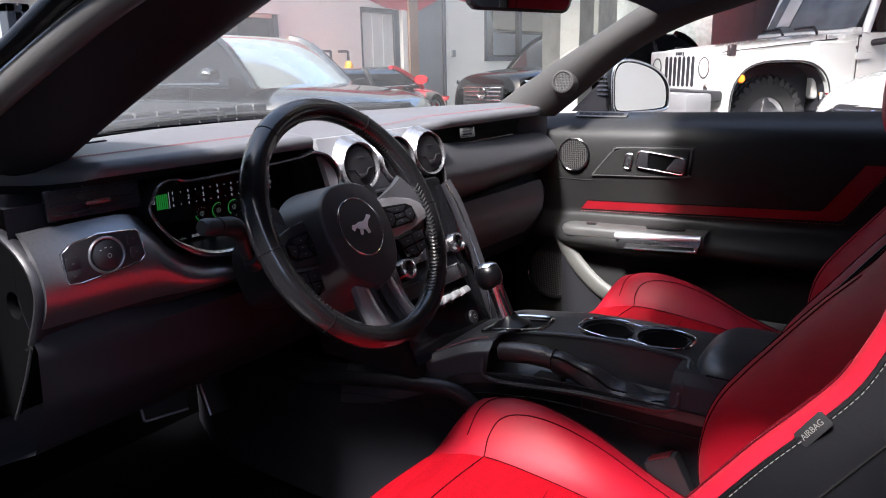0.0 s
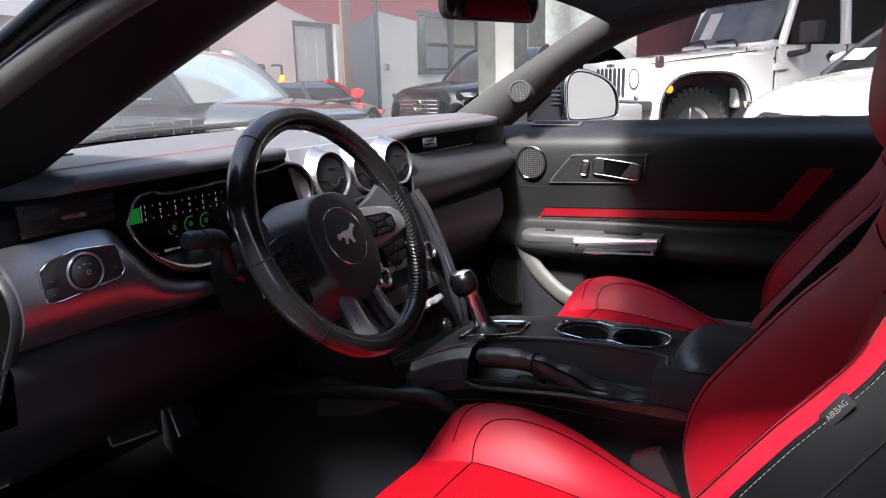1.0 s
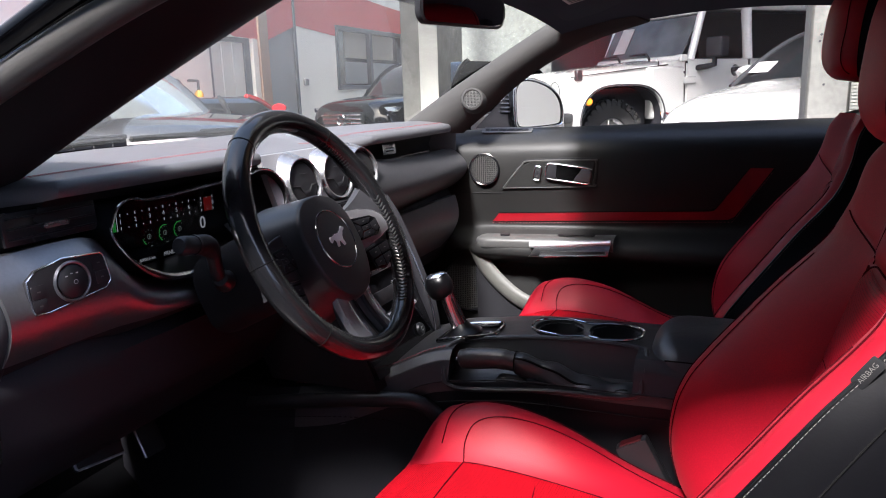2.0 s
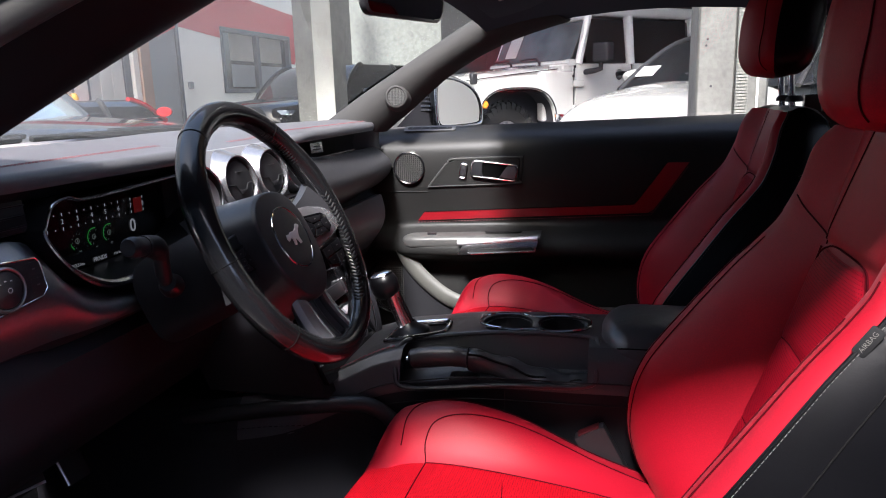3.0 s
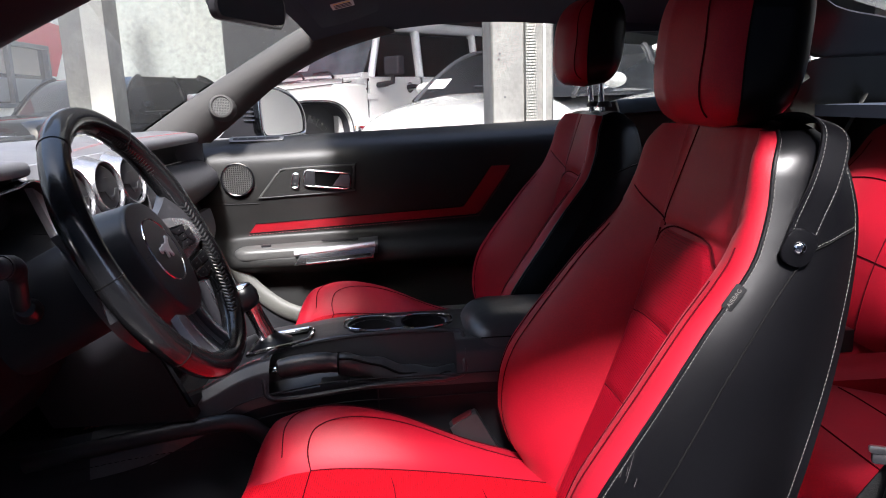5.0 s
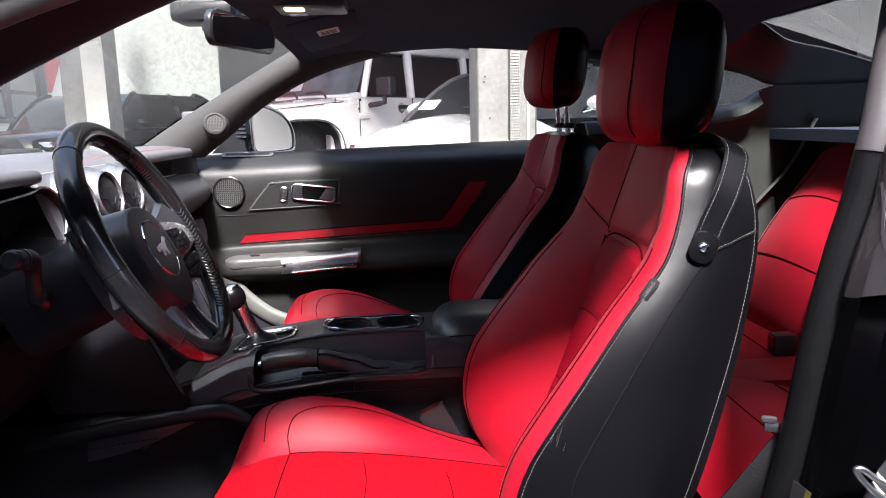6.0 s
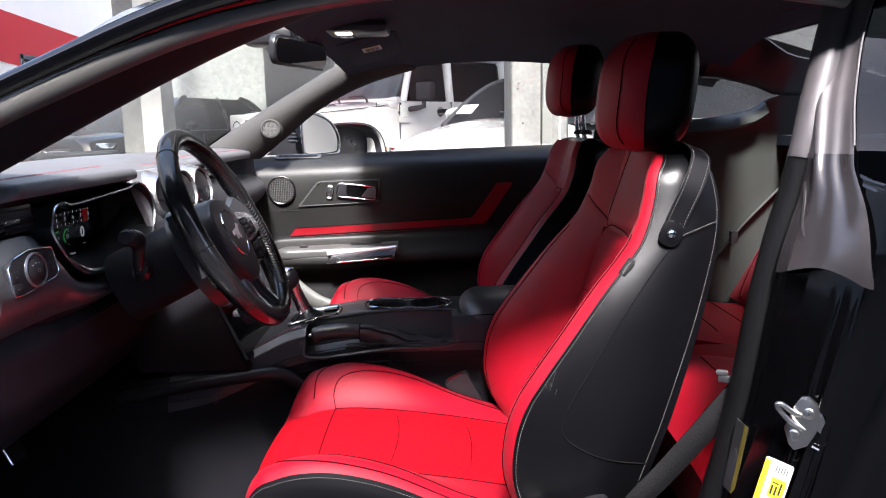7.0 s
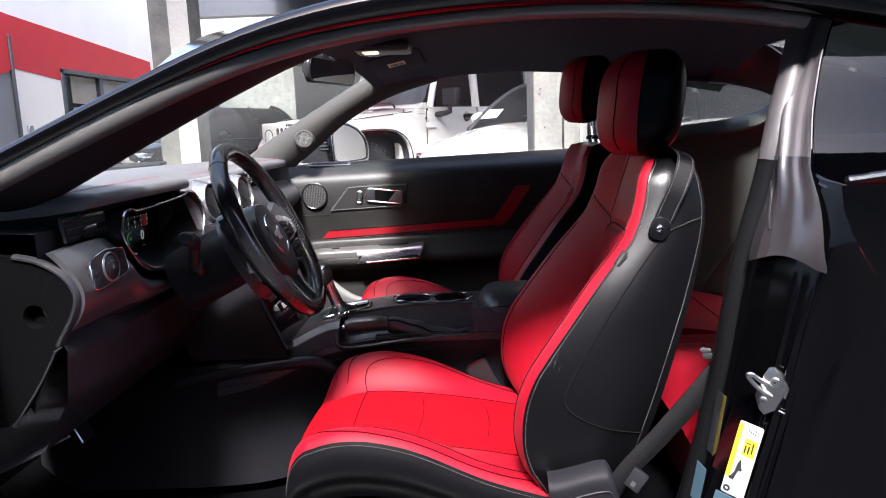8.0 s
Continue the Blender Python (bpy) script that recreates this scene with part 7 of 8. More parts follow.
striker = thing("door_striker", "zinc-plated door striker bolted to the pillar", "door striker", at=(0.79, -0.79, 0.632))
sp = facing((0.783, -0.797, 0.626), (-0.62, -0.76, 0.10), (0.28, 0, 0.96)) @ Matrix.Diagonal((0.80, 0.84, 0.90, 1))
plate_edge = [(-0.017, -0.016), (-0.004, -0.036), (0.006, -0.041), (0.020, -0.028), (0.025, -0.006), (0.025, 0.016), (0.014, 0.034), (0.000, 0.040), (-0.009, 0.036), (-0.013, 0.022)]
part("striker_plate", moved(prism(plate_edge, 0.006, 0.002), sp), STEEL, striker)
part("plate_step", moved(prism([(0.018, 0.002), (0.030, -0.004), (0.031, 0.014), (0.022, 0.024)], 0.004, 0.001), sp), STEEL, striker)
part("striker_loop", moved(tube(curve_through([(0.000, 0.010, 0.004), (-0.012, 0.012, 0.010), (-0.027, 0.019, 0.018), (-0.033, 0.017, 0.020), (-0.028, 0.010, 0.018), (-0.010, -0.002, 0.011), (0.010, -0.008, 0.004)], 32), 0.0038, 10), sp), STEEL, striker, "steel striker loop")
for a, b in ((0.008, 0.017), (-0.001, -0.020)):
    bolt = part("bolt", moved(lathe([(0.0, 0.0085), (0.0060, 0.0085), (0.0080, 0.0074), (0.0085, 0.005)], 20), sp @ pose(a, b, 0)), STEEL, striker)
    part("bolt_socket", moved(lathe([(0.0, 0.0088), (0.0024, 0.0088)], 6), sp @ pose(a, b, 0.0002)), LABEL_INK, bolt)
part("pin", moved(tube([(0.026, -0.026, 0.002), (0.036, -0.026, 0.004)], 0.0018, 8), sp), STEEL, striker)

info = thing("info_label", "white and yellow printed label on the door jamb", "label", at=(0.78, -0.77, 0.56))
ip = facing((0.7525, -0.7915, 0.521), (-0.60, -0.80, 0.05), (0.24, -0.03, 0.97))
part("label_sheet", moved(prism(rounded(0.032, 0.112, 0.003), 0.0012, 0.0003), ip), LABEL_WHITE, info)
part("label_band", moved(box(-0.0160, -0.0095, -0.030, 0.053, 0.0012, 0.0016), ip), LABEL_YELLOW, info)
part("label_patch", moved(box(-0.003, 0.0135, 0.008, 0.034, 0.0012, 0.0016), ip), LABEL_YELLOW, info)
for k, (a, b, c, d) in enumerate(((-0.001, 0.001, 0.012, 0.024), (0.0035, 0.0055, 0.012, 0.024), (0.008, 0.010, 0.014, 0.030), (-0.001, 0.006, 0.027, 0.0285))):
    part("label_bar", moved(box(a, b, c, d, 0.0016, 0.0019), ip), LABEL_INK, info)
for k in range(5):
    part("label_bar", moved(box(-0.002 + 0.003 * k, -0.001 + 0.003 * k, 0.041, 0.050, 0.0012, 0.0014), ip), MESH, info)
part("label_figure", moved(prism([(-0.009, -0.030), (-0.004, -0.033), (-0.001, -0.018), (0.002, -0.010), (-0.001, 0.002), (-0.004, -0.006), (-0.005, -0.018)], 0.0017), ip), LABEL_INK, info)
for a, b in ((-0.008, -0.030), (0.001, -0.014)):
    part("label_figure", moved(lathe([(0.0, 0.0019), (0.0026, 0.0019), (0.0026, 0.0012)], 12), ip @ pose(a, b, 0)), LABEL_INK, info)
part("label_mark", moved(lathe([(0.0020, 0.0017), (0.0048, 0.0017), (0.0048, 0.0012)], 16), ip @ pose(-0.009, -0.048, 0)), LABEL_INK, info)
# white label's reflection in the glossy jamb, put in as a dark sheet
info_mirrored = thing("info_label", "dark sheet that stands for the white label's reflection in the door jamb", "label", at=(0.74, -0.75, 0.58))
jp = facing((0.739, -0.728, 0.548), (-0.97, -0.20, 0.10), (0.22, -0.05, 0.96)) @ Matrix.Diagonal((0.95, 0.98, 1, 1))
part("label_sheet", moved(box(-0.013, 0.013, -0.050, 0.050, 0.0, 0.001), jp), LABEL_MIRRORED, info_mirrored)
part("label_band", moved(box(0.006, 0.013, -0.050, 0.050, 0.001, 0.0016), jp), material("mirrored_yellow_edge", (0.10, 0.075, 0.012), 0.4, grain=200, bump=0.02), info_mirrored, "yellow edge of the label's reflection")
part("label_figure", moved(prism([(-0.008, -0.035), (0.004, -0.030), (0.006, 0.0), (-0.002, 0.012), (-0.006, -0.005)], 0.0016), jp), LABEL_INK, info_mirrored)
info3 = thing("info_label", "pale blue printed label low on the door jamb", "label", at=(0.73, -0.77, 0.47))
kp3 = facing((0.714, -0.728, 0.455), (-0.97, -0.20, 0.12), (0.26, -0.05, 0.96)) @ Matrix.Diagonal((0.7, 1, 1, 1))
part("label_sheet", moved(box(-0.018, 0.018, -0.030, 0.030, 0.0, 0.001), kp3), LABEL_BLUE, info3)
info4 = thing("info_label", "pale blue printed label beside the white label", "label", at=(0.735, -0.785, 0.45))
part("label_sheet", moved(prism(rounded(0.026, 0.060, 0.002), 0.0012), facing((0.727, -0.7805, 0.438), (-0.60, -0.80, 0.05), (0.26, -0.03, 0.96))), LABEL_BLUE, info4)

belt_line = curve_through([(0.795, -0.665, 0.648), (0.750, -0.668, 0.596), (0.715, -0.670, 0.555), (0.667, -0.672, 0.50), (0.614, -0.676, 0.443), (0.585, -0.680, 0.39), (0.57, -0.685, 0.30)], 40)
seat_belt = thing("seat_belt", "black woven seat belt webbing beside the driver's seat", "seat belt", at=(0.7, -0.69, 0.5))
def strap_at(u, v):
    i = min(int(u * 38), 37)
    p, q = Vector(belt_line[i]), Vector(belt_line[i + 1])
    t = (q - p).normalized()
    across = Vector((t.z, 0.25, -t.x)).normalized()
    return p.lerp(q, u * 38 - i) + across * (0.034 - 0.008 * u) * (v - 0.5) + Vector((0, -0.003 * math.sin(math.pi * v), 0))


part("webbing", thick(strap_at, 38, 8, (0, 0.0016, 0)), material("belt_webbing", (0.0035, 0.0035, 0.0038), 0.6, grain=420, bump=0.9, spec=0.16), seat_belt)
part("belt_tongue", moved(prism(rounded(0.016, 0.007, 0.003), 0.005, 0.001), facing((0.742, -0.664, 0.641), (-0.4, -0.9, 0.2))), STEEL, seat_belt, "chrome belt tongue")
part("tongue_grip", moved(box(-0.005, 0.012, -0.014, -0.003, -0.004, 0.004, 0.003), facing((0.742, -0.664, 0.641), (-0.4, -0.9, 0.2))), PLASTIC, seat_belt, "black tongue grip")
sleeve_pose = facing((0.628, -0.700, 0.446), (-0.35, -0.9, 0.25), (0.55, 0, 0.83))
sleeve = part("belt_sleeve", moved(box(-0.013, 0.013, -0.016, 0.016, -0.010, 0.004, 0.003), sleeve_pose), FOOT, seat_belt, "black plastic belt sleeve")
part("sleeve_label", moved(box(-0.004, 0.003, -0.011, -0.003, 0.004, 0.0045), sleeve_pose), MESH, sleeve, "small pale printed mark")
# the driver's own door, swung wide open forwards of the doorway
driver_door = thing("driver_door", "glossy black driver's door standing wide open", "car door", at=(-0.36, -0.83, 0.2))
dd = Matrix.Translation((-0.36, -0.83, 0.0)) @ pose(0, 0, 0, 0, 0, -112)
part("door_skin", moved(thick(lambda u, v: (1.15 * u, 0.03 * math.sin(math.pi * v), 0.22 + 0.68 * v), 12, 10, (0, -0.02, 0)), dd), PAINT, driver_door)
part("door_trim", moved(thick(lambda u, v: (0.02 + 1.08 * u, -0.03 - 0.07 * math.sin(math.pi * v) ** 2, 0.24 + 0.64 * v), 12, 10, (0, 0.02, 0)), dd), PLASTIC, driver_door)
# ---- outside: hood, garage, buildings, other cars ----
place("ground", box(-60, 60, -60, 60, -0.10, 0.0), FLOOR, "smooth grey garage floor", "ground", False)
place("car_hood", thick(lambda u, v: (-0.80 - 0.95 * u - 0.12 * (1 - (2 * v - 1) ** 2) * (1 - u), -0.76 + 1.52 * v, 0.880 - 0.10 * u - 0.05 * u * u + 0.012 * (1 - (2 * v - 1) ** 2)), 16, 16, (0, 0, -0.03)), PAINT, "glossy black car hood", "car hood")
place("cowl", thick(lambda u, v: (-0.86 + 0.12 * u + 0.36 * (2 * v - 1) ** 2, -0.70 + 1.4 * v, 0.885), 4, 20, (0, 0, -0.03)), RUBBER, "black plastic cowl below the windshield", "cowl")
for y0, y1 in ((-0.55, 0.02), (0.05, 0.50)):
    wiper = thing("wiper", "black windshield wiper at rest", "wiper", "windshield wipers", at=(-0.72, y0, 0.90))
    k = lambda y: -0.775 + 0.36 * (y / 0.69) ** 2
    part("blade", tube([(k(y), y, 0.915) for y in np.linspace(y0, y1, 12)], 0.007, 6), RUBBER, wiper)
    part("arm", tube([(k(y) - 0.035 * (y - y0) / (y1 - y0), y, 0.920) for y in np.linspace(y0 + 0.2, y1 + 0.05, 10)], 0.006, 6), SATIN, wiper)
# ---- garage and street ----
WX = -7.5


def slab(x0, x1, y0, y1, z0, z1, bevel=0.0):
    return box(x0, x1, y0, y1, z0, z1, bevel, 1)


# front building: a long wall facing the car, with its openings left free
wall_front = thing("wall_front", "white plastered building wall with a wide red painted band", "wall", kind="structure", at=(WX, 8, 0))
for y0, y1, z0, z1 in ((-14, 1.2, 0, 6), (1.2, 2.78, 0, 1.30), (1.2, 6.56, 1.75, 6), (3.02, 3.25, 0, 1.75), (3.48, 4.9, 0, 1.75), (6.56, 8.42, 0, 6), (8.42, 9.60, 2.02, 6), (9.60, 9.98, 0, 6), (9.98, 10.93, 2.9, 6), (10.93, 12.41, 0, 6), (12.41, 15.62, 0, 1.12), (12.41, 15.62, 2.45, 6), (15.62, 17.6, 0, 6)):
    part("wall_piece", slab(WX - 0.25, WX, y0, y1, z0, z1), WALL, wall_front, smooth=False)
bm = prism([(6.9, 2.55), (9.1, 2.03), (9.98, 2.00), (10.95, 2.33), (12.41, 2.22), (12.41, 2.45), (15.62, 2.45), (15.62, 1.80), (15.86, 1.80), (16.6, 2.73), (16.6, 2.94), (10.9, 3.25), (6.0, 3.70), (5.6, 3.0)], 0.006)
part("red_band", moved(bm, Matrix(((0, 0, 1, WX + 0.001), (1, 0, 0, 0), (0, 1, 0, 0), (0, 0, 0, 1)))), WALL_RED, wall_front, "red painted band")
part("canopy_edge", slab(WX, WX + 0.12, -3, 6.5, 1.80, 2.25), WALL, wall_front, "white fascia over the shopfront")
part("brown_strip", slab(WX - 0.02, WX + 0.05, 9.72, 9.98, 0, 2.9), BROWN, wall_front, "brown timber strip", smooth=False)
grey_door = thing("steel_door", "tall plain grey steel door in the white wall", "door", at=(WX, 10.45, 0))
part("door_leaf", slab(WX - 0.08, WX - 0.02, 9.99, 10.90, 0.0, 2.9, 0.01), WALL_GREY, grey_door)
part("door_edge", slab(WX - 0.06, WX + 0.03, 10.86, 10.93, 0.0, 2.9, 0.008), FRAME, grey_door)
switch = thing("light_switch", "small grey switch box on the white wall", "switch", at=(WX, 11.17, 1.27))
part("switch_box", slab(WX + 0.0, WX + 0.05, 11.10, 11.24, 1.21, 1.34, 0.01), WALL_GREY, switch)


def window(name, y0, y1, z0, z1, bars, sash, label):
    w = tagged(thing(name, label, "window", at=(WX, (y0 + y1) / 2, z0)), kind="structure")
    for a, b, c, d in ((y0, y1, z0, z0 + 0.09), (y0, y1, z1 - 0.09, z1), (y0, y0 + 0.09, z0, z1), (y1 - 0.09, y1, z0, z1)):
        part("window_frame", slab(WX - 0.16, WX + 0.03, a, b, c, d, 0.01), FRAME, w)
    for y in bars:
        part("mullion", slab(WX - 0.14, WX + 0.01, y - 0.07, y + 0.07, z0, z1, 0.01), FRAME, w)
    for z, ya, yb in sash:
        part("transom", slab(WX - 0.13, WX + 0.0, ya, yb, z - 0.04, z + 0.04, 0.01), FRAME, w)
    part("pane", slab(WX - 0.10, WX - 0.085, y0 + 0.05, y1 - 0.05, z0 + 0.05, z1 - 0.05), DARK_GLASS, w, "dark reflecting pane", smooth=False)
    return w


wide = window("window_wide", 12.41, 15.62, 1.12, 2.45, (14.0,), (), "wide dark-framed two-part window in the white wall")
for ya, yb in ((12.9, 13.9), (14.1, 15.3)):
    part("blind", slab(WX - 0.083, WX - 0.07, ya, yb, 1.25, 1.72), WALL_GREY, wide, "half-height grey screen", smooth=False)
    part("blind", slab(WX - 0.083, WX - 0.075, ya, yb, 1.80, 2.35), material("beige_blind", (0.33, 0.30, 0.25), 0.7), wide, "beige roller blind", smooth=False)
window("window_small", 2.78, 3.02, 1.30, 1.75, (), (), "small dark window of the front building")
window("window_small", 3.25, 3.48, 1.30, 1.75, (), (), "small dark window of the front building")
window("window_shop", 4.9, 6.56, 0.15, 1.95, (5.75,), ((1.2, 4.95, 6.5),), "dark glazed shopfront of the front building")

glazed = thing("glazed_door", "dark-framed door with three tall pale panes", "door", at=(WX, 9.0, 0))
for a, b, c, d in ((8.42, 8.50, 0, 2.02), (9.36, 9.52, 0, 2.02), (8.42, 9.52, 1.94, 2.02), (8.42, 9.52, 0, 1.03)):
    part("door_frame", slab(WX - 0.10, WX - 0.02, a, b, c, d, 0.008), FRAME, glazed)
for k in range(3):
    part("pane", slab(WX - 0.07, WX - 0.055, 8.505 + 0.287 * k, 8.785 + 0.287 * k, 1.035, 1.935, 0.004), FROSTED, glazed, "tall pale pane")
part("white_jamb", slab(WX - 0.04, WX + 0.02, 9.55, 9.66, 0, 2.02), WALL, glazed, smooth=False)
for y in (7.34, 7.74):
    hy = thing("grease_pump", "yellow hand pump with dark handle by the wall", "pump", "yellow pumps", at=(WX + 0.3, y, 0.0))
    part("body", moved(lathe([(0.0, 0.62), (0.06, 0.62), (0.065, 0.66), (0.065, 1.08), (0.05, 1.12), (0.03, 1.14), (0.0, 1.14)], 16), Matrix.Translation((WX + 0.3, y, 0))), YELLOW, hy, "yellow cylinder")
    part("stand", slab(WX + 0.15, WX + 0.45, y - 0.14, y + 0.14, 0.0, 0.62, 0.03), YELLOW, hy, "yellow stand")
    part("handle", tube([(WX + 0.3, y, 1.12), (WX + 0.3, y, 1.28), (WX + 0.3, y - 0.02, 1.285), (WX + 0.3, y - 0.22, 1.285)], 0.02, 6), LABEL_INK, hy, "dark pump handle")

# concrete pillars and the covered hall behind
pillar = thing("concrete_pillar", "bare concrete pillar with a ribbed pale corner strip", "pillar", at=(0.95, 2.9, 0))
part("shaft", slab(0.797, 0.985, 2.70, 3.10, 0, 5.0, 0.012), CONCRETE, pillar)
strip = part("corner_strip", slab(0.985, 1.043, 2.695, 2.80, 0, 5.0, 0.004), material("pale_ribbed_strip", (0.22, 0.22, 0.20), 0.8, spread=0.2, grain=40, bump=0.3), pillar, "pale ribbed strip")
for k in range(70):
    part("rib", slab(0.9855, 1.0425, 2.688, 2.696, 0.60 + 0.0078 * 2 * k, 0.60 + 0.0078 * (2 * k + 1.2), 0.0), strip.data.materials[0], strip, smooth=False)
part("shaft_side", slab(0.985, 1.16, 2.80, 3.10, 0, 5.0, 0.012), CONCRETE, pillar)
part("conduit", tube([(1.105, 2.79, 0.0), (1.105, 2.79, 5.0)], 0.006, 8), WALL, pillar, "thin white conduit")
for x, z in ((0.84, 1.18), (0.845, 1.21), (0.87, 0.98)):
    part("bolt_hole", moved(lathe([(0.0, 0.0), (0.006, 0.0)], 10), facing((x, 2.699, z), (0, -1, 0))), LABEL_INK, pillar)
pillar2 = thing("concrete_pillar", "square bare concrete pillar behind the windshield", "pillar", at=(-2.7, 6.2, 0))
part("shaft", slab(-2.92, -2.50, 6.0, 6.4, 0, 5.0, 0.015), CONCRETE, pillar2)
part("pillar_band", slab(-2.70, -2.49, 5.99, 6.0, 0.2, 5.0), material("pale_concrete", (0.46, 0.46, 0.43), 0.8, spread=0.2, grain=30, wear=3), pillar2, smooth=False)
pillar3 = thing("concrete_pillar", "square concrete pillar at the corner of the front building", "pillar", at=(-7.3, 18.2, 0))
part("shaft", slab(-7.7, -7.1, 17.6, 18.9, 0, 6.0, 0.02), CONCRETE, pillar3)

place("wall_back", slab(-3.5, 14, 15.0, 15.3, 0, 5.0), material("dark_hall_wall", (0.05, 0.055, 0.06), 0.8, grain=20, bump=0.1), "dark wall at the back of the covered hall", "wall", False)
place("wall_hall_side", slab(11.0, 11.3, 1.5, 15.0, 0, 5.0), WALL, "concrete side wall of the covered hall", "wall", False)
place("hall_roof_edge", slab(-4.6, -2.2, 2.5, 21.3, 5.0, 5.3), CONCRETE, "concrete roof slab over the passage", "roof slab", False)
place("hall_roof", slab(-2.2, 14, 3.7, 21.3, 5.0, 5.3), CONCRETE, "concrete roof slab over the parked cars", "roof slab", False)
place("wall_street", slab(-14, 14, -9.0, -8.7, 0, 10.2), material("dark_yard_wall", (0.05, 0.05, 0.052), 0.8, grain=20, bump=0.1), "grey wall across the yard behind the viewer", "wall", False)
place("wall_yard_side", slab(11.0, 11.3, -8.7, 1.5, 0, 4.0), CONCRETE, "concrete wall closing the yard", "wall", False)
place("beam", slab(-7.5, -3.3, 18.0, 18.4, 4.2, 4.7), FRAME, "dark beam over the yard passage", "beam", False)
# the far wall's shade is put into its darker grey base colour
place("wall_far_end", slab(-10, -3.0, 21.0, 21.3, 0, 7), material("shaded_far_wall", (0.16, 0.168, 0.16), 0.8, spread=0.3, grain=10, bump=0.2), "wall at the far end of the passage with shade put into its grey", "wall", False)


# ---- parked cars ----
def car_wheel(parent, x, y, r, width, out, rim_r, chunky=False):
    m = facing((x, y, r), (0, out, 0))
    w = part("wheel", moved(lathe([(rim_r * 0.98, 0.0), (rim_r, 0.02), (r * 0.93, 0.03), (r, -0.01), (r, -width + 0.03), (r * 0.93, -width), (rim_r, -width)], 40), m), TYRE, parent, "black tyre")
    part("rim", moved(lathe([(0.0, -0.01), (rim_r * 0.2, -0.005), (rim_r * 0.25, -0.03), (rim_r * 0.85, -0.03), (rim_r * 0.97, 0.005), (rim_r, -0.01)], 32), m), ALLOY, w, "alloy rim")
    for k in range(5):
        part("spoke", moved(box(-0.035, 0.035, rim_r * 0.15, rim_r * 0.92, -0.03, 0.0, 0.008, 1), m @ pose(0, 0, 0, 0, 0, 72 * k)), ALLOY, w)
    if chunky:
        bm = bmesh.new()
        for k in range(34):
            for row, off in ((-0.035, 0.0), (-0.10, 0.5), (-0.165, 0.0)):
                a = 360 / 34 * (k + off)
                b = box(-0.024, 0.024, r - 0.004, r + 0.014, row - 0.026, row + 0.026)
                moved(b, m @ pose(0, 0, 0, 0, 0, a))
                me = bpy.data.meshes.new("t")
                b.to_mesh(me)
                b.free()
                bm.from_mesh(me)
                bpy.data.meshes.remove(me)
            b = box(-0.020, 0.020, r - 0.075, r - 0.004, -0.006, 0.036)
            moved(b, m @ pose(0, 0, 0, 0, 0, 360 / 34 * k))
            me = bpy.data.meshes.new("t")
            b.to_mesh(me)
            b.free()
            bm.from_mesh(me)
            bpy.data.meshes.remove(me)
        part("tread", bm, TYRE, w, "chunky tread blocks", smooth=False)
    return w


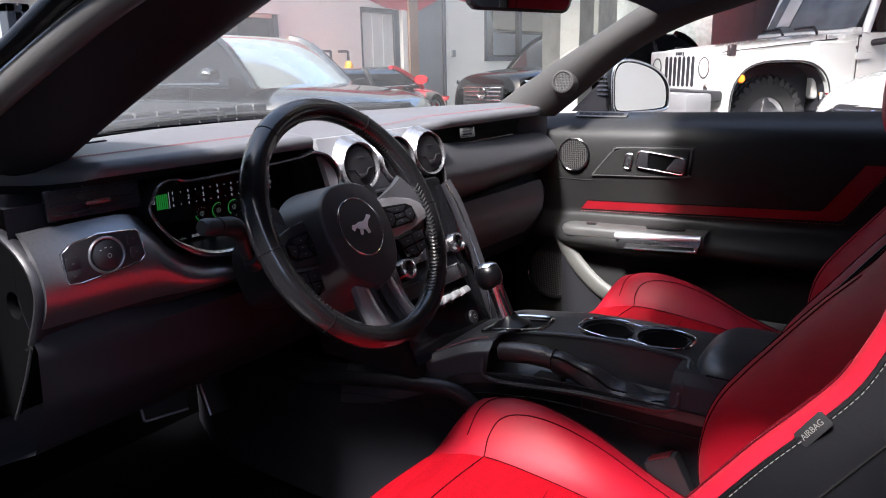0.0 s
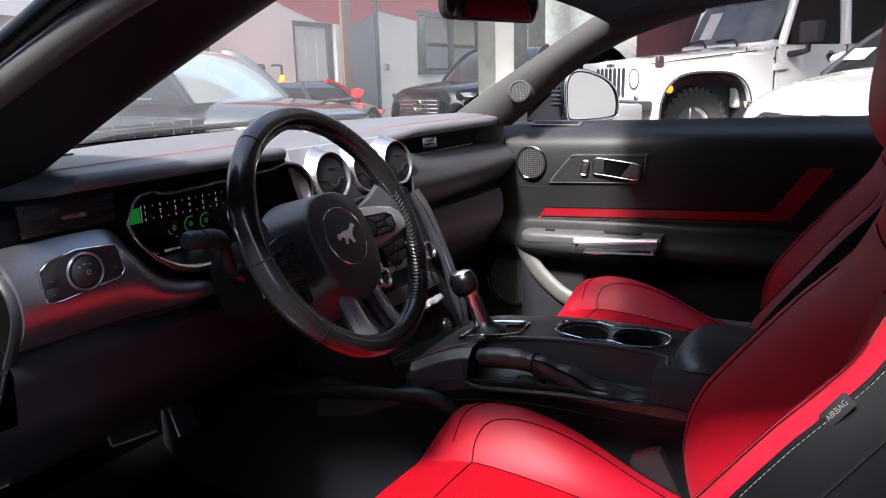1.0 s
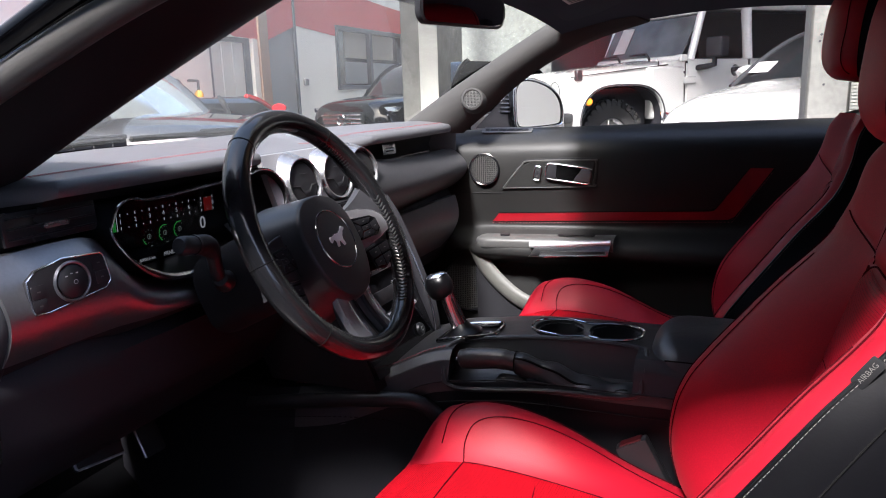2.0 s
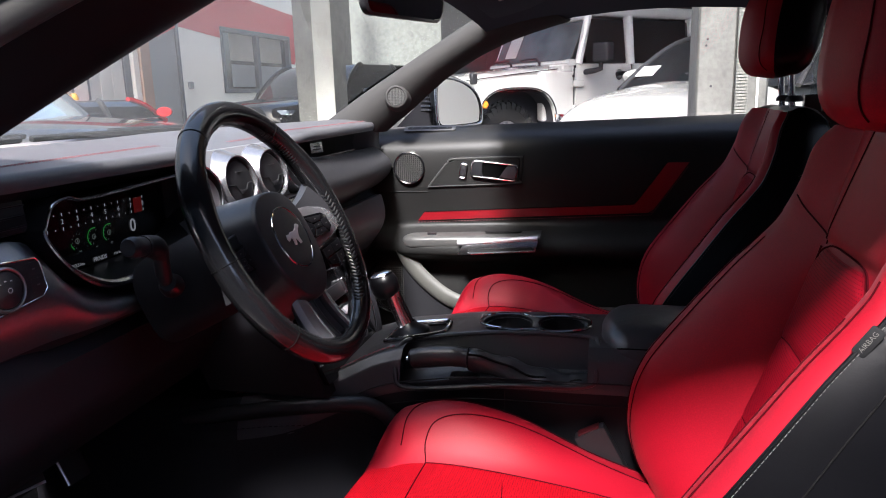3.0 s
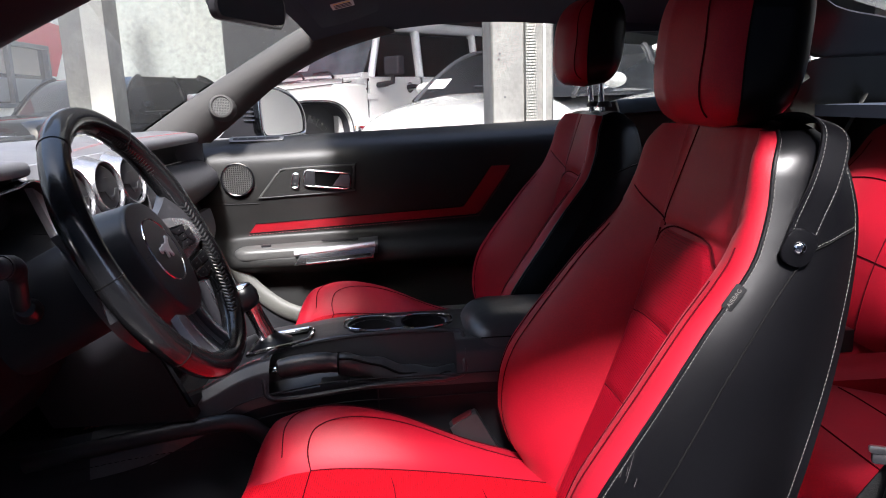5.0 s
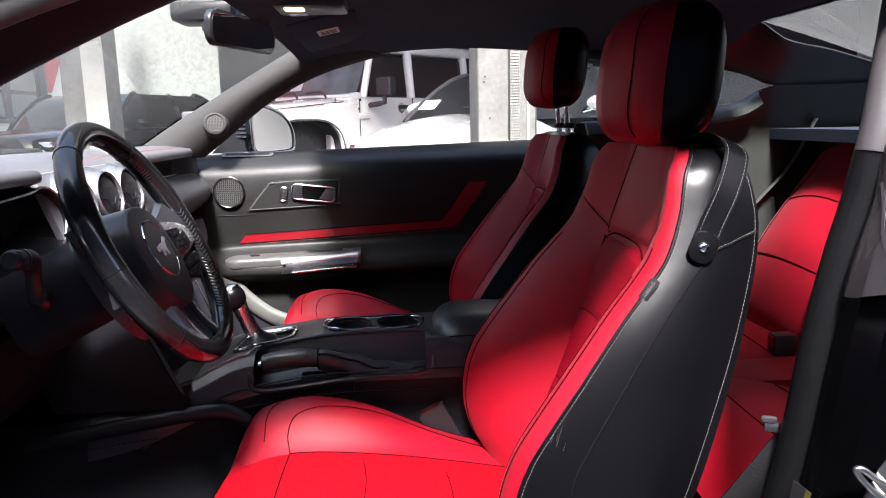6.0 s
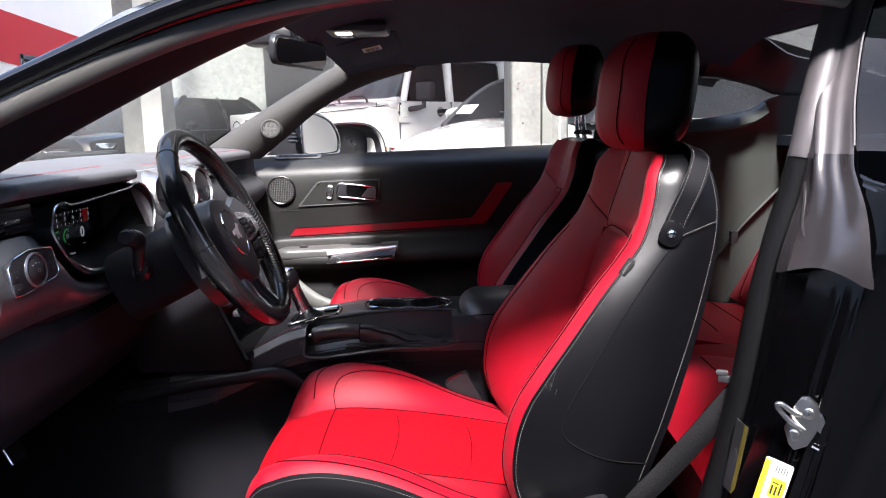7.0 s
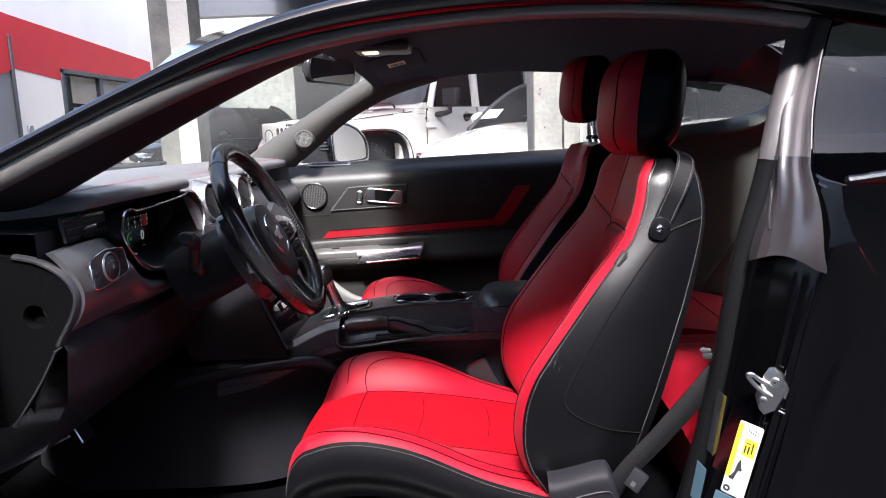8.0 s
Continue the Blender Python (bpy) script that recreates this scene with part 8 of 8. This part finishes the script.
def parked_car(label, paint, length, width, belt_z, roof_z, hood_z, nose_z, base, grille_mat, group="", front_glass=None, top_mat=None, cowl_at=0.27):
    """A car along local x, its nose at x = 0, its tail at x = length, built round y = 0."""
    car = thing("parked_car", label, "car", group)
    half = width / 2
    cowl, a_top, c_top, tail_deck = length * cowl_at, length * 0.42, length * 0.72, length * 0.88
    top = rises([(0.0, nose_z * 0.86), (0.05, nose_z), (0.35, nose_z + (hood_z - nose_z) * 0.55), (cowl, hood_z), (a_top, belt_z), (c_top, belt_z + 0.03), (tail_deck, belt_z + 0.03), (length - 0.05, belt_z - 0.08), (length, belt_z - 0.35)])
    plan = rises([(0.0, half * 0.70), (0.12, half * 0.86), (0.45, half * 0.97), (length * 0.4, half), (length * 0.8, half * 0.99), (length - 0.2, half * 0.92), (length, half * 0.75)])

    def skin(u, v):
        x = length * (0.5 - 0.5 * math.cos(math.pi * u))
        t, w = top(x), plan(x)
        a = math.pi * v
        c, s = math.cos(a), math.sin(a)
        n = 4.2
        r = (abs(c) ** n + abs(s) ** n) ** (-1 / n)
        return (x - 0.04 * (1 - abs(c)) * (u < 0.05), -w * c * r * (1 - 0.03 * s), 0.22 + (t - 0.22) * s * r * (1.0 + 0.012 * math.cos(2 * a) * 0))
    body = part("body", sheet(skin, 60, 40), paint, car, "painted body shell")

    def house(u, v, grow=0.0):
        x0, x1 = cowl - 0.02, tail_deck
        k = v
        xf = x0 + (a_top - x0) * k
        xr = x1 + (c_top - x1) * k
        x = xf + (xr - xf) * (0.5 - 0.5 * math.cos(math.pi * u))
        return x, belt_z - 0.06 + (roof_z - belt_z + 0.06) * math.sin(k * math.pi / 2), half * (0.93 - 0.20 * k)
    for sgn in (-1, 1):
        part("side_glass", sheet(lambda u, v: (lambda q: (q[0], sgn * q[2], q[1]))(house(u, v * 0.92)), 24, 8), DARK_GLASS, car, "dark side glass")
    part("windshield", sheet(lambda u, v: (lambda q: (q[0] - 0.10 * (1 - (2 * u - 1) ** 2), (2 * u - 1) * q[2], q[1]))(house(0, v * 0.97)), 16, 8), front_glass or DARK_GLASS, car, "reflecting windshield")
    part("rear_glass", sheet(lambda u, v: (lambda q: (q[0] + 0.08 * (1 - (2 * u - 1) ** 2), (2 * u - 1) * q[2], q[1]))(house(1, v * 0.97)), 16, 8), DARK_GLASS, car)
    part("roof", sheet(lambda u, v: (a_top - 0.10 + (c_top + 0.16 - a_top) * u, (2 * v - 1) * half * 0.755, roof_z - 0.03 + 0.045 * (1 - (2 * v - 1) ** 4) * (0.6 + 0.4 * math.sin(math.pi * u))), 16, 16), top_mat or paint, car, "closed roof")
    for sgn in (-1, 1):
        pil = lambda u: [(lambda q: (q[0], sgn * (q[2] + 0.004), q[1]))(house(u, k)) for k in np.linspace(0, 0.96, 12)]
        part("pillar", tube(pil(0.0), 0.020 if top_mat else 0.035, 8), top_mat or paint, car)
        part("pillar", tube(pil(1.0), 0.05, 8), top_mat or paint, car)
        part("pillar", tube(pil(0.52), 0.03, 8), SATIN, car)
        part("belt_line", tube([(x, sgn * (plan(x) * 0.985), belt_z - 0.015) for x in np.linspace(a_top - 0.3, tail_deck, 16)], 0.010, 6), SATIN_CHROME, car)
        mx = cowl + 0.32
        mir = part("mirror", moved(lathe([(0.0, -0.07), (0.06, -0.05), (0.085, 0.0), (0.08, 0.03), (0.0, 0.035)], 20), Matrix.Translation((mx, sgn * (half + 0.10), belt_z + 0.06)) @ pose(0, 0, 0, 0, 90, 0) @ Matrix.Diagonal((0.75, 1.2, 1, 1))), paint, car, "door mirror")
        part("mirror_trim", tube([(mx - 0.02, sgn * (half - 0.02), belt_z), (mx - 0.01, sgn * (half + 0.10), belt_z + 0.03)], 0.018, 6), CHROME, mir)
        part("headlight", moved(prism([(-0.02, -0.05), (0.30, -0.02), (0.36, 0.06), (0.05, 0.06)], 0.02, 0.006), facing((0.13, sgn * half * 0.66, nose_z - 0.10), (-0.92, sgn * 0.36, 0.15)) @ Matrix.Diagonal((-sgn * 0.8, 0.8, 1, 1))), CHROME, car, "clear headlight")
        part("lamp_strip", moved(box(-0.12, 0.12, -0.008, 0.008, 0.0, 0.03), facing((0.10, sgn * half * 0.66, nose_z - 0.16), (-0.92, sgn * 0.36, 0.15))), LABEL_WHITE, car)
        for x in (length * 0.19, length * 0.80):
            car_wheel(car, x, sgn * (half - 0.02), 0.335, 0.22, sgn, 0.24)
        part("door_gap", tube([(length * 0.43, sgn * (half + 0.003), 0.35), (length * 0.425, sgn * (half + 0.003), belt_z - 0.05)], 0.005, 4), LABEL_INK, car)
    gr = part("grille", moved(prism(rounded(width * 0.44, 0.30, 0.06), 0.03, 0.008), facing((-0.005, 0, nose_z - 0.26), (-1, 0, 0.05))), grille_mat, car, "dark mesh grille")
    for k in range(5):
        part("grille_bar", moved(box(-width * 0.20, width * 0.20, -0.007, 0.007, 0.028, 0.042, 0.003, 1), facing((-0.005, 0, nose_z - 0.37 + 0.055 * k), (-1, 0, 0.05))), SATIN_CHROME, gr)
    part("grille_ring", moved(tube([(0.075 * math.cos(a), 0.075 * math.sin(a), 0.05) for a in np.linspace(0, math.tau, 24)[:-1]], 0.012, 6, closed=True), facing((-0.005, 0, nose_z - 0.22), (-1, 0, 0.05))), CHROME, gr, "plain round chrome badge")
    part("plate", moved(slab(-0.26, 0.26, -0.055, 0.055, 0.0, 0.01), facing((-0.03, 0, nose_z - 0.47), (-1, 0, 0.05))), RED_PAINT if paint is not SILVER_PAINT else LABEL_WHITE, car, "number plate with plain bars", smooth=False)
    for k in range(6):
        part("plate_bar", moved(slab(-0.20 + 0.07 * k, -0.155 + 0.07 * k, -0.03, 0.03, 0.010, 0.013), facing((-0.03, 0, nose_z - 0.47), (-1, 0, 0.05))), LABEL_WHITE if paint is not SILVER_PAINT else LABEL_INK, car, smooth=False)
    part("wiper", tube([(cowl - 0.02, -0.5, hood_z + 0.03), (cowl + 0.02, 0.15, hood_z + 0.05)], 0.012, 5), LABEL_INK, car)
    part("floor_pan", slab(0.3, length - 0.3, -half * 0.85, half * 0.85, 0.20, 0.30), LABEL_INK, car, smooth=False)
    car.location, car.rotation_euler = base[0], (0, 0, radians(base[1]))
    return car


DARK_PAINT = material("dark_grey_car_paint", (0.02, 0.022, 0.025), 0.16, grain=60, bump=0.0, coat=1.0)
parked_car("dark glossy saloon parked in front of the building", DARK_PAINT, 4.1, 1.80, 0.93, 1.34, 0.90, 0.74, ((-3.3, 4.2, 0), 193), SATIN, "parked cars", SKY_GLASS)
parked_car("red car parked beside the dark saloon by the wall", RED_PAINT, 4.2, 1.75, 0.80, 1.02, 0.79, 0.64, ((-6.4, 8.2, 0), -80), SATIN, "parked cars")
parked_car("black car with chrome-barred grille facing the yard", PAINT, 4.6, 1.90, 0.98, 1.45, 1.00, 0.88, ((-4.60, 7.6, 0), 72), SATIN, "parked cars")
silver = parked_car("pearl white convertible parked beside the white off-road car", SILVER_PAINT, 4.3, 1.80, 1.03, 1.42, 1.03, 0.84, ((0.36, 4.20, 0), 46), SATIN, "parked cars", None, SATIN, 0.225)
parked_car("pale grey car parked beyond the concrete pillar", SILVER_PAINT, 4.4, 1.80, 1.00, 1.42, 1.00, 0.82, ((2.05, 3.95, 0), 46), SATIN, "parked cars")
paper = thing("windshield_note", "white paper sheet behind the convertible's windshield", "paper", at=(0.66, 5.42, 1.10))
part("sheet", moved(slab(-0.10, 0.10, -0.07, 0.07, 0, 0.004), facing((0.66, 5.42, 1.12), (-0.42, -0.42, 0.8))), LABEL_WHITE, paper, smooth=False)
low_rail = thing("low_barrier", "low black slatted barrier beside the dark saloon", "barrier", at=(-3.2, 2.0, 0))
part("panel", slab(-3.16, -3.12, 0.3, 2.3, 0.0, 0.80, 0.01), LABEL_INK, low_rail)
for k in range(13):
    part("slat", slab(-3.12, -3.105, 0.42 + 0.145 * k, 0.432 + 0.145 * k, 0.62, 0.80), SATIN_CHROME, low_rail, smooth=False)

# ---- white off-road car ----
JA = radians(46)
jeep = thing("off_road_car", "white boxy off-road car with seven-slot grille and black trim", "car")


def jp_box(name, x0, x1, y0, y1, z0, z1, mat, parent=None, bevel=0.02, label=""):
    return part(name, box(x0, x1, y0, y1, z0, z1, bevel, 2), mat, parent or jeep, label)


# local: x to the rear from the front door hinge, y away from the viewer, near side at y = 0
jp_box("tub", -0.02, 2.35, 0.0, 1.55, 0.62, 1.175, WHITE_PAINT, None, 0.03, "white body tub")
part("hood", thick(lambda u, v: (-1.46 + 1.41 * u, 0.10 + (0.20 - 0.13 * u) * (1 - v) + (1.35 + 0.0) * v - (0.07 - 0.05 * u) * v, 1.03 + 0.13 * u + 0.055 * math.sin(math.pi * v) ** 0.6), 14, 18, (0, 0, -0.03)), WHITE_PAINT, jeep, "white hood")
part("hood_side", thick(lambda u, v: (-1.46 + 1.41 * u, 0.29 - 0.18 * u, 0.72 + (0.315 + 0.13 * u) * v), 10, 6, (0, 0.03, 0)), WHITE_PAINT, jeep)
part("hood_side", thick(lambda u, v: (-1.46 + 1.41 * u, 1.30 + 0.13 * u, 0.72 + (0.315 + 0.13 * u) * v), 10, 6, (0, 0.03, 0)), WHITE_PAINT, jeep)
part("cowl", slab(-0.16, 0.02, 0.03, 1.52, 1.10, 1.185, 0.02), WHITE_PAINT, jeep)
grl = part("grille", box(-1.50, -1.41, 0.12, 1.44, 0.62, 1.07, 0.035, 3), WHITE_PAINT, jeep, "white slotted grille")
for k in range(7):
    part("grille_slot", moved(prism(rounded(0.056, 0.29, 0.026), 0.004), facing((-1.501, 0.51 + 0.090 * k, 0.865), (-1, 0, 0))), LABEL_INK, grl, "dark grille slot")
for y in (0.30, 1.26):
    m = facing((-1.502, y, 0.90), (-1, 0, 0))
    hl = part("headlight", moved(lathe([(0.0, 0.022), (0.06, 0.018), (0.088, 0.004)], 28), m), HEADLAMP, grl, "round headlight")
    part("headlight_ring", moved(tube([(0.094 * math.cos(a), 0.094 * math.sin(a), 0.003) for a in np.linspace(0, math.tau, 28)[:-1]], 0.006, 6, closed=True), m), GAP, hl, "dark ring of the headlight")
    m = facing((-1.502, y + (-0.05 if y < 0.8 else 0.05), 0.72), (-1, 0, 0))
    part("turn_signal", moved(lathe([(0.0, 0.014), (0.03, 0.010), (0.036, 0.0)], 18), m), SATIN_CHROME, grl, "small round front lamp")
part("bumper", box(-1.88, -1.60, -0.05, 1.62, 0.48, 0.68, 0.04, 2), material("grey_bumper_plastic", (0.16, 0.16, 0.165), 0.6, grain=120, bump=0.2), jeep, "grey plastic front bumper")
part("bumper_top", box(-1.72, -1.46, 0.0, 1.55, 0.60, 0.70, 0.03, 2), PLASTIC, jeep)


def arch(cx, y0, y1, name):
    def fn(u, v):
        a = math.pi * (1.02 - 1.04 * u)
        n = 3.0
        c, s = math.cos(a), math.sin(a)
        r = (abs(c) ** n + abs(s) ** n) ** (-1 / n)
        return (cx + 0.53 * r * c, y0 + (y1 - y0) * v, 0.50 + 0.44 * r * max(s, -0.1) + 0.02 * math.sin(math.pi * v))
    fender = part(name, thick(fn, 36, 4, (0, 0, 0.035)), WHITE_PAINT, jeep, "white flared fender")

    def under(u, v):
        p = fn(u, 0.06 + 0.92 * v)
        return (cx + (p[0] - cx) * 0.965, p[1], 0.50 + (p[2] - 0.50) * 0.955)
    part("arch_liner", sheet(under, 36, 4), LABEL_INK, fender, "black liner of the wheel arch")


arch(-0.93, -0.14, 0.30, "fender")
arch(-0.93, 1.25, 1.69, "fender")
arch(2.0, -0.14, 0.10, "fender")
part("fender_apron", thick(lambda u, v: (-1.46 + 0.05 * v, -0.12 + 0.42 * u, 0.66 + 0.28 * v), 8, 4, (0.02, 0, 0)), WHITE_PAINT, jeep)
part("wheel_house", slab(-1.40, -0.45, 0.12, 1.43, 0.45, 0.92), LABEL_INK, jeep, "dark wheel house", smooth=False)
part("side_marker", moved(lathe([(0.0, 0.02), (0.03, 0.016), (0.04, 0.0)], 18), facing((-1.37, -0.135, 0.80), (-0.5, -1, 0.1))), AMBER, jeep, "amber side marker")
part("panel_behind_wheel", slab(-0.47, -0.01, 0.0, 0.12, 0.60, 1.12, 0.02), WHITE_PAINT, jeep)
for x, y, out in ((-0.93, 0.08, -1), (-0.93, 1.47, 1), (2.0, 0.08, -1), (2.0, 1.47, 1)):
    car_wheel(jeep, x, y, 0.41, 0.25, out, 0.22, chunky=(out < 0 and x < 0))
# doors, glass, roof
for x0, x1 in ((0.0, 0.88), (0.92, 1.98)):
    d = part("door", box(x0 + 0.008, x1, -0.018, 0.03, 0.62, 1.19, 0.012, 2), WHITE_PAINT, jeep, "white side door")
    part("door_handle", tube([(x1 - 0.26, -0.045, 1.075), (x1 - 0.18, -0.055, 1.082), (x1 - 0.08, -0.045, 1.078)], 0.024, 8), LABEL_INK, d, "black door handle")
    part("handle_cup", moved(lathe([(0.0, 0.002), (0.05, 0.004), (0.06, 0.0)], 18), facing((x1 - 0.19, -0.019, 1.07), (0, -1, 0))), SATIN_CHROME, d)
    if x0 == 0.0:
        for z in (0.98, 0.72):
            part("hinge", box(-0.06, 0.12, -0.045, -0.018, z - 0.035, z + 0.035, 0.010, 1), WHITE_PAINT, d, "white outer hinge")
part("side_window", thick(lambda u, v: (0.05 + 0.76 * u + 0.16 * v * (1 - u), -0.005 + 0.06 * v, 1.20 + 0.46 * v), 8, 6, (0, 0.02, 0)), DARK_GLASS, jeep, "dark front side window")
part("side_window", thick(lambda u, v: (0.965 + 0.98 * u, -0.005 + 0.06 * v, 1.20 + 0.46 * v), 8, 6, (0, 0.02, 0)), DARK_GLASS, jeep, "dark rear side window")
for pts, r in (([(0.05, 0.0, 1.18), (0.24, 0.05, 1.69)], 0.045), ([(0.885, 0.0, 1.18), (0.885, 0.055, 1.70)], 0.060), ([(2.02, 0.0, 1.18), (2.00, 0.055, 1.70)], 0.06), ([(0.05, 1.55, 1.18), (0.24, 1.50, 1.69)], 0.045), ([(2.3, 0.05, 1.18), (2.3, 0.08, 1.70)], 0.06)):
    part("pillar", tube(pts, r, 10), WHITE_PAINT, jeep, "white window pillar")
part("windshield", thick(lambda u, v: (-0.02 + 0.22 * v, 0.06 + 1.43 * u, 1.24 + 0.40 * v), 8, 6, (0.02, 0, 0)), JEEP_GLASS, jeep, "upright dark windshield")
part("windshield_sheet", thick(lambda u, v: (-0.030 + 0.22 * (0.15 + 0.7 * v), 1.10 + 0.22 * u, 1.24 + 0.40 * (0.15 + 0.7 * v)), 4, 4, (0.004, 0, 0)), LABEL_WHITE, jeep, "white paper sheet on the windshield")
part("windshield_frame", tube([(-0.05, 0.02, 1.20), (-0.05, 1.53, 1.20)], 0.035, 8), WHITE_PAINT, jeep)
part("windshield_frame", tube([(0.22, 0.04, 1.68), (0.22, 1.51, 1.68)], 0.035, 8), WHITE_PAINT, jeep)
part("windshield_edge", slab(-0.07, 0.02, 0.0, 0.10, 1.17, 1.24, 0.01), WHITE_PAINT, jeep)
for k in range(4):
    part("frame_bolt", moved(lathe([(0.0, 0.012), (0.014, 0.010), (0.016, 0.0)], 10), facing((-0.03 + 0.045 * k * 0.9, -0.008 + 0.008 * k, 1.06 + 0.10 * k), (0, -1, 0.05))), LABEL_INK, jeep)
part("roof", box(0.18, 2.46, 0.03, 1.52, 1.69, 1.82, 0.05, 3), WHITE_PAINT, jeep, "white hard top")
part("rear_quarter", slab(2.06, 2.42, 0.02, 0.07, 1.18, 1.70, 0.01), DARK_GLASS, jeep)
jm = part("mirror", box(0.16, 0.28, -0.34, -0.10, 1.20, 1.40, 0.03, 3), LABEL_INK, jeep, "large black door mirror")
part("mirror_arm", tube([(0.14, -0.01, 1.10), (0.16, -0.14, 1.11), (0.21, -0.20, 1.13), (0.21, -0.20, 1.22)], 0.030, 8), LABEL_INK, jm)
for y in (0.50, 1.05):
    part("wiper", tube([(-0.10, y, 1.21), (-0.07, y + 0.10, 1.27), (-0.05, y + 0.42, 1.265)], 0.014, 6), LABEL_INK, jeep, "black wiper")
for y in (0.27, 1.30):
    part("hood_latch", box(-1.28, -1.20, y - 0.05, y + 0.01, 1.00, 1.11, 0.012, 1), PLASTIC, jeep, "grey hood latch")
for k, (w, h) in enumerate(((0.02, 0.04), (0.035, 0.03), (0.035, 0.03), (0.03, 0.03))):
    part("badge_shape", moved(box(-w / 2, w / 2, -h / 2, h / 2, 0.0, 0.004), facing((-1.502, 0.71 + 0.045 * k, 1.035), (-1, 0, 0.1))), LABEL_INK, grl)
part("aerial", tube([(-0.2, 1.45, 1.12), (-0.2, 1.45, 1.95)], 0.006, 5), LABEL_INK, jeep, "thin aerial")
# joints between hood, fender and doors
for pts in ([(-1.44, 0.270, 1.028), (-0.75, 0.190, 1.090), (-0.05, 0.095, 1.150)],
            [(-0.016, -0.004, 0.66), (-0.016, -0.004, 1.17)],
            [(0.895, -0.020, 0.66), (0.895, -0.020, 1.18)],
            [(1.995, -0.010, 0.80), (1.995, -0.010, 1.18)],
            [(-0.30, 0.110, 1.06), (-0.30, 0.100, 1.18)]):
    part("panel_gap", tube(pts, 0.006, 5), GAP, jeep, "dark joint between body panels")
part("fender_edge", tube([(-0.93 + 0.545 * r * c, -0.142, 0.50 + 0.452 * r * max(sn, -0.1)) for c, sn, r in ((math.cos(a), math.sin(a), (abs(math.cos(a)) ** 3 + abs(math.sin(a)) ** 3) ** (-1 / 3)) for a in np.linspace(0.0, math.pi, 30))], 0.009, 6), GAP, jeep, "dark edge of the fender")
jeep.location, jeep.rotation_euler = (-0.08, 7.32, 0.0), (0, 0, JA)
jeep.scale = (1, 1, 1.07)
